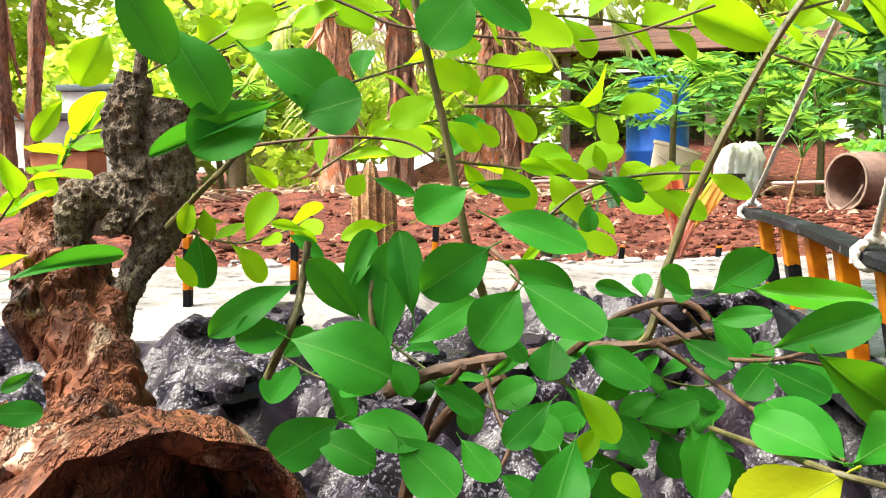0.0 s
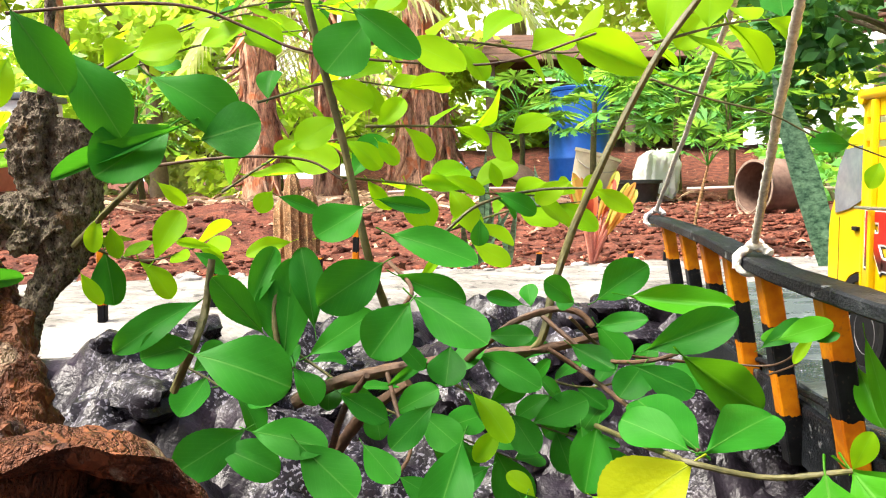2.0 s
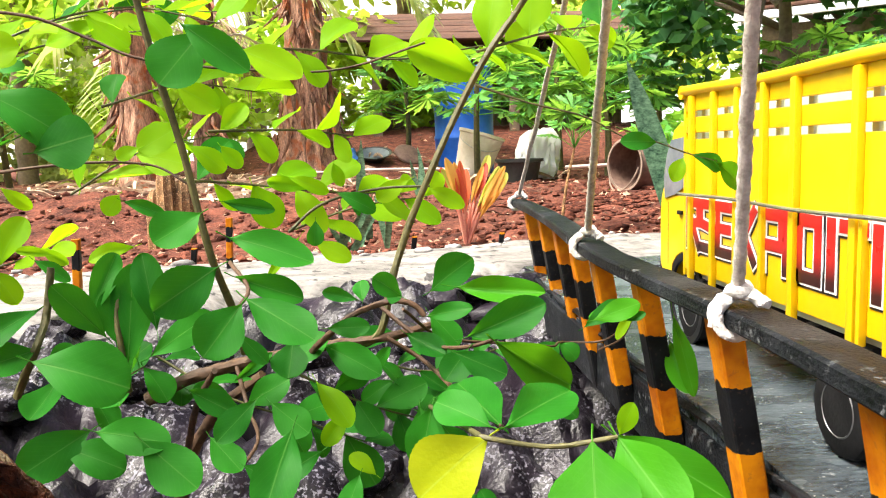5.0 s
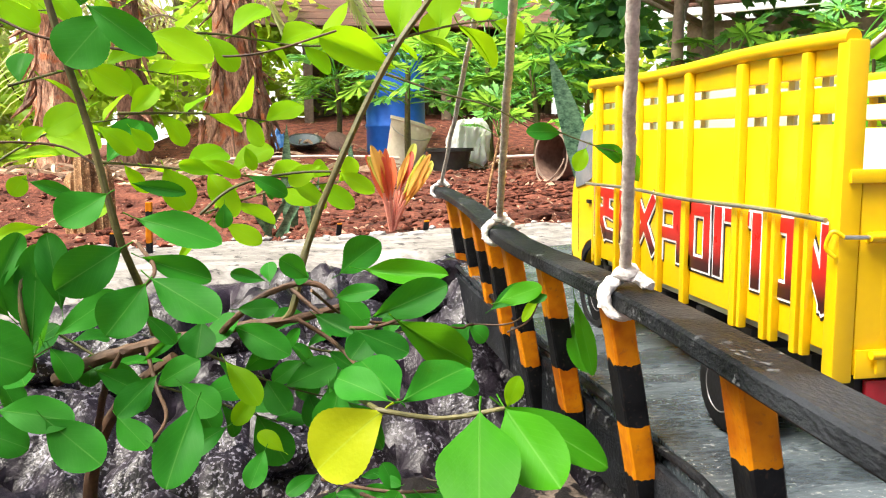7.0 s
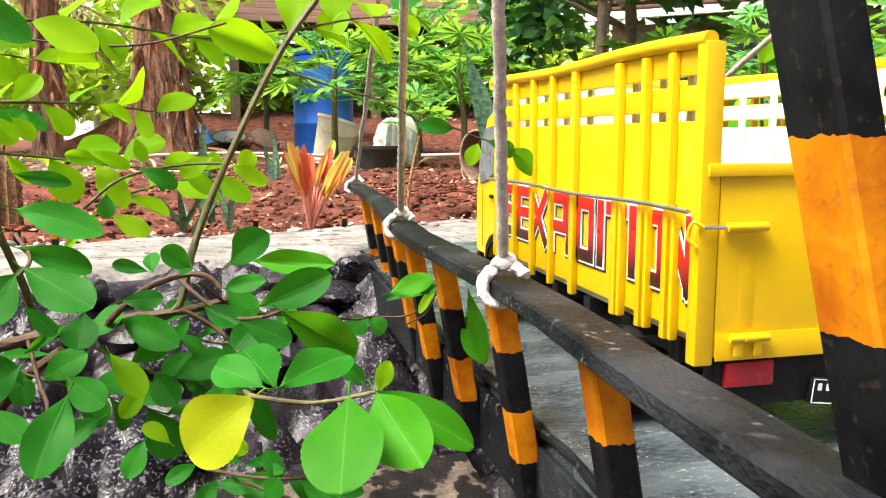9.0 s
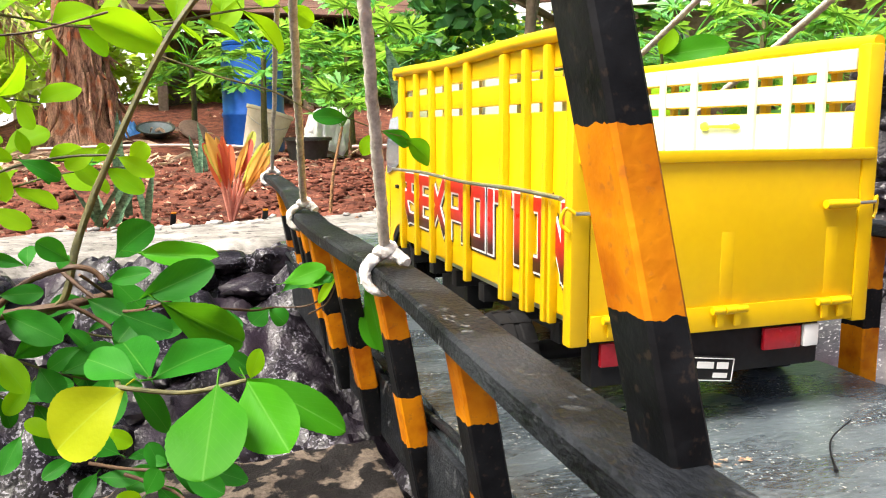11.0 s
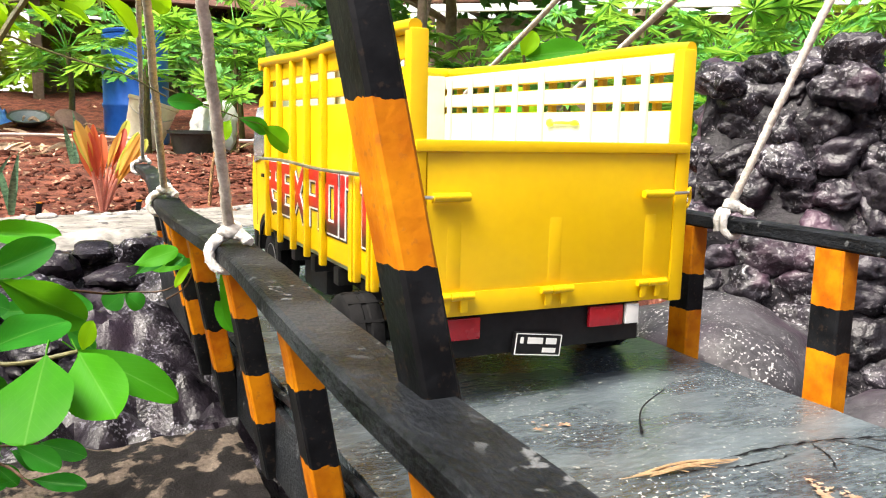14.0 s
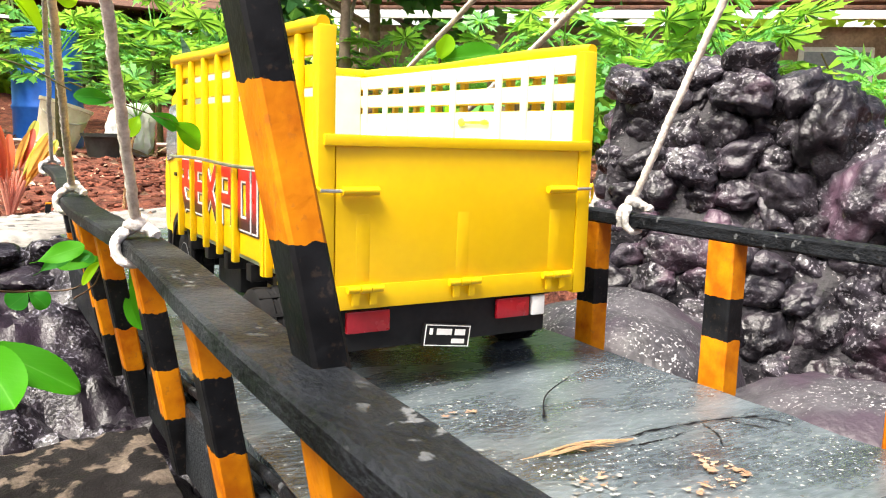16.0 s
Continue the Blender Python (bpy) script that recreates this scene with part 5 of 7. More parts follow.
branch(shrub, "branch", [(-0.426, 0.160, 0.033), (-0.404, 0.158, 0.044), (-0.375, 0.155, 0.053), (-0.334, 0.152, 0.061), (-0.303, 0.154, 0.065), (-0.273, 0.144, 0.070), (-0.243, 0.153, 0.075)], 0.0046, 0.0024, M_TWIG)
branch(shrub, "twig", [(-0.322, 0.142, 0.061), (-0.313, 0.125, 0.073), (-0.293, 0.118, 0.090), (-0.271, 0.119, 0.097), (-0.258, 0.117, 0.095), (-0.251, 0.115, 0.088)], 0.0022, 0.0016, M_TWIG)
branch(shrub, "twig", [(-0.581, 0.140, 0.266), (-0.513, 0.151, 0.272), (-0.475, 0.156, 0.269), (-0.443, 0.159, 0.256), (-0.410, 0.159, 0.243), (-0.338, 0.171, 0.236), (-0.293, 0.172, 0.237), (-0.243, 0.167, 0.251)], 0.0011, 0.0007, M_TWIG)
branch(shrub, "twig", [(-0.516, 0.160, 0.177), (-0.483, 0.163, 0.181), (-0.448, 0.164, 0.183), (-0.416, 0.173, 0.180), (-0.394, 0.167, 0.168)], 0.0011, 0.0007, M_TWIG)
branch(shrub, "twig", [(-0.250, 0.110, 0.035), (-0.2377, -0.0097, 0.0616), (-0.2337, -0.0297, 0.0656), (-0.2078, -0.0348, 0.0623), (-0.1820, -0.0400, 0.0670)], 0.0014, 0.0010, M_STEM)
branch(shrub, "twig", [(-0.264, 0.109, 0.094), (-0.239, 0.135, 0.070), (-0.190, 0.160, 0.058), (-0.158, 0.200, 0.045), (-0.140, 0.255, 0.034), (-0.110, 0.245, 0.036), (-0.092, 0.235, 0.052)], 0.0010, 0.0007, M_TWIG)
branch(shrub, "twig", [(-0.445, 0.078, 0.130), (-0.448, 0.074, 0.105), (-0.449, 0.060, 0.091), (-0.464, 0.069, 0.065)], 0.0019, 0.0022, M_STEM)
branch(shrub, "twig", [(-0.559, 0.159, 0.130), (-0.534, 0.151, 0.151), (-0.504, 0.132, 0.171), (-0.475, 0.101, 0.191)], 0.0022, 0.0014, M_STEM)
branch(shrub, "twig", [(-0.278, 0.148, 0.090), (-0.264, 0.135, 0.079), (-0.247, 0.121, 0.069), (-0.224, 0.088, 0.076), (-0.199, 0.075, 0.090)], 0.0015, 0.001, M_TWIG)
branch(shrub, "twig", [(-0.274, 0.134, 0.072), (-0.252, 0.128, 0.058), (-0.240, 0.080, 0.056), (-0.230, 0.040, 0.056), (-0.2237, -0.0014, 0.060)], 0.0015, 0.001, M_TWIG)
branch(shrub, "twig", [(-0.360, 0.109, 0.125), (-0.344, 0.069, 0.116), (-0.347, 0.047, 0.109)], 0.0012, 0.001, M_TWIG)
branch(shrub, "twig", [(-0.334, 0.173, 0.135), (-0.312, 0.176, 0.152), (-0.277, 0.185, 0.160), (-0.242, 0.183, 0.161)], 0.0011, 0.0008, M_STEM)
branch(shrub, "twig", [(-0.212, 0.166, 0.224), (-0.176, 0.170, 0.212), (-0.142, 0.171, 0.203), (-0.115, 0.173, 0.189)], 0.0008, 0.0005, M_STEM)
branch(shrub, "twig", [(-0.367, 0.147, 0.055), (-0.359, 0.131, 0.034), (-0.350, 0.107, 0.022), (-0.357, 0.082, 0.013)], 0.0014, 0.001, M_TWIG)
branch(shrub, "twig", [(-0.416, 0.095, 0.058), (-0.413, 0.080, 0.080), (-0.416, 0.084, 0.103), (-0.412, 0.088, 0.120)], 0.0018, 0.0014, M_STEM)
leaf(shrub, (-0.2300, 0.0180, -0.0060), (-0.2230, 0.0170, 0.0070), 0.75, "mature")
leaf(shrub, (-0.2120, 0.0230, 0.0020), (-0.1920, 0.0120, -0.0090), 0.50, "mature")
leaf(shrub, (-0.2030, 0.0320, -0.0010), (-0.1790, 0.0230, -0.0090), 0.40, "mature")
leaf(shrub, (-0.2050, 0.0070, -0.0110), (-0.1800, -0.0020, -0.0150), 0.36, "mature")
leaf(shrub, (-0.2550, 0.0480, -0.0060), (-0.2350, 0.0430, -0.0080), 0.50, "mature")
leaf(shrub, (-0.2560, 0.0750, 0.0100), (-0.2380, 0.0680, 0.0030), 0.50, "young")
leaf(shrub, (-0.2310, 0.0150, -0.0140), (-0.2430, 0.0120, -0.0020), 0.60, "young")
leaf(shrub, (-0.2150, 0.0070, -0.0100), (-0.2260, -0.0000, -0.0090), 0.50, "mature")
leaf(shrub, (-0.2320, 0.0440, 0.0050), (-0.2200, 0.0370, 0.0010), 0.40, "mature")
leaf(shrub, (-0.2550, 0.0520, 0.0040), (-0.2470, 0.0510, 0.0200), 0.40, "young")
leaf(shrub, (-0.2400, 0.0520, 0.0010), (-0.2280, 0.0480, 0.0050), 0.40, "mature")
branch(shrub, "twig", [(-0.2610, 0.0690, -0.0060), (-0.2420, 0.0410, 0.0000), (-0.2220, 0.0270, 0.0020), (-0.2020, 0.0320, -0.0010)], 0.0011, 0.0007, M_TWIG)
branch(shrub, "twig", [(-0.2410, 0.0400, -0.0030), (-0.2260, 0.0240, -0.0040), (-0.2150, 0.0140, -0.0060), (-0.2050, 0.0050, -0.0140)], 0.0011, 0.0007, M_TWIG)
branch(shrub, "twig", [(-0.1080, 0.2640, 0.0240), (-0.0960, 0.2440, 0.0370), (-0.0900, 0.2360, 0.0530), (-0.0870, 0.2370, 0.0610)], 0.0008, 0.0005, M_TWIG)
leaf(shrub, (-0.0870, 0.2370, 0.0610), (-0.1230, 0.2360, 0.0560), 0.34, "bright")
leaf(shrub, (-0.0910, 0.2270, 0.0610), (-0.1060, 0.2210, 0.0420), 0.30, "young")
leaf(shrub, (-0.0770, 0.1850, 0.0670), (-0.0690, 0.1660, 0.0140), 0.22, "bright")
branch(shrub, "twig", [(-0.115, 0.19, 0.196), (-0.085, 0.195, 0.185), (-0.060, 0.198, 0.176), (-0.041, 0.20, 0.171)], 0.0006, 0.0004, M_STEM)
leaf(shrub, (-0.066, 0.197, 0.174), (-0.076, 0.190, 0.158), 0.55, "young")
leaf(shrub, (-0.060, 0.198, 0.176), (-0.036, 0.204, 0.165), 0.42, "mature")
leaf(shrub, (-0.041, 0.200, 0.170), (-0.014, 0.222, 0.152), 0.45, "bright")
leaf(shrub, (-0.085, 0.195, 0.185), (-0.112, 0.190, 0.186), 0.45, "mature")
wild = thing("wild_plant", "broad-leaved young plant growing beside the bridge", "plant", at=(0.37, 0.47, -0.14))
branch(wild, "stem", [(0.37, 0.47, -0.14), (0.365, 0.465, 0.02), (0.35, 0.45, 0.16), (0.327, 0.424, 0.260)], 0.0035, 0.0018, M_STEM)
branch(wild, "stem", [(0.365, 0.465, 0.02), (0.40, 0.50, 0.10), (0.43, 0.54, 0.19)], 0.0025, 0.0014, M_STEM)
for base, tip, ratio, kind in (((0.326, 0.426, 0.256), (0.336, 0.417, 0.288), 0.62, "young"), ((0.330, 0.424, 0.258), (0.388, 0.383, 0.266), 0.46, "bright"), ((0.352, 0.452, 0.15), (0.31, 0.46, 0.185), 0.5, "young"),
                               ((0.345, 0.446, 0.185), (0.36, 0.52, 0.21), 0.5, "bright"), ((0.36, 0.46, 0.10), (0.33, 0.49, 0.16), 0.5, "young"), ((0.43, 0.54, 0.19), (0.40, 0.58, 0.225), 0.5, "young"), ((0.42, 0.53, 0.16), (0.46, 0.51, 0.19), 0.5, "bright")):
    leaf(wild, base, tip, ratio, kind)
# rootstock that carries the twigs down to the bank
branch(shrub, "branch", [(-0.36, 0.20, 0.035), (-0.40, 0.22, 0.0), (-0.43, 0.24, -0.06), (-0.44, 0.25, -0.16)], 0.0034, 0.006, M_TWIG)
branch(shrub, "stem", [(-0.43, 0.24, -0.06), (-0.40, 0.17, 0.02), (-0.375, 0.12, 0.06)], 0.0028, 0.0018, M_TWIG)
for k, (points, count, size) in enumerate((
        ([(-0.56, 0.18, 0.23), (-0.50, 0.21, 0.27), (-0.44, 0.22, 0.285), (-0.38, 0.23, 0.275)], 11, 0.034),
        ([(-0.62, 0.22, 0.22), (-0.56, 0.28, 0.27), (-0.48, 0.32, 0.30), (-0.40, 0.33, 0.30)], 13, 0.036),
        ([(-0.38, 0.14, 0.245), (-0.32, 0.18, 0.25), (-0.26, 0.20, 0.245), (-0.20, 0.22, 0.255)], 12, 0.034),
        ([(-0.40, 0.18, 0.17), (-0.36, 0.20, 0.165), (-0.31, 0.21, 0.158), (-0.26, 0.22, 0.155)], 11, 0.032),
        ([(-0.38, 0.17, 0.20), (-0.33, 0.19, 0.20), (-0.29, 0.20, 0.195)], 7, 0.030),
        ([(-0.21, 0.17, 0.245), (-0.16, 0.20, 0.26), (-0.11, 0.24, 0.27)], 7, 0.036),
        ([(-0.70, 0.26, 0.15), (-0.66, 0.22, 0.18), (-0.62, 0.18, 0.19)], 9, 0.036),
        ([(-0.66, 0.12, 0.10), (-0.63, 0.10, 0.13), (-0.60, 0.09, 0.16)], 7, 0.034),
        ([(-0.56, 0.17, 0.13), (-0.52, 0.17, 0.12), (-0.48, 0.17, 0.13)], 8, 0.028),
        ([(-0.43, 0.18, 0.06), (-0.38, 0.17, 0.03), (-0.33, 0.17, 0.01), (-0.29, 0.18, -0.01)], 11, 0.032),
        ([(-0.50, 0.18, 0.05), (-0.46, 0.16, 0.04), (-0.42, 0.14, 0.06)], 8, 0.034),
        ([(-0.34, 0.13, 0.06), (-0.29, 0.14, 0.03), (-0.24, 0.15, 0.01)], 8, 0.032),
        ([(-0.30, 0.16, 0.06), (-0.25, 0.17, 0.04), (-0.20, 0.18, 0.05)], 8, 0.030))):
    sprig(shrub, points, count, size, "young" if k < 9 else "mature", 100 + k)
for k, (points, count, size) in enumerate((
        ([(-0.50, 0.26, 0.16), (-0.45, 0.27, 0.19), (-0.40, 0.28, 0.20)], 8, 0.034), ([(-0.46, 0.22, 0.22), (-0.41, 0.24, 0.235), (-0.36, 0.25, 0.23)], 8, 0.034),
        ([(-0.60, 0.30, 0.25), (-0.52, 0.33, 0.28), (-0.45, 0.35, 0.29)], 9, 0.040), ([(-0.34, 0.24, 0.13), (-0.29, 0.25, 0.145), (-0.24, 0.26, 0.15)], 7, 0.032))):
    sprig(shrub, points, count, size, "young", 140 + k)


def bark_stump():
    """A gnarled bonsai trunk, sawn off at the top, standing on two root legs over driftwood."""
    t = thing("bonsai_stump", "gnarled grey-barked stump with sawn top on driftwood", "stump", at=(-0.58, 0.16, 0.05))
    def knotty(name, points, radii, mat, rough, label="", sides=28, count=44, scale=38.0, plates=0.0):
        pts = curve_points(points, count)
        rr = np.interp(np.linspace(0, 1, count), np.linspace(0, 1, len(radii)), radii)
        bm = bmesh.new()
        tube(bm, pts, list(rr), sides)
        for v in bm.verts:
            c = min(pts, key=lambda p: (p - v.co).length_squared)
            d = v.co - c
            n1 = noise.noise(v.co * scale) + 0.6 * noise.noise(v.co * scale * 2.6 + Vector((3, 1, 2)))
            ridge = abs(noise.noise(Vector((v.co.x * 160, v.co.y * 160, v.co.z * 60)))) * 0.5
            v.co = c + d * (1 + rough * (n1 - ridge))
            if plates:
                q = Vector((v.co.x, v.co.y, v.co.z * 0.7))
                v.co += d.normalized() * plates * (0.5 - 2.2 * abs(noise.noise(q * 230)) - 0.9 * abs(noise.noise(q * 520 + Vector((4, 1, 8)))))
        return part(name, bm, mat, t, label)
    bark = dict(mat=M_BARK, sides=64, count=90, plates=0.0015)
    knotty("trunk", [(-0.604, 0.152, 0.149), (-0.592, 0.160, 0.148), (-0.578, 0.169, 0.140), (-0.566, 0.174, 0.120)], (0.011, 0.0155, 0.021, 0.014), rough=0.26, scale=75.0, **bark)
    knotty("sawn_limb", [(-0.572, 0.172, 0.126), (-0.569, 0.175, 0.150), (-0.566, 0.176, 0.180), (-0.5625, 0.177, 0.2075)], (0.017, 0.0185, 0.0180, 0.0175), rough=0.12, label="sawn-off limb", scale=70.0, **bark)
    knotty("snag", [(-0.580, 0.167, 0.160), (-0.5845, 0.164, 0.190), (-0.581, 0.164, 0.207), (-0.577, 0.165, 0.222)], (0.014, 0.0140, 0.0130, 0.009), rough=0.26, label="broken bark snag", scale=80.0, **bark)
    knotty("stem", [(-0.573, 0.178, 0.300), (-0.577, 0.175, 0.250), (-0.580, 0.170, 0.210)], (0.0028, 0.0034, 0.005), M_BARK, 0.15, count=30, sides=16)
    knotty("knot", [(-0.590, 0.150, 0.136), (-0.586, 0.149, 0.1345), (-0.581, 0.150, 0.137)], (0.006, 0.009, 0.005), rough=0.35, label="healed bark knot", scale=120.0, **bark)
    knotty("root", [(-0.600, 0.153, 0.154), (-0.611, 0.149, 0.143), (-0.612, 0.146, 0.120), (-0.609, 0.140, 0.086)], (0.013, 0.0125, 0.0098, 0.0085), rough=0.20, scale=70.0, **bark)
    knotty("root", [(-0.566, 0.172, 0.132), (-0.575, 0.163, 0.112), (-0.584, 0.154, 0.092), (-0.588, 0.142, 0.055)], (0.015, 0.0105, 0.0088, 0.0070), rough=0.22, scale=70.0, **bark)
    knotty("driftwood", [(-0.640, 0.165, 0.150), (-0.626, 0.156, 0.105), (-0.606, 0.138, 0.074), (-0.580, 0.112, 0.056), (-0.558, 0.085, 0.030), (-0.525, 0.060, 0.004)], (0.014, 0.028, 0.026, 0.024, 0.027, 0.034), M_DRIFT, 0.38,
           "weathered reddish driftwood", sides=60, count=120, scale=42.0)
    knotty("driftwood_snag", [(-0.640, 0.14, 0.10), (-0.632, 0.13, 0.075), (-0.628, 0.125, 0.055)], (0.010, 0.012, 0.004), M_DRIFT, 0.5, "splintered driftwood snag")
    # hollow log that opens towards the path, its rim torn
    axis = Matrix.Translation((-0.492, 0.004, -0.017)) @ Vector((0.44, -0.87, 0.16)).to_track_quat("Z", "Y").to_matrix().to_4x4()
    bm = bmesh.new()
    prof = [(0.030, -0.12), (0.052, -0.085), (0.063, -0.05), (0.064, -0.015), (0.062, 0.002), (0.059, 0.006), (0.056, 0.001), (0.054, -0.012), (0.052, -0.035), (0.047, -0.075), (0.022, -0.118), (0.012, -0.119)]
    fine = []
    for (a, b), (c, d) in zip(prof, prof[1:]):
        fine += [(a + (c - a) * k / 4, b + (d - b) * k / 4) for k in range(4)]
    lathe(bm, [(a * 1.16, b) for a, b in fine + [prof[-1]]], 72, axis)
    for v in bm.verts:
        p = v.co
        c = axis.translation
        off = axis.inverted() @ p
        swirl = math.sin(math.hypot(off.x, off.y) * 330 + 5 * noise.noise(p * 22) + 1.5 * math.atan2(off.y, off.x))
        n1 = noise.noise(p * 30) + 0.25 * noise.noise(p * 90 + Vector((5, 5, 1))) + 0.16 * swirl
        v.co = p + (p - c).normalized() * 0.012 * n1 + Vector((0, 0, 0.004 * noise.noise(p * 60)))
    part("hollow_log", bm, M_DRIFT, t, "hollow reddish log with a torn rim")
    knotty("log_butt", [(-0.64, 0.05, 0.00), (-0.57, 0.04, 0.018), (-0.51, 0.03, 0.006)], (0.030, 0.036, 0.036), M_DRIFT, 0.4, "cracked log end", sides=36)
    knotty("log_foot", [(-0.47, 0.03, -0.02), (-0.49, 0.05, -0.12), (-0.50, 0.06, -0.24)], (0.05, 0.055, 0.07), M_DRIFT, 0.3, "log sunk in the ground")
    return t


bark_stump()


# ---- rocks ----
MOUND_AT, MOUND_RUN, MOUND_BACK = Vector((0.550, 0.368)), Vector((0.636, -0.772)), Vector((0.772, 0.636))


def mound_crest(u):
    """Height of the heap's top along its face: a shoulder, a peak, then a long fall."""
    return float(np.interp(u, (0.0, 0.02, 0.09, 0.15, 0.18, 0.21, 0.24, 0.28, 0.31, 0.34, 0.5, 0.8), (0.215, 0.258, 0.268, 0.276, 0.290, 0.265, 0.248, 0.240, 0.200, 0.172, 0.11, 0.0)))


def mound_point(u, depth, z):
    p = MOUND_AT + MOUND_RUN * u + MOUND_BACK * depth
    return (p.x, p.y, z)


def rock_mound():
    """A heap of cemented cobbles beside the bridge, painted dark: a steep face, a steep side and a broken top."""
    mound = thing("rock_mound", "heap of cemented cobbles painted glossy black and grey", "rocks", at=(0.8, 0.45, -0.15))
    rng = random.Random(4)
    spots = []
    row, z = 0, -0.17
    while z < 0.30:
        u = -0.004 + 0.022 * (row % 2)
        while u < 0.85:
            step = rng.uniform(0.036, 0.064)
            r = step * 0.56
            if z + r * 0.5 < mound_crest(u) - r * 0.45:
                depth = -0.10 * (1 - smoothstep(-0.17, 0.22, z)) + rng.uniform(-0.012, 0.012)
                spots.append((mound_point(u + r, depth, z + rng.uniform(-0.008, 0.008)), (r * rng.uniform(1.05, 1.35), r * rng.uniform(0.9, 1.15), r * rng.uniform(0.72, 1.0))))
            u += step
        z += rng.uniform(0.034, 0.043)
        row += 1
    # the crowning stones
    u = 0.0
    while u < 0.8:
        step = rng.uniform(0.040, 0.066)
        r = step * 0.54
        for depth in (0.0, 0.05, 0.11):
            spots.append((mound_point(u + r, depth + rng.uniform(-0.01, 0.01), mound_crest(u + r) - r * 0.72), (r * rng.uniform(1.1, 1.4), r * rng.uniform(0.95, 1.2), r * rng.uniform(0.7, 0.85))))
        u += step
    # the side that faces the road
    z = -0.15
    while z < 0.22:
        depth = 0.03
        while depth < 0.34:
            step = rng.uniform(0.042, 0.066)
            r = step * 0.52
            spots.append((mound_point(0.022 + rng.uniform(-0.008, 0.008), depth + r, z), (r * 1.1, r * rng.uniform(1.0, 1.3), r * rng.uniform(0.75, 1.0))))
            depth += step
        z += 0.043
    for k, (c, s) in enumerate(spots):
        part("rock", lump(bmesh.new(), c, s, (rng.uniform(-0.6, 0.6), rng.uniform(-0.6, 0.6), rng.uniform(0, 6)), level=4, rough=0.40, freq=1.15, seed=k * 3.1, grit=0.042), M_ROCK, mound, crease=False)
    # broad cemented lumps on the shoulder
    for k, (u, depth, z, s) in enumerate(((0.27, -0.022, 0.19, (0.045, 0.04, 0.055)), (0.31, -0.035, 0.115, (0.055, 0.045, 0.07)), (0.215, -0.02, 0.10, (0.032, 0.03, 0.06)), (0.375, -0.04, 0.10, (0.06, 0.045, 0.05)), (0.17, -0.008, 0.225, (0.040, 0.03, 0.040)))):
        part("rock", lump(bmesh.new(), mound_point(u, depth, z), s, (0.3 * k, 0.2, 1.1 * k), level=5, rough=0.36, freq=1.2, seed=90 + k, grit=0.05), M_ROCK, mound, "broad cemented lump", crease=False)
    bm = bmesh.new()
    grid = []
    for j in range(45):
        v = j / 44
        line = []
        for i in range(91):
            u = 0.01 + 0.82 * i / 90
            z = -0.19 + (mound_crest(u) - 0.012 + 0.19) * v
            depth = -0.10 * (1 - smoothstep(-0.17, 0.22, z)) - 0.011 + 0.018 * noise.noise(Vector((u * 24, z * 24, 2))) + 0.006 * noise.noise(Vector((u * 80, z * 80, 5)))
            line.append(bm.verts.new(mound_point(u, depth + 0.03 * smoothstep(0.9, 1.0, v), z)))
        grid.append(line)
    for a, b in zip(grid, grid[1:]):
        for k in range(90):
            bm.faces.new((a[k], a[k + 1], b[k + 1], b[k]))
    part("mortar", bm, M_MORTAR, mound, "dark cement smeared between the stones", crease=False)
    bm = bmesh.new()
    for u0, u1, top in ((0.03, 0.20, 0.235), (0.20, 0.30, 0.20), (0.30, 0.50, 0.10), (0.50, 0.80, 0.02)):
        c = mound_point((u0 + u1) / 2, 0.16, (top - 0.2) / 2)
        lump(bm, c, ((u1 - u0) * 0.62 + 0.02, 0.165, (top + 0.2) / 2), (0, 0, math.atan2(MOUND_RUN.y, MOUND_RUN.x)), level=4, rough=0.10, seed=70 + u0)
    part("core", bm, M_MORTAR, mound, "dark core of the heap")
    for k, (c, s) in enumerate((((0.44, 0.20, -0.10), (0.13, 0.13, 0.10)), ((0.46, -0.05, -0.13), (0.13, 0.12, 0.10)), ((0.58, -0.22, -0.12), (0.16, 0.13, 0.12)), ((0.38, 0.42, -0.12), (0.1, 0.1, 0.09)))):
        part("boulder", lump(bmesh.new(), c, s, (0, 0, k), level=5, rough=0.16, seed=40 + k, grit=0.012), M_BOULDER, mound, "smooth grey boulder with white specks", crease=False)
    return mound


rock_mound()


def bank_level(x, y):
    """Level of the stony bank that falls from the road's edge down to the gully."""
    u = road_edge(x) - 0.01 - y
    base = -0.02 - 0.17 * smoothstep(-0.02, 0.55, u) - 0.03 * smoothstep(0.5, 0.9, u)
    d1, _ = noise.voronoi(Vector((x * 13, y * 13, 2)))
    d2, _ = noise.voronoi(Vector((x * 29, y * 29, 5)))
    fade = smoothstep(-0.02, 0.05, u)
    return base + fade * (0.062 * (0.45 - 1.1 * d1[0] ** 2) + 0.030 * (0.42 - 1.1 * d2[0] ** 2) + 0.011 * (0.5 - noise.voronoi(Vector((x * 64, y * 64, 8)))[0][0]) + 0.006 * noise.noise(Vector((x * 70, y * 70, 1))))


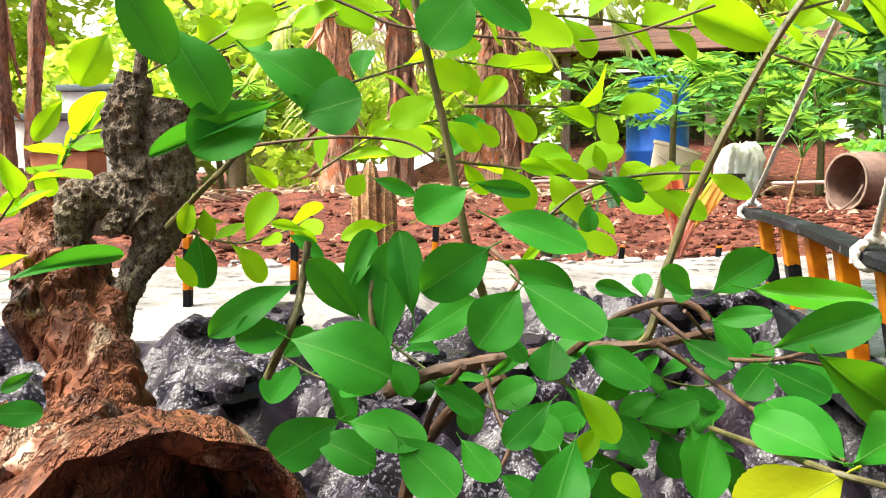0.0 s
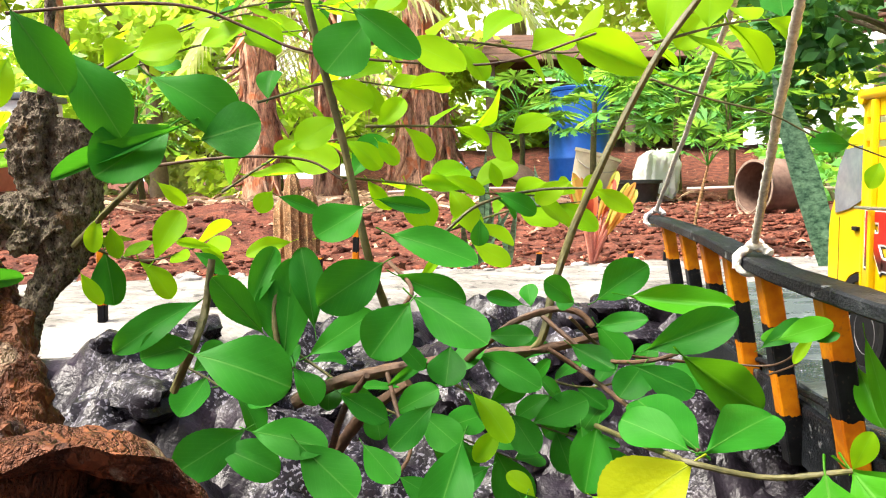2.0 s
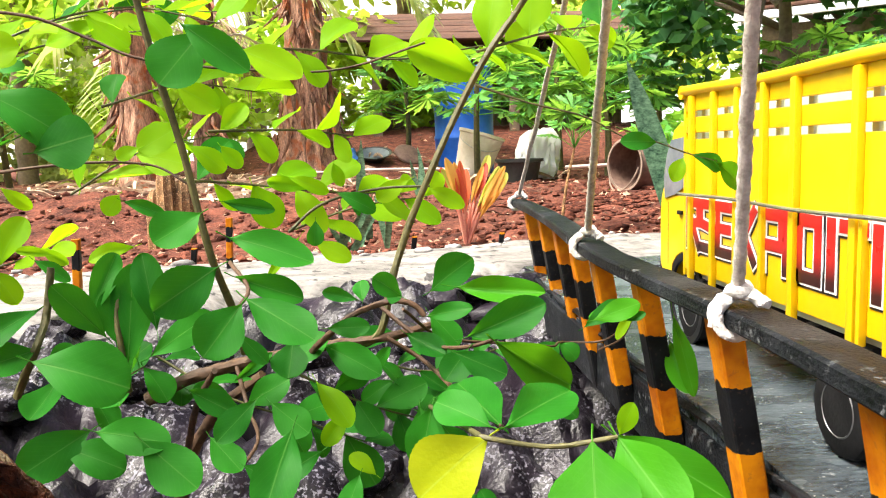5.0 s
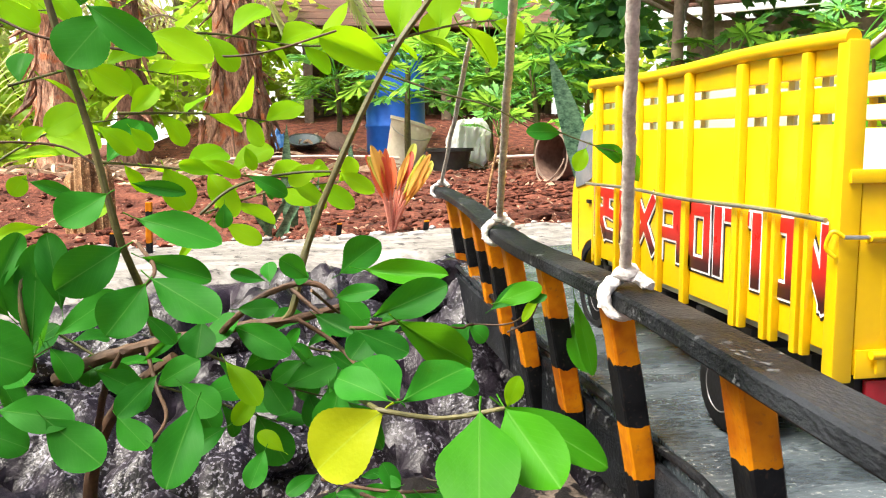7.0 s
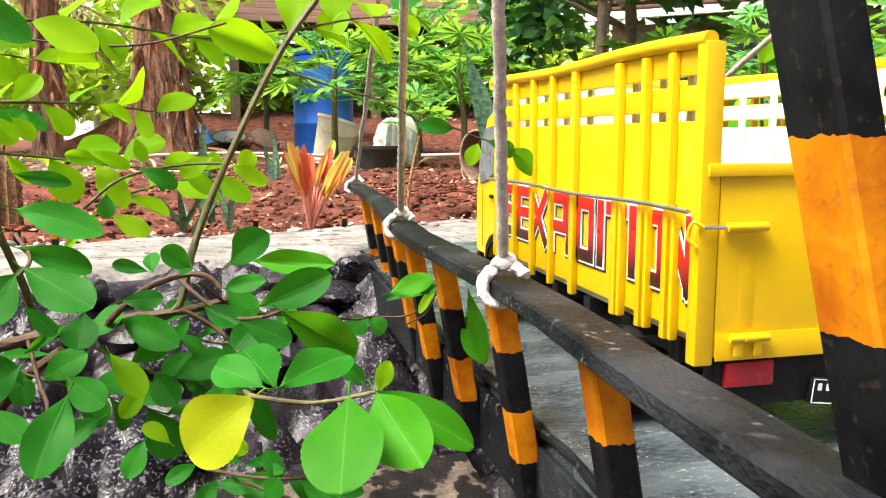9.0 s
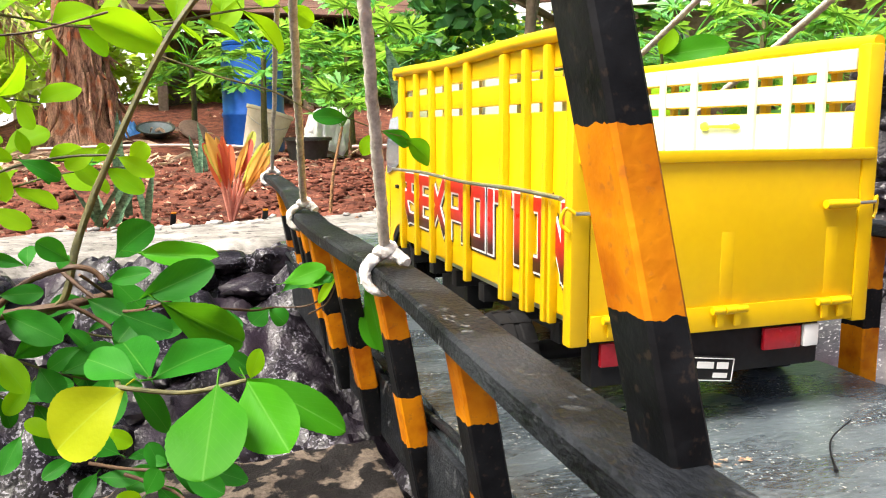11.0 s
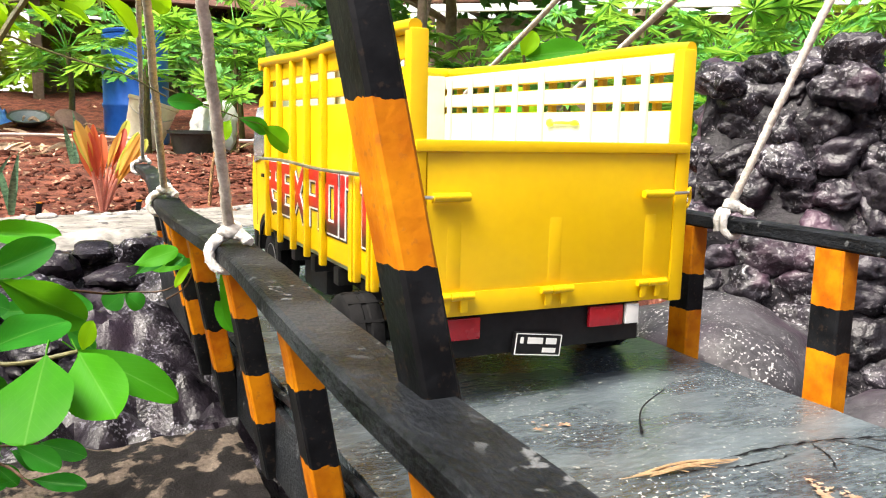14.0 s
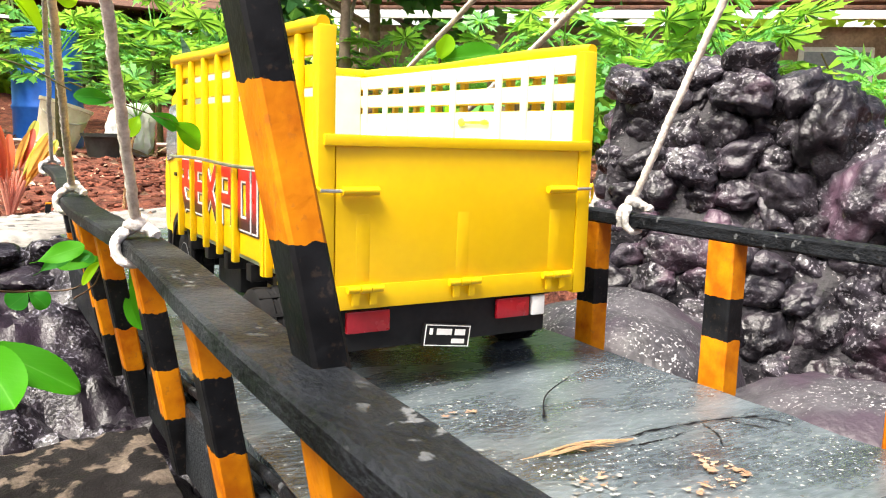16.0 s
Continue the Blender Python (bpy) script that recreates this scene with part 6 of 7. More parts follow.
def gully_bank():
    """The cemented stony bank as one lumpy sheet, down to the gully floor."""
    bm = bmesh.new()
    nx, ny = 270, 170
    grid = []
    for j in range(ny + 1):
        row = []
        for i in range(nx + 1):
            x = -1.7 + 2.0 * i / nx
            y = -0.75 + (road_edge(x) + 0.0 + 0.75) * j / ny
            row.append(bm.verts.new((x, y, bank_level(x, y))))
        grid.append(row)
    for a, b in zip(grid, grid[1:]):
        for k in range(nx):
            bm.faces.new((a[k], a[k + 1], b[k + 1], b[k]))
    return solid("stony_bank", bm, M_BANK, "glossy dark grey cemented stony bank below the road", "rock bank", kind="structure")


gully_bank()


def bank_rocks():
    """Loose rounded stones set in the bank."""
    rng = random.Random(9)
    for k in range(70):
        x = rng.uniform(-1.35, -0.07)
        u = rng.random()
        y = road_edge(x) - 0.03 - 0.50 * u
        s = rng.uniform(0.014, 0.036)
        ob = solid("bank_rock", lump(bmesh.new(), (x, y, bank_level(x, y) + s * 0.15), (s * rng.uniform(1, 1.5), s * rng.uniform(0.8, 1.2), s * rng.uniform(0.6, 0.9)), (0, 0, rng.uniform(0, 6)), level=3, rough=0.38, seed=k * 1.9, grit=0.06),
                   M_BANK, "rounded dark grey stone set in the bank", "rock", "bank rocks")


bank_rocks()


def plaster_patch():
    """Flaking tan plaster over the foot of the bank beside the bridge."""
    bm = bmesh.new()
    nx, ny = 90, 220
    grid = []
    for j in range(ny + 1):
        row = []
        for i in range(nx + 1):
            x, y = -0.30 + 0.255 * i / nx, -0.5 + 0.88 * j / ny
            edge = 0.02 * noise.noise(Vector((x * 14, y * 14, 6)))
            rim = min(smoothstep(0, 0.06, x + 0.30 + edge), smoothstep(0, 0.08, 0.38 - y + edge))
            z = -0.135 + 0.03 * smoothstep(-0.1, 0.35, y) + 0.008 * noise.noise(Vector((x * 24, y * 24, 3))) + 0.0025 * noise.noise(Vector((x * 75, y * 75, 3))) - 0.05 * (1 - rim)
            row.append(bm.verts.new((x, y, z - 0.006)))
        grid.append(row)
    for a, b in zip(grid, grid[1:]):
        for k in range(nx):
            bm.faces.new((a[k], a[k + 1], b[k + 1], b[k]))
    return solid("plaster_footing", bm, M_FLAKE, "flaking tan plaster footing beside the bridge", "footing", kind="structure")


plaster_patch()


# ---- garden behind ----
def up_at(x, y, dz=0.0):
    return Vector((x, y, height(x, y) + dz))


def palmate_mesh():
    """A papaya leaf on its stalk: seven deeply cut lobes, drooping at the ends. The stalk starts at the origin and runs along +y."""
    bm = bmesh.new()
    hub = Vector((0, 0.9, 0.32))
    ring = []
    lobes = 9
    for k in range(lobes):
        a0 = radians(-140 + 280 * k / (lobes - 1))
        r = 0.60 - 0.17 * abs(k - 4) / 4
        half = ((-0.22, 0.18), (-0.16, 0.42), (-0.27, 0.60), (-0.12, 0.58), (-0.20, 0.79), (-0.075, 0.76))
        for da, f in (*half, (0.0, 1.0), *((-p, q) for p, q in half[::-1])):
            a = a0 + da
            d = r * f
            ring.append(bm.verts.new(hub + Vector((math.sin(a) * d, math.cos(a) * d, -0.30 * d * d - 0.05 * d + (0.03 if f < 0.2 else 0) + 0.02 * math.sin(9 * a + 7 * f)))))
    c = bm.verts.new(hub)
    for a, b in zip(ring, ring[1:]):
        bm.faces.new((c, a, b))
    tube(bm, curve_points([(0, 0, 0), (0, 0.45, 0.22), hub - Vector((0, 0.0, 0.01))], 6), [0.016, 0.014, 0.012, 0.011, 0.010, 0.009], 5)
    me = bpy.data.meshes.new("leaf")
    bm.to_mesh(me)
    bm.free()
    me.polygons.foreach_set("use_smooth", [True] * len(me.polygons))
    me.materials.append(M_PAPAYA)
    return me


PALMATE = palmate_mesh()


def papaya(x, y, top, size, count, seed, label="young papaya tree with deeply cut green leaves"):
    rng = random.Random(seed)
    base = up_at(x, y, -0.02)
    t = thing("papaya_tree", label, "papaya tree", "papaya trees", at=base)
    tip = Vector((x + rng.uniform(-0.04, 0.04), y, top))
    bm = bmesh.new()
    tube(bm, curve_points([base, base.lerp(tip, 0.5) + Vector((rng.uniform(-0.02, 0.02), 0, 0)), tip], 10), [size * 0.075 - size * 0.003 * k for k in range(10)], 9, rough=0.1)
    part("trunk", bm, M_STEM, t)
    for k in range(count):
        a = k * 2.4 + rng.uniform(-0.3, 0.3)
        u = k / count
        s = size * rng.uniform(0.75, 1.15)
        ob = new("leaf", PALMATE)
        ob.parent = t
        at = base.lerp(tip, 0.62 + 0.38 * u) - base
        ob.matrix_basis = Matrix.Translation(at) @ Matrix.Rotation(a, 4, "Z") @ Matrix.Rotation(radians(rng.uniform(-25, 10) + 45 * u * u), 4, "X") @ Matrix.Rotation(rng.uniform(-0.4, 0.4), 4, "Y") @ Matrix.Diagonal((s, s, s, 1))
    return t


for k, (x, y, top, size, count) in enumerate((
        (0.31, 4.6, 0.62, 0.36, 15), (-0.06, 6.2, 0.70, 0.40, 15), (0.95, 5.4, 0.80, 0.42, 16), (1.08, 4.45, 0.58, 0.36, 14), (1.25, 6.5, 0.80, 0.42, 15), (1.7, 5.3, 0.72, 0.40, 15),
        (2.09, 1.95, 0.46, 0.30, 14), (2.50, 1.85, 0.52, 0.34, 15), (2.45, 1.12, 0.34, 0.20, 16), (2.1, 2.9, 0.55, 0.34, 15), (2.9, 3.4, 0.75, 0.40, 16), (0.55, 7.2, 0.85, 0.44, 14),
        (2.3, 4.4, 0.62, 0.38, 14), (3.3, 2.4, 0.60, 0.40, 15), (-2.9, 5.6, 0.7, 0.40, 13), (3.6, 1.2, 0.55, 0.36, 14))):
    papaya(x, y, top, size * 0.85, int(count * 1.5), 300 + k)


def leaf_cloud(bm, centre, radii, count, size, rng, slim=0.5, droop=0.3):
    """Many small bent leaves spread unevenly through a rounded space."""
    blobs = [(Vector((rng.gauss(0, 0.45), rng.gauss(0, 0.45), rng.gauss(0, 0.4))), rng.uniform(0.3, 0.6)) for _ in range(9)]
    for _ in range(count):
        b, s = rng.choice(blobs)
        p = b + Vector((rng.gauss(0, 1), rng.gauss(0, 1), rng.gauss(0, 1))).normalized() * s * rng.uniform(0.55, 1.0)
        p = Vector((p.x * radii[0], p.y * radii[1], p.z * radii[2])) + Vector(centre)
        d = Vector((rng.gauss(0, 1), rng.gauss(0, 1), rng.gauss(0, 0.5) - droop)).normalized()
        w = d.orthogonal().normalized()
        w.rotate(Matrix.Rotation(rng.uniform(0, 6.3), 3, d))
        ln = size * rng.uniform(0.6, 1.3)
        wd = ln * slim * 0.5
        bend = d.cross(w) * ln * 0.12
        a, m1, m2, e = p, p + d * ln * 0.45 + w * wd - bend, p + d * ln * 0.45 - w * wd - bend, p + d * ln
        va, v1, v2, ve = (bm.verts.new(q) for q in (a, m1, m2, e))
        bm.faces.new((va, v1, v2))
        bm.faces.new((v1, ve, v2))


def tree(x, y, trunk_r, crown_z, crown_r, count, size, mat, seed, label, bark=None, lean=0.0, name="tree"):
    rng = random.Random(seed)
    base = up_at(x, y, -0.03)
    t = thing(name, label, "tree", "garden trees", at=base)
    top = Vector((x + lean, y, crown_z + 0.2 * crown_r))
    bm = bmesh.new()
    tube(bm, curve_points([base, base.lerp(top, 0.5) + Vector((rng.uniform(-0.08, 0.08), rng.uniform(-0.05, 0.05), 0)), top], 16), list(np.linspace(trunk_r, trunk_r * 0.5, 16)), 12, rough=0.2)
    part("trunk", bm, bark or M_TIMBER, t)
    for k in range(6):
        a = rng.uniform(0, 6.3)
        s = base.lerp(top, rng.uniform(0.55, 0.95))
        e = s + Vector((math.cos(a), math.sin(a), rng.uniform(0.2, 0.9))) * crown_r * 0.75
        part("limb", tube(bmesh.new(), curve_points([s, s.lerp(e, 0.5) + Vector((0, 0, 0.05)), e], 8), list(np.linspace(trunk_r * 0.42, trunk_r * 0.12, 8)), 7, rough=0.15), bark or M_TIMBER, t)
    bm = bmesh.new()
    leaf_cloud(bm, (top.x, top.y, crown_z + crown_r * 0.2), (crown_r, crown_r, crown_r * 0.85), count, size, rng)
    part("crown", bm, mat, t, smooth=False)
    return t


# a dark broad-leaved tree close behind the bridge, then the far row
tree(2.0, 4.5, 0.05, 1.15, 0.80, 2400, 0.15, M_BROAD, 41, "dark green broad-leaved tree behind the bridge")
tree(2.5, 5.2, 0.06, 1.5, 1.2, 2600, 0.17, M_BROAD, 42, "dark green broad-leaved tree in the garden")
for k, (x, y, r, z, cr, n, s, mat) in enumerate((
        (-6.5, 9, 0.14, 3.0, 2.4, 2600, 0.26, M_CANOPY), (-4.2, 11, 0.14, 3.6, 2.6, 2600, 0.28, M_CANOPY), (-2.2, 12.5, 0.16, 4.2, 2.6, 2600, 0.28, M_CANOPY), (0.2, 13.5, 0.16, 4.0, 2.6, 2600, 0.28, M_CANOPY),
        (2.8, 13, 0.16, 3.4, 2.6, 2600, 0.28, M_CANOPY), (5.2, 11.5, 0.16, 3.2, 2.5, 2600, 0.28, M_CANOPY), (7.4, 9.0, 0.16, 2.8, 2.4, 2600, 0.27, M_CANOPY), (8.6, 6.0, 0.16, 2.6, 2.3, 2600, 0.26, M_CANOPY),
        (9.2, 2.6, 0.16, 2.6, 2.3, 2600, 0.26, M_CANOPY), (-7.6, 5.6, 0.14, 2.6, 2.2, 2400, 0.24, M_CANOPY), (4.4, 7.5, 0.10, 1.8, 1.5, 2200, 0.19, M_BROAD), (-3.6, 7.6, 0.10, 1.5, 1.3, 2200, 0.18, M_CANOPY))):
    tree(x, y, r, z, cr, n, s, mat, 60 + k, "leafy garden tree in the sunlit far row" if mat is M_CANOPY else "dark leafy tree near the hut")


def bush(x, y, r, tall, count, size, mat, seed, label):
    rng = random.Random(seed)
    base = up_at(x, y, -0.02)
    t = thing("bush", label, "bush", "garden bushes", at=base)
    for k in range(5):
        a = rng.uniform(0, 6.3)
        e = base + Vector((math.cos(a) * r * 0.6, math.sin(a) * r * 0.6, tall * rng.uniform(0.6, 1.0)))
        part("stem", tube(bmesh.new(), curve_points([base, base.lerp(e, 0.5) + Vector((0, 0, 0.04)), e], 6), list(np.linspace(0.014, 0.005, 6)), 6), M_STEM, t)
    bm = bmesh.new()
    leaf_cloud(bm, base + Vector((0, 0, tall * 0.62)), (r, r, tall * 0.55), count, size, rng, slim=0.42)
    part("crown", bm, mat, t, smooth=False)


for k, (x, y, r, z, n, s, mat) in enumerate((
        (-1.3, 9.9, 0.9, 0.8, 1300, 0.16, M_PALE), (-2.3, 6.6, 0.7, 0.9, 1200, 0.15, M_CANOPY), (-3.7, 5.2, 0.8, 0.8, 1200, 0.15, M_CANOPY), (0.4, 10.4, 1.0, 0.7, 1300, 0.18, M_CANOPY), (1.9, 9.6, 0.9, 0.7, 1300, 0.17, M_PAPAYA),
        (3.2, 6.0, 0.9, 0.8, 1300, 0.17, M_PAPAYA), (4.2, 4.4, 0.9, 0.8, 1300, 0.17, M_PAPAYA), (4.8, 2.6, 0.9, 0.9, 1300, 0.17, M_PAPAYA), (4.6, 0.6, 0.9, 0.9, 1200, 0.17, M_PAPAYA), (-4.6, 7.0, 1.0, 1.0, 1300, 0.18, M_CANOPY),
        (3.0, 9.6, 1.2, 1.2, 1300, 0.22, M_CANOPY), (5.6, 6.8, 1.1, 1.1, 1300, 0.2, M_CANOPY), (-1.2, 9.4, 1.1, 1.2, 1300, 0.2, M_CANOPY), (-5.6, 3.6, 0.9, 0.9, 1200, 0.16, M_CANOPY), (-2.6, 8.6, 1.0, 1.1, 1500, 0.18, M_CANOPY), (-3.9, 9.2, 1.1, 1.3, 1500, 0.19, M_PALE), (-5.2, 9.6, 1.1, 1.3, 1400, 0.19, M_CANOPY), (1.45, 3.9, 0.35, 0.32, 500, 0.09, M_PAPAYA), (2.0, 3.4, 0.3, 0.3, 450, 0.09, M_CANOPY), (-6.3, 8.2, 1.1, 2.0, 1900, 0.19, M_CANOPY))):
    bush(x, y, r, z, n, s, mat, 500 + k, "sunlit green bush among the garden plants" if mat is not M_PALE else "pale drying fronds round the palm trunks")


def palm_trunk(x, y, r0, r1, tall, seed, label, lean=0.0, strips=64):
    """A fibrous trunk with torn bark strips standing off it."""
    rng = random.Random(seed)
    base = up_at(x, y, -0.03)
    t = thing("palm_tree", label, "palm tree", "palm trees", at=base)
    bm = bmesh.new()
    n = 110
    pts = [base + Vector((lean * k / n + 0.02 * noise.noise(Vector((k * 0.07, seed, 0))), 0, tall * k / n)) for k in range(n + 1)]
    rad = [r1 + (r0 - r1) * (1 - k / n) ** 9 + 0.012 * noise.noise(Vector((k * 0.25, seed, 3))) for k in range(n + 1)]
    tube(bm, pts, rad, 26)
    for v in bm.verts:
        a = math.atan2(v.co.y - y, v.co.x - x)
        k = 0.16 * noise.noise(Vector((math.cos(a) * 6, math.sin(a) * 6, v.co.z * 3.0 + seed))) + 0.16 * noise.noise(Vector((math.cos(a) * 3, math.sin(a) * 3, v.co.z * 7 + seed)))
        v.co.x += (v.co.x - x) * k
        v.co.y += (v.co.y - y) * k
    part("trunk", bm, M_TRUNK, t)
    for k in range(strips):
        a = rng.uniform(0, 6.3)
        z0 = rng.uniform(0.0, tall * 0.5)
        u = z0 / tall
        r = r1 + (r0 - r1) * (1 - u) ** 9
        d = Vector((math.cos(a), math.sin(a), 0))
        s = base + d * r * 0.98 + Vector((lean * u, 0, z0))
        ln = rng.uniform(0.08, 0.4)
        bm = bmesh.new()
        tube(bm, curve_points([s + Vector((0, 0, ln)), s + d * 0.012 + Vector((0, 0, ln * 0.5)), s + d * rng.uniform(0.02, 0.11) + Vector((rng.uniform(-0.06, 0.06), 0, -0.01))], 7), [rng.uniform(0.008, 0.024) * w for w in (0.7, 1.0, 1.1, 1.0, 0.8, 0.6, 0.3)], 5, rough=0.5)
        part("bark_strip", bm, M_TRUNK, t)
    return t


palm_trunk(-0.80, 5.6, 0.27, 0.108, 4.5, 7, "stout shaggy palm trunk with torn reddish bark", strips=150)
palm_trunk(-1.40, 5.1, 0.095, 0.075, 4.5, 8, "slim shaggy palm trunk with torn brown bark")
palm_trunk(-1.81, 5.0, 0.12, 0.095, 4.5, 9, "leaning brown palm trunk with torn bark", lean=-0.1)
palm_trunk(-2.02, 5.4, 0.06, 0.05, 4.0, 10, "thin dark trunk beside the palms", lean=0.1, strips=14)
palm_trunk(-3.17, 3.56, 0.046, 0.040, 4.0, 11, "thin grey-brown trunk by the white boxes", lean=-0.1, strips=8)
palm_trunk(-3.12, 3.62, 0.044, 0.036, 4.0, 12, "thin grey-brown trunk by the white boxes", lean=0.45, strips=6)
palm_trunk(-3.9, 6.5, 0.08, 0.06, 4.5, 13, "brown trunk among the far bushes", lean=-0.2, strips=16)


def dry_fronds(x, y, z, count, seed):
    """Hanging dry palm fronds: a bent rib with slim leaflets."""
    rng = random.Random(seed)
    for k in range(count):
        a = rng.uniform(0, 6.3)
        base = Vector((x, y, z + rng.uniform(0, 0.5)))
        f = thing("palm_frond", "dry drooping palm frond with slim leaflets", "frond", "palm fronds", at=base)
        d = Vector((math.cos(a), math.sin(a), 0))
        rib = curve_points([base, base + d * 0.35 + Vector((0, 0, 0.12)), base + d * 0.75 - Vector((0, 0, 0.1)), base + d * 0.95 - Vector((0, 0, 0.4))], 24)
        bm = bmesh.new()
        tube(bm, rib, list(np.linspace(0.010, 0.003, 24)), 5)
        part("rib", bm, M_PIPE, f)
        bm = bmesh.new()
        side = d.cross(Vector((0, 0, 1)))
        for i in range(3, 24):
            for sgn in (-1, 1):
                p = rib[i]
                e = p + side * sgn * 0.20 + d * 0.10 - Vector((0, 0, 0.16 + rng.uniform(0, 0.08)))
                w = d * 0.010
                m = p.lerp(e, 0.5) + Vector((0, 0, 0.03))
                vs = [bm.verts.new(q) for q in (p - w, p + w, m + w, m - w, e)]
                bm.faces.new(vs[:4])
                bm.faces.new((vs[3], vs[2], vs[4]))
        part("blade", bm, M_DRY if seed > 6 else M_PALE, f, smooth=False)


dry_fronds(-1.4, 5.1, 0.85, 7, 5)
dry_fronds(-0.8, 5.7, 1.3, 5, 6)
dry_fronds(-2.0, 5.4, 1.0, 6, 7)


def bark_debris():
    """Torn bark strips and frond ribs lying round the feet of the palms."""
    rng = random.Random(77)
    bm = bmesh.new()
    for k in range(420):
        x, y = rng.gauss(-1.3, 0.75), rng.uniform(3.6, 6.6)
        a = up_at(x, y, 0.012)
        d = rng.uniform(0, 6.3)
        ln = rng.uniform(0.06, 0.34)
        e = up_at(x + math.cos(d) * ln, y + math.sin(d) * ln * 0.6, rng.uniform(0.01, 0.07))
        w = rng.uniform(0.004, 0.013)
        tube(bm, curve_points([a, a.lerp(e, 0.5) + Vector((0, 0, rng.uniform(0.0, 0.03))), e], 5), [w * q for q in (0.5, 1.0, 1.1, 0.9, 0.4)], 4, cap=False)
    solid("bark_debris", bm, M_DRY, "torn pale bark strips strewn round the palms", "debris", kind="stuff", smooth=False)


bark_debris()


def drum():
    d = thing("water_drum", "large blue plastic drum standing on the soil", "drum", at=(0.38, 6.05, 0.0))
    m = Matrix.Translation((0.38, 6.05, height(0.38, 6.05) - 0.01))
    bm = lathe(bmesh.new(), [(0.20, 0.0), (0.225, 0.02), (0.23, 0.08), (0.23, 0.27), (0.238, 0.285), (0.238, 0.30), (0.23, 0.315), (0.23, 0.52), (0.238, 0.535), (0.238, 0.55), (0.23, 0.565), (0.23, 0.74), (0.225, 0.79), (0.195, 0.805)], 40, m)
    part("body", bm, M_DRUM, d)
    part("rim", lathe(bmesh.new(), [(0.185, 0.806), (0.215, 0.806), (0.218, 0.825), (0.205, 0.835), (0.19, 0.825)], 40, m, ring=True), M_DRUM, d, "moulded blue rim")
    return d


drum()


def pail():
    x, y = 0.30, 5.0
    p = thing("bucket", "tilted dirty cream plastic bucket", "bucket", at=(x, y, 0))
    m = Matrix.Translation((x, y, height(x, y) + 0.0)) @ Matrix.Rotation(radians(17), 4, "Y")
    part("body", lathe(bmesh.new(), [(0.105, 0.0), (0.145, 0.29), (0.155, 0.295), (0.155, 0.315), (0.14, 0.315), (0.10, 0.02)], 36, m), M_PAIL, p)
    bm = bmesh.new()
    tube(bm, [m @ Vector((0.137 * math.cos(a), -0.137 * math.sin(a), 0.27 - 0.07 * math.sin(a))) for a in np.linspace(0, math.pi, 20)], 0.004, 6)
    part("handle", bm, M_STEEL, p, "thin wire handle")


pail()


def crumpled_sack():
    """A full woven sack, boxy and slumped, its skin drawn into upright folds."""
    bm = bmesh.new()
    bmesh.ops.create_icosphere(bm, subdivisions=5, radius=1.0)
    foot = height(0.70, 4.75)
    for v in bm.verts:
        p = v.co.copy()
        boxy = (abs(p.x) ** 3.2 + abs(p.y) ** 3.2 + abs(p.z) ** 3.2) ** (-1 / 3.2)
        a = math.atan2(p.y, p.x)
        fold = abs(noise.noise(Vector((math.cos(a) * 3.2, math.sin(a) * 3.2, p.z * 0.8 + 4)))) + 0.5 * abs(noise.noise(p * 4.5))
        sag = 1 + 0.16 * noise.noise(p * 1.1 + Vector((3, 7, 1)))
        k = boxy * sag * (0.90 + 0.24 * fold)
        wide = 1.06 - 0.08 * p.z
        v.co = Vector((0.70 + p.x * 0.132 * k * wide, 4.75 + p.y * 0.11 * k * wide, foot + 0.150 + p.z * 0.165 * k + 0.04 * p.x))
    solid("white_sack", bm, M_SACK, "crumpled white woven sack on the soil", "sack")


crumpled_sack()


def tub():
    x, y = 0.54, 4.45
    t = thing("planting_tub", "dark grey plastic tub on the soil", "tub", at=(x, y, 0))
    m = Matrix.Translation((x, y, height(x, y) - 0.01))
    part("body", lathe(bmesh.new(), [(0.105, 0.0), (0.13, 0.12), (0.145, 0.122), (0.145, 0.14), (0.125, 0.14), (0.10, 0.02)], 32, m), M_TUB, t)


tub()


def rusty_pot():
    """A round-bellied pot lying on its side."""
    x, y = 0.735, 2.84
    p = thing("pot", "brown pot lying tipped over on the soil", "pot", at=(x, y, 0))
    m = Matrix.Translation((x + 0.03, y, height(x, y) + 0.100)) @ Vector((-0.90, -0.40, 0.02)).to_track_quat("Z", "Y").to_matrix().to_4x4() @ Matrix.Scale(0.88, 4)
    part("body", lathe(bmesh.new(), [(0.05, -0.13), (0.10, -0.12), (0.122, -0.06), (0.125, 0.02), (0.115, 0.09), (0.112, 0.10), (0.105, 0.10), (0.112, 0.02), (0.108, -0.06), (0.05, -0.11)], 40, m), M_CLAY, p)
    part("rim", lathe(bmesh.new(), [(0.108, 0.098), (0.116, 0.098), (0.118, 0.106), (0.108, 0.106)], 40, m, ring=True), M_TIMBER, p, "worn grey-brown rim")
    bm = bmesh.new()
    tube(bm, [m @ Vector((0.118 * math.cos(a), 0.118 * math.sin(a), 0.10 + 0.05 * math.sin(a * 1.0 - 3.6))) for a in np.linspace(3.6, 6.2, 16)], 0.0035, 6)
    part("handle", bm, M_TIMBER, p, "thin wire handle")


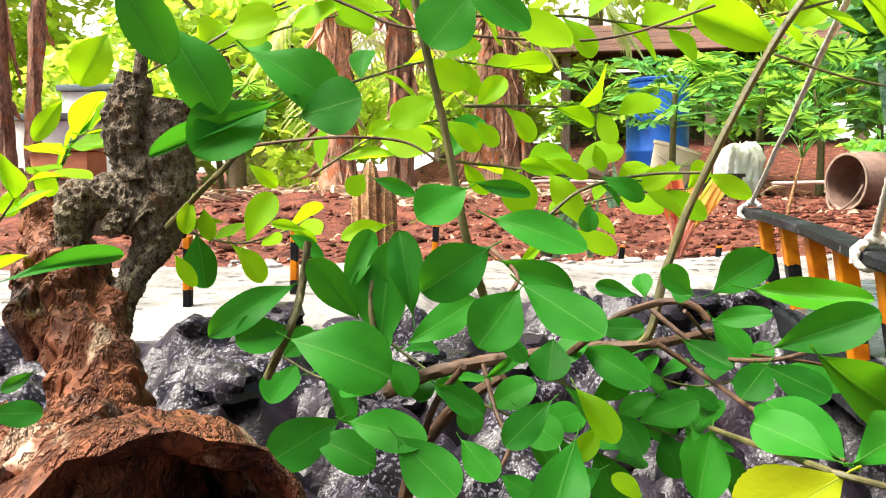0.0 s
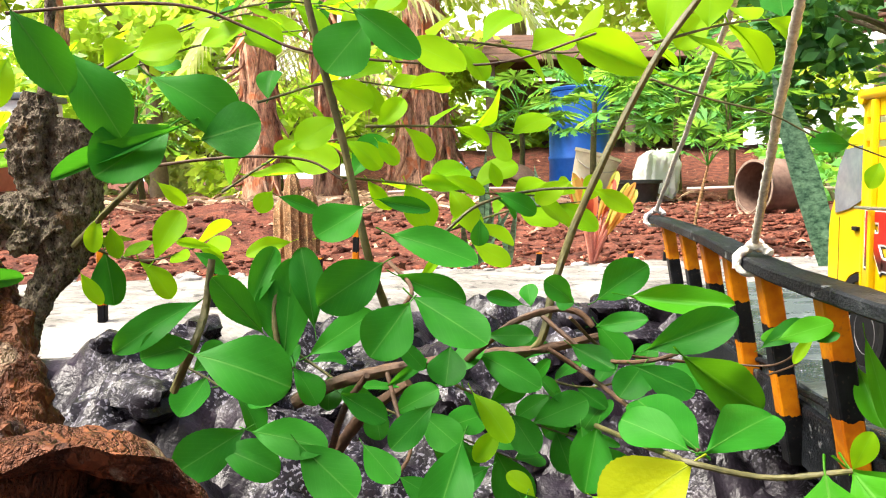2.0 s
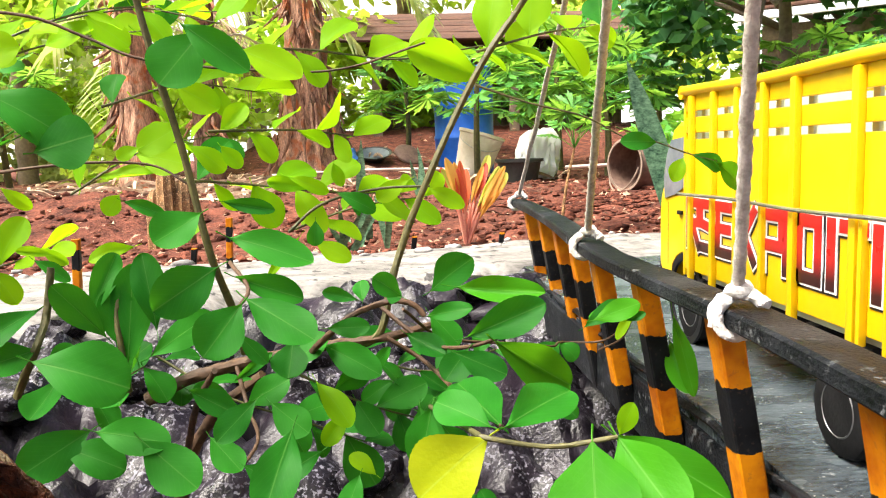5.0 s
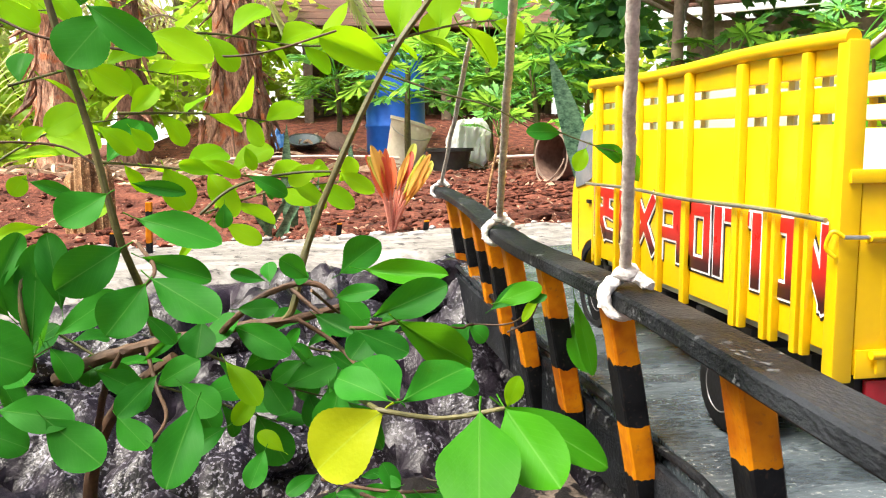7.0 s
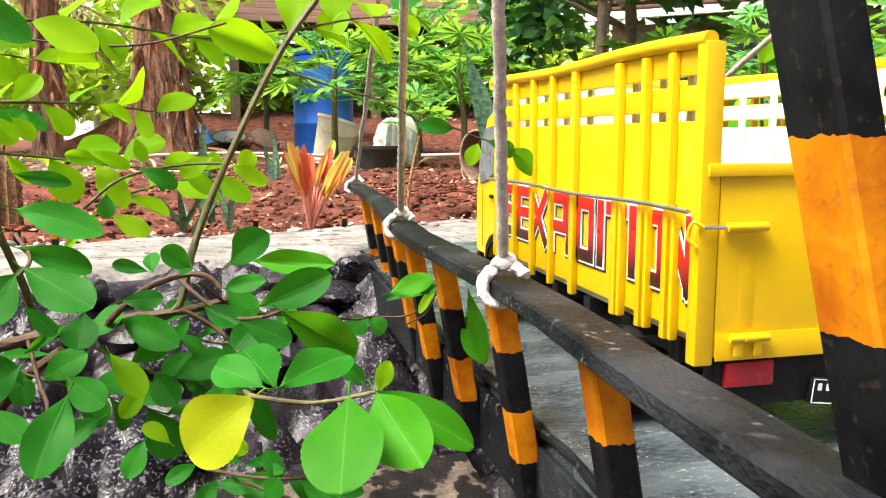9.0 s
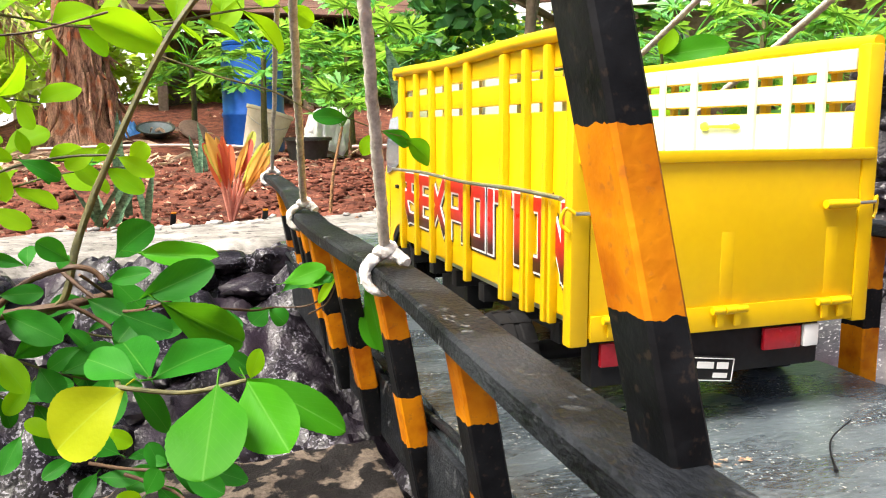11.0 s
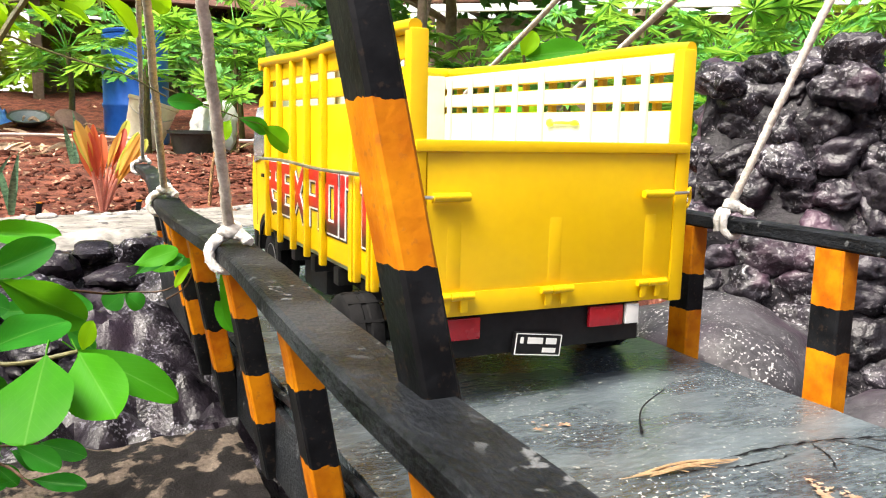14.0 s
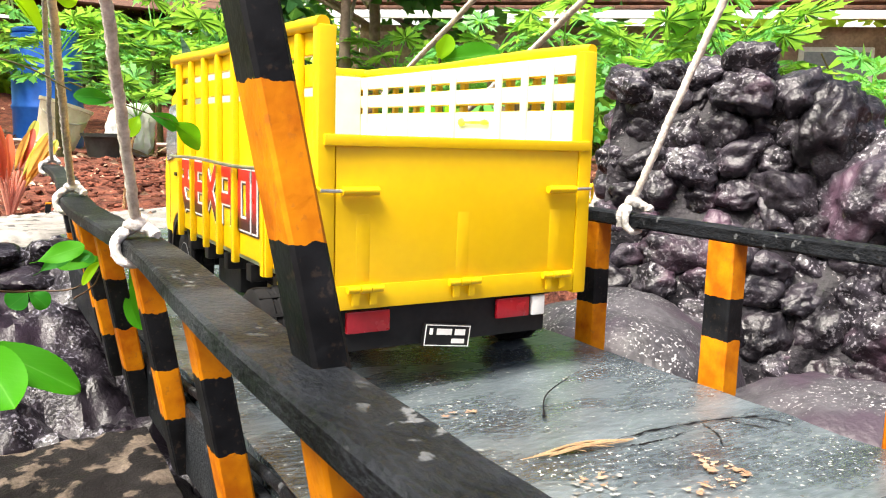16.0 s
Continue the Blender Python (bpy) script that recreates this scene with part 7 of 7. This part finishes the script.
rusty_pot()
bm = bmesh.new()
tube(bm, curve_points([(-0.9, 4.35, 0.07), (-0.4, 4.33, 0.085), (0.0, 4.30, 0.08), (0.22, 4.27, 0.07)], 30), 0.009, 10)
solid("water_pipe", bm, M_PIPE, "pale plastic water pipe lying on the soil", "pipe", "water pipes")
bm = bmesh.new()
tube(bm, curve_points([(0.66, 3.75, 0.08), (1.0, 3.70, 0.085), (1.5, 3.66, 0.07)], 24), 0.009, 10)
solid("water_pipe", bm, M_PIPE, "pale plastic water pipe lying behind the tipped pot", "pipe", "water pipes")


def basin():
    x, y = -0.33, 5.6
    b = thing("basin", "shallow enamel basin lying on the soil", "basin", at=(x, y, 0))
    m = Matrix.Translation((x, y, height(x, y) + 0.045)) @ Matrix.Rotation(radians(20), 4, "X")
    part("body", lathe(bmesh.new(), [(0.06, -0.05), (0.12, 0.0), (0.13, 0.004), (0.13, 0.010), (0.115, 0.006), (0.06, -0.04)], 32, m), M_TUB, b)
    part("bowl", lathe(bmesh.new(), [(0.02, -0.0385), (0.062, -0.0385), (0.112, 0.0065), (0.105, 0.004), (0.058, -0.033), (0.01, -0.033)], 32, m), M_LID, b, "pale grey inside")


basin()


# A round brown pot lid, lying tilted near the basin.
def discarded_lid():
    x, y = -0.07, 5.75
    m = Matrix.Translation((x, y, height(x, y) + 0.05)) @ Matrix.Rotation(radians(38), 4, "X") @ Matrix.Rotation(radians(20), 4, "Y")
    solid("discarded_lid", lathe(bmesh.new(), [(0.01, 0.012), (0.09, 0.006), (0.105, 0.0), (0.11, -0.012), (0.104, -0.012), (0.098, -0.004), (0.085, 0.0), (0.01, 0.005)], 36, m), M_CLAY, "rusty brown round pot lid lying tilted on the soil", "dish")


discarded_lid()


def heaped_cloth(name, x, y, size, mat, label, seed):
    """A slumped sheet: a low folded heap with a creased skirt, resting on the soil."""
    bm = bmesh.new()
    n = 40
    grid = []
    for j in range(n + 1):
        row = []
        for i in range(n + 1):
            u, v = 2 * i / n - 1, 2 * j / n - 1
            r = min(math.hypot(u, v), 1.2)
            fold = abs(noise.noise(Vector((u * 3 + seed, v * 3, 1)))) + 0.5 * abs(noise.noise(Vector((u * 7, v * 7 + seed, 2))))
            px, py = x + u * size[0], y + v * size[1]
            row.append(bm.verts.new((px, py, height(px, py) + 0.004 + size[2] * max(1 - r ** 2, 0.0) * (0.75 + 0.4 * fold))))
        grid.append(row)
    for a, b in zip(grid, grid[1:]):
        for k in range(n):
            bm.faces.new((a[k], a[k + 1], b[k + 1], b[k]))
    return solid(name, bm, mat, label, "tarp", smooth=False)


M_TARP = material("blue_tarp", (0.03, 0.13, 0.42), (0.10, 0.28, 0.62), scale=9, rough=0.45, bump=0.3, depth=0.006)
heaped_cloth("tarp", -0.57, 6.25, (0.15, 0.12, 0.20), M_TARP, "crumpled blue plastic tarp lying on the soil", 3.0)


def cordyline():
    """A clump of pink stalks with broad red and yellow leaves."""
    x, y = -0.105, 1.30
    base = up_at(x, y, -0.01)
    c = thing("cordyline", "small cordyline with red, orange and yellow leaves", "plant", at=base)
    rng = random.Random(3)
    me = LEAVES_C
    for k in range(21):
        a = rng.uniform(0, 6.3)
        tilt = rng.uniform(0.12, 0.5)
        d = Vector((math.cos(a) * tilt, math.sin(a) * tilt * 0.6, 1)).normalized()
        mid = base + d * rng.uniform(0.06, 0.10)
        part("stalk", tube(bmesh.new(), curve_points([base, base.lerp(mid, 0.5) + Vector((0, 0, 0.004)), mid], 6), list(np.linspace(0.0045, 0.003, 6)), 6), M_PINK, c)
        e = mid + (d * 0.8 + Vector((math.cos(a) * 0.35, math.sin(a) * 0.2, 0.25))).normalized() * rng.uniform(0.06, 0.095)
        yv = (e - mid).normalized()
        zv = Vector((rng.uniform(-0.4, 0.4), -1, 0.2))
        zv = (zv - yv * zv.dot(yv)).normalized()
        ob = new("leaf", me[k % 3])
        ob.parent = c
        s = (e - mid).length
        ob.matrix_basis = Matrix.Translation(mid - base) @ Matrix((yv.cross(zv), yv, zv)).transposed().to_4x4() @ Matrix.Diagonal((s * 0.21, s * 1.15, s, 1))


LEAVES_C = [leaf_mesh("leaf", mat, 0.25, 0.12 * k, 0.3, 60 + k) for k, mat in enumerate((M_CORDY, M_CORDY_O, M_CORDY_G))]
cordyline()


def snake_plant(x, y, blades, tall, seed, label, lean=0.15):
    base = up_at(x, y, -0.01)
    s = thing("snake_plant", label, "plant", "snake plants", at=base)
    rng = random.Random(seed)
    for k in range(blades):
        a = rng.uniform(0, 6.3)
        h = tall * rng.uniform(0.7, 1.1)
        d = Vector((math.cos(a) * lean, math.sin(a) * lean, 1)).normalized()
        foot = base + Vector((rng.uniform(-0.03, 0.03), rng.uniform(-0.02, 0.02), 0))
        bm = bmesh.new()
        rings = []
        w0 = tall * 0.036
        turn = rng.uniform(-0.6, 0.6)
        for j in range(13):
            v = j / 12
            w = w0 * (0.6 + 0.9 * math.sin(math.pi * (0.12 + 0.78 * v))) * (1 - v ** 5)
            side = Vector((math.cos(turn + v * 0.7), math.sin(turn + v * 0.7) * 0.5, 0))
            p = foot + d * h * v + Vector((math.cos(a), math.sin(a), 0)) * 0.06 * tall * v * v
            back = Vector((-side.y, side.x, 0)) * w * 0.35
            rings.append([bm.verts.new(q) for q in (p - side * w, p + back * 0.8, p + side * w, p + back * 1.15)])
        for r1, r2 in zip(rings, rings[1:]):
            for i in range(4):
                bm.faces.new((r1[i], r1[(i + 1) % 4], r2[(i + 1) % 4], r2[i]))
        part("blade", bm, M_SNAKE, s)


snake_plant(-0.285, 1.36, 3, 0.13, 1, "dark green upright snake plant by the road")
snake_plant(-0.345, 1.34, 8, 0.14, 2, "low clump of mottled snake plant blades", lean=0.55)
snake_plant(-0.322, 1.42, 2, 0.225, 6, "tall grey-green snake plant with two blades", lean=0.06)
snake_plant(-0.10, 3.3, 3, 0.22, 4, "grey-green snake plant in the soil", lean=0.1)


def tall_blade():
    """One long arching snake plant blade."""
    base = up_at(0.262, 1.12, -0.01)
    s = thing("snake_plant", "single tall mottled snake plant blade arching over", "plant", "snake plants", at=base)
    bm = bmesh.new()
    rings = []
    for j in range(21):
        v = j / 20
        w = 0.0225 * (0.8 + 0.4 * math.sin(math.pi * (0.1 + 0.7 * v))) * (1 - v ** 5)
        p = base + Vector((0.03 - 0.10 * v - 0.012 * v * v, 0.01 * v, 0.36 * v))
        side, back = Vector((0.97, 0.2, 0.25)) * w, Vector((0, 1, 0)) * w * 0.4
        rings.append([bm.verts.new(q) for q in (p - side, p + back * 0.6, p + side, p + back)])
    for r1, r2 in zip(rings, rings[1:]):
        for i in range(4):
            bm.faces.new((r1[i], r1[(i + 1) % 4], r2[(i + 1) % 4], r2[i]))
    part("blade", bm, M_SNAKE, s)


tall_blade()


def seedling():
    base = up_at(0.125, 1.45, -0.01)
    s = thing("seedling", "papaya seedling with a thin stem and pale leaves", "plant", at=base)
    tip = Vector((0.158, 1.45, 0.180))
    part("stem", tube(bmesh.new(), curve_points([base, base.lerp(tip, 0.5) + Vector((-0.006, 0, 0)), tip], 10), list(np.linspace(0.0042, 0.0028, 10)), 8), M_CACTUS, s)
    rng = random.Random(2)
    for k in range(10):
        ob = new("leaf", PALMATE)
        ob.parent = s
        z = rng.uniform(0.065, 0.10)
        ob.matrix_basis = Matrix.Translation(tip - base) @ Matrix.Rotation(k * 1.1, 4, "Z") @ Matrix.Rotation(radians(rng.uniform(5, 60)), 4, "X") @ Matrix.Diagonal((z, z, z, 1))


seedling()


def cactus(x, y, tall, seed):
    base = up_at(x, y, -0.01)
    c = thing("cactus", "dry woody columnar cactus with brown spines", "cactus", at=base)
    for k, (dx, dy, h) in enumerate(((0, 0, tall), (0.035, 0.01, tall * 0.8), (-0.03, 0.02, tall * 0.7))):
        bm = bmesh.new()
        p0 = base + Vector((dx, dy, 0))
        tube(bm, [p0 + Vector((0, 0, h * j / 14)) for j in range(15)], [0.020 * math.sqrt(max(1 - (j / 14.2) ** 7, 0.02)) for j in range(15)], 24, lobes=8, twist=0.0, rough=0.08)
        part("column", bm, M_CACTUS, c)


cactus(-0.75, 1.48, 0.21, 1)


def stake(x, y, tall=0.10):
    base = up_at(x, y, -0.02)
    base.z = -0.012
    s = thing("road_stake", "short roadside stake with yellow and black bands", "stake", "road stakes", at=base)
    leaning_post(s, (x + 0.004, y, tall), (x, y, -0.012), 0.010, 0.010, M_STAKE, "shaft")


for x, y in ((-0.774, 0.62), (-0.672, 0.715), (-0.529, 0.99), (-0.62, 1.13), (-0.05, 1.20), (0.02, 1.22), (-0.22, 1.19)):
    stake(x, y, 0.085 if y < 1.1 else 0.022)


def planter():
    x, y = -1.66, 1.78
    p = thing("planter", "terracotta trough planter on the soil", "planter", at=(x, y, 0))
    part("trough", one_box((x - 0.10, y - 0.05, height(x, y) + 0.15), (x + 0.07, y + 0.05, height(x, y) + 0.225), 0.01), M_TERRA, p)
    part("rim", one_box((x - 0.11, y - 0.06, height(x, y) + 0.226), (x + 0.08, y + 0.06, height(x, y) + 0.238), 0.006), M_TERRA, p)
    part("stand", one_box((x - 0.08, y - 0.04, height(x, y) - 0.02), (x + 0.06, y + 0.04, height(x, y) + 0.149), 0.004), M_TIMBER, p)


planter()


def white_box(x, y, z, w, h):
    b = thing("white_box", "white wooden box with slate-coloured lid", "box", "white boxes", at=(x, y, 0))
    part("body", one_box((x - w / 2, y - w / 2, height(x, y) - 0.02 if z == 0 else z), (x + w / 2, y + w / 2, z + h), 0.01), M_BOX, b)
    part("lid", one_box((x - w / 2 - 0.02, y - w / 2 - 0.02, z + h + 0.002), (x + w / 2 + 0.02, y + w / 2 + 0.02, z + h + 0.04), 0.008), M_LID, b)


white_box(-3.08, 3.88, 0, 0.33, 0.43)
white_box(-3.10, 4.38, 0, 0.36, 0.63)


def hut():
    """An open shelter with a low tiled roof."""
    h = thing("garden_hut", "open garden hut with a low brown tiled roof", "hut", at=(1.2, 9.6, 0))
    for x in (-0.3, 1.2, 2.7):
        for y in (8.6, 9.8):
            part("post", one_box((x - 0.05, y - 0.05, -0.05), (x + 0.05, y + 0.05, 1.33), 0.01), M_TIMBER, h)
    for sgn in (-1, 1):
        m = Matrix.Translation((1.2, 9.18, 1.70)) @ Matrix.Rotation(radians(-26 * sgn), 4, "X")
        for k in range(4):
            a, b = sorted((sgn * 0.20 * k, sgn * (0.20 * k + 0.23)))
            part("roof_course", one_box((-2.1, a, 0.02 - 0.006 * k), (2.1, b, 0.05 - 0.006 * k), 0.008, m), M_ROOF, h)
    part("back_wall", one_box((-0.35, 9.86, -0.05), (2.75, 9.91, 1.3), 0.004), M_TIMBER, h)


hut()


def house(x, y):
    h = thing("house", "house with tiled roof and pale eaves behind the garden", "house", at=(x, y, 0))
    turn = Matrix.Translation((x, y, 0)) @ Matrix.Rotation(radians(-42), 4, "Z")
    part("wall", one_box((-3, 0, -0.1), (3, 3, 1.35), 0.01, turn), M_TIMBER, h)
    part("fascia", one_box((-3.3, -0.45, 1.36), (3.3, -0.40, 1.44), 0.005, turn), M_BOX, h, "white eaves board")
    for k in range(9):
        part("roof_course", one_box((-3.3, -0.45 + 0.22 * k, 1.45 + 0.10 * k), (3.3, -0.20 + 0.22 * k, 1.485 + 0.10 * k), 0.01, turn), M_ROOF, h)
    for wx in (-1.8, 0.2, 1.9):
        w = part("window", one_box((wx - 0.35, -0.03, 0.45), (wx + 0.35, 0.01, 1.15), 0.01, turn), M_BOX, h, "white window frame")
        part("pane", one_box((wx - 0.30, -0.045, 0.50), (wx + 0.30, -0.032, 1.10), 0, turn), M_GLASS, w, "dark pane")


house(5.9, 5.9)


def glow_backdrop():
    """Glowing sheet added far behind the garden for white haze low over the horizon."""
    m = bpy.data.materials.new("white_glow_sheet")
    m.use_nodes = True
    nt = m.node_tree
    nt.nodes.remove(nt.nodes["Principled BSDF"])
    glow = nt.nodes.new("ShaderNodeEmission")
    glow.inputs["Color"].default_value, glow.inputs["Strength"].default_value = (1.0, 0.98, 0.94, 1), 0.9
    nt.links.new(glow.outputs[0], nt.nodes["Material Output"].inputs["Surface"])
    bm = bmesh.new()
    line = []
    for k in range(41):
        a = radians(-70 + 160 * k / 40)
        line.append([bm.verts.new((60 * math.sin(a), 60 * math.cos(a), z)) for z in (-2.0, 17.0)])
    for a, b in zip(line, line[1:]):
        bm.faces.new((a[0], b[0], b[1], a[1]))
    solid("backdrop", bm, m, "added glowing sheet for white hazy sky low over the horizon", "sky", kind="structure")


glow_backdrop()


# ---- litter and stones ----
def scatter_litter():
    rng = random.Random(12)
    bm = bmesh.new()
    for _ in range(4600):
        y = 1.15 + 7.9 * rng.random() ** 1.6
        x = rng.uniform(-2.2, 2.4) * (0.5 + y / 4)
        p = up_at(x, y, 0.006)
        a = rng.uniform(0, 6.3)
        d = Vector((math.cos(a), math.sin(a), rng.uniform(-0.1, 0.5))).normalized()
        w = d.orthogonal().normalized()
        s = rng.uniform(0.006, 0.030) * (0.6 + y * 0.22) * rng.uniform(0.5, 1.2)
        m = p + d * s * 0.5 + Vector((0, 0, s * 0.15))
        vs = [bm.verts.new(q) for q in (p, m + w * s * rng.uniform(0.05, 0.4), p + d * s, m - w * s * rng.uniform(0.05, 0.3))]
        bm.faces.new(vs)
    return solid("leaf_litter", bm, M_LITTER, "dry brown leaves and chips scattered over the soil", "leaf litter", kind="stuff", smooth=False)


scatter_litter()


def scatter_clods():
    rng = random.Random(13)
    spots = []
    for _ in range(4200):
        y = 1.2 + 3.6 * rng.random() ** 1.5
        x = rng.uniform(-1.8, 2.0) * (0.6 + y / 5)
        s = rng.uniform(0.002, 0.010) * (0.6 + y * 0.3) * (1 if rng.random() < 0.95 else 2.0)
        spots.append((up_at(x, y, s * 0.2), (s * rng.uniform(0.9, 1.4), s * 0.9, s * 0.6), rng.uniform(0, 6), x * 9))
    for _ in range(1800):
        x, y = rng.gauss(0.58, 0.30), rng.gauss(2.0, 0.30)
        s = rng.uniform(0.003, 0.011)
        spots.append((up_at(x, y, s * 0.25), (s * rng.uniform(1.0, 1.9), s * rng.uniform(0.6, 1.0), s * rng.uniform(0.35, 0.7)), rng.uniform(0, 6), x * 9))
    return lump_field("soil_clods", spots, 2, 1.1, M_CLOD, "crumbled clods of red soil", "soil")


scatter_clods()


def road_stones():
    rng = random.Random(14)
    spots = []
    for _ in range(220):
        x = rng.uniform(-1.8, 1.3)
        y = road_far(x) + rng.gauss(-0.01, 0.035)
        s = rng.uniform(0.002, 0.008) * (1 if rng.random() < 0.9 else 1.9)
        spots.append(((x, y, s * 0.3), (s * rng.uniform(1.1, 1.7), s, s * 0.6), rng.uniform(0, 6), x * 7))
    return lump_field("road_stones", spots, 2, 0.45, M_STONE, "small pale stones along the road edge", "stones")


road_stones()


# ---- small things on the deck ----
def fallen_twig():
    bm = bmesh.new()
    tube(bm, curve_points([(0.107, -0.088, 0.003), (0.122, -0.068, 0.004), (0.141, -0.050, 0.003), (0.170, -0.034, 0.004)], 16), [0.0011, 0.0010] + list(np.linspace(0.0006, 0.0004, 14)), 6, rough=0.2)
    solid("fallen_twig", bm, M_DARK, "short dark dry twig lying on the deck", "twig")


fallen_twig()


def straw_wisp():
    """A torn strip of wood fibre lying along a crack in the deck."""
    w = thing("straw_wisp", "torn strip of tan wood fibre on the deck", "straw", at=(0.10, -0.135, 0.002))
    rng = random.Random(6)
    for k in range(9):
        a = Vector((0.056 + rng.uniform(0.0, 0.03), -0.134 + rng.uniform(-0.002, 0.003), 0.0018))
        e = Vector((rng.uniform(0.095, 0.135), rng.uniform(-0.143, -0.131), 0.0018))
        m = a.lerp(e, 0.5) + Vector((0, rng.uniform(-0.001, 0.004), rng.uniform(0.0005, 0.003)))
        part("fibre", tube(bmesh.new(), curve_points([a, m, e], 10), [0.0002, 0.0004, 0.0006, 0.0007, 0.0006, 0.0006, 0.0005, 0.0004, 0.0003, 0.0002], 5), M_STRAW, w)
    return w


straw_wisp()


def deck_cracks():
    """Hairline ridges of dark grime along the cracks of the deck."""
    c = thing("deck_crack", "dark crack lines in the grey deck paint", "crack", at=(0.18, -0.135, 0.001))
    rng = random.Random(16)
    for points in ([(0.122, -0.131), (0.162, -0.130), (0.204, -0.134), (0.243, -0.144)], [(0.118, -0.141), (0.145, -0.143), (0.168, -0.141)],
                   [(0.205, -0.134), (0.214, -0.148), (0.219, -0.160)], [(0.225, -0.139), (0.234, -0.150), (0.238, -0.164)], [(0.19, -0.133), (0.184, -0.150), (0.172, -0.165)]):
        line = curve_points([(x, y, 0.0010) for x, y in points], 34)
        line = [p + Vector((rng.uniform(-0.0006, 0.0006), rng.uniform(-0.0009, 0.0009), 0)) for p in line]
        r = 0.0006 if len(points) == 4 else 0.00045
        part("line", tube(bmesh.new(), line, [r * rng.uniform(0.35, 1.25) * (1 if 3 < k < 30 else 0.5) for k in range(34)], 5), M_DARK, c)
    return c


deck_cracks()


def flake(verts, faces, x, y, r, rng, z=0.0016):
    """One ragged chip: an uneven outline round a slightly raised middle."""
    off, n, turn = len(verts), 13, rng.uniform(0, 6)
    for i in range(n):
        a = 6.283 * i / n
        d = r * rng.uniform(0.12, 1.5)
        px, py = d * 1.4 * math.cos(a), d * math.sin(a)
        verts.append((x + px * math.cos(turn) - py * math.sin(turn), y + px * math.sin(turn) + py * math.cos(turn), z))
    verts.append((x, y, z + 0.0001))
    faces += [(off + i, off + (i + 1) % n, off + n) for i in range(n)]


def peeled_patches():
    """Chips where the deck's paint has come off: pale specks all over, tan and orange ones near the end."""
    rng = random.Random(8)
    for name, label, mat, spots in (
            ("paint_chips", "small pale chips in the deck paint", M_CHIP, [(rng.uniform(-0.025, 0.245), rng.uniform(-0.6, 0.5), rng.uniform(0.0003, 0.0012)) for _ in range(420)]
             + [(rng.gauss(0.075, 0.022), rng.gauss(-0.172, 0.012), rng.uniform(0.0004, 0.0019)) for _ in range(46)] + [(rng.uniform(0.19, 0.23), rng.gauss(-0.03, 0.02), rng.uniform(0.0004, 0.0014)) for _ in range(12)]),
            ("bare_patches", "orange-tan bare patches where deck paint peeled", M_PEEL, [(rng.gauss(cx, 0.006), rng.gauss(cy, 0.005), rng.uniform(0.0005, 0.0024)) for cx, cy in
             ((0.145, -0.177), (0.135, -0.201), (0.125, -0.197), (0.079, -0.169), (0.15, -0.192), (0.11, -0.215), (0.063, -0.058)) for _ in range(9)])):
        verts, faces = [], []
        for x, y, r in spots:
            flake(verts, faces, x, y, r, rng)
        me = bpy.data.meshes.new(name)
        me.from_pydata(verts, [], faces)
        me.materials.append(mat)
        tagged(new(name, me), label, "paint chips", kind="stuff")


peeled_patches()


def dry_grass():
    """Wispy dry grass and roots at the foot of the shrub."""
    rng = random.Random(31)
    bm = bmesh.new()
    for k in range(150):
        x, y = rng.gauss(-0.27, 0.07), rng.gauss(0.16, 0.06)
        a = Vector((x, y, bank_level(x, y) - 0.004))
        e = a + Vector((rng.gauss(0, 0.03), rng.gauss(0, 0.03), rng.uniform(0.02, 0.06)))
        tube(bm, curve_points([a, a.lerp(e, 0.5) + Vector((0, 0, 0.008)), e], 5), [0.0007, 0.0007, 0.0006, 0.0005, 0.0003], 4, cap=False)
    solid("dry_grass", bm, M_STRAW, "wispy dry grass at the foot of the shrub", "grass", kind="stuff")


dry_grass()
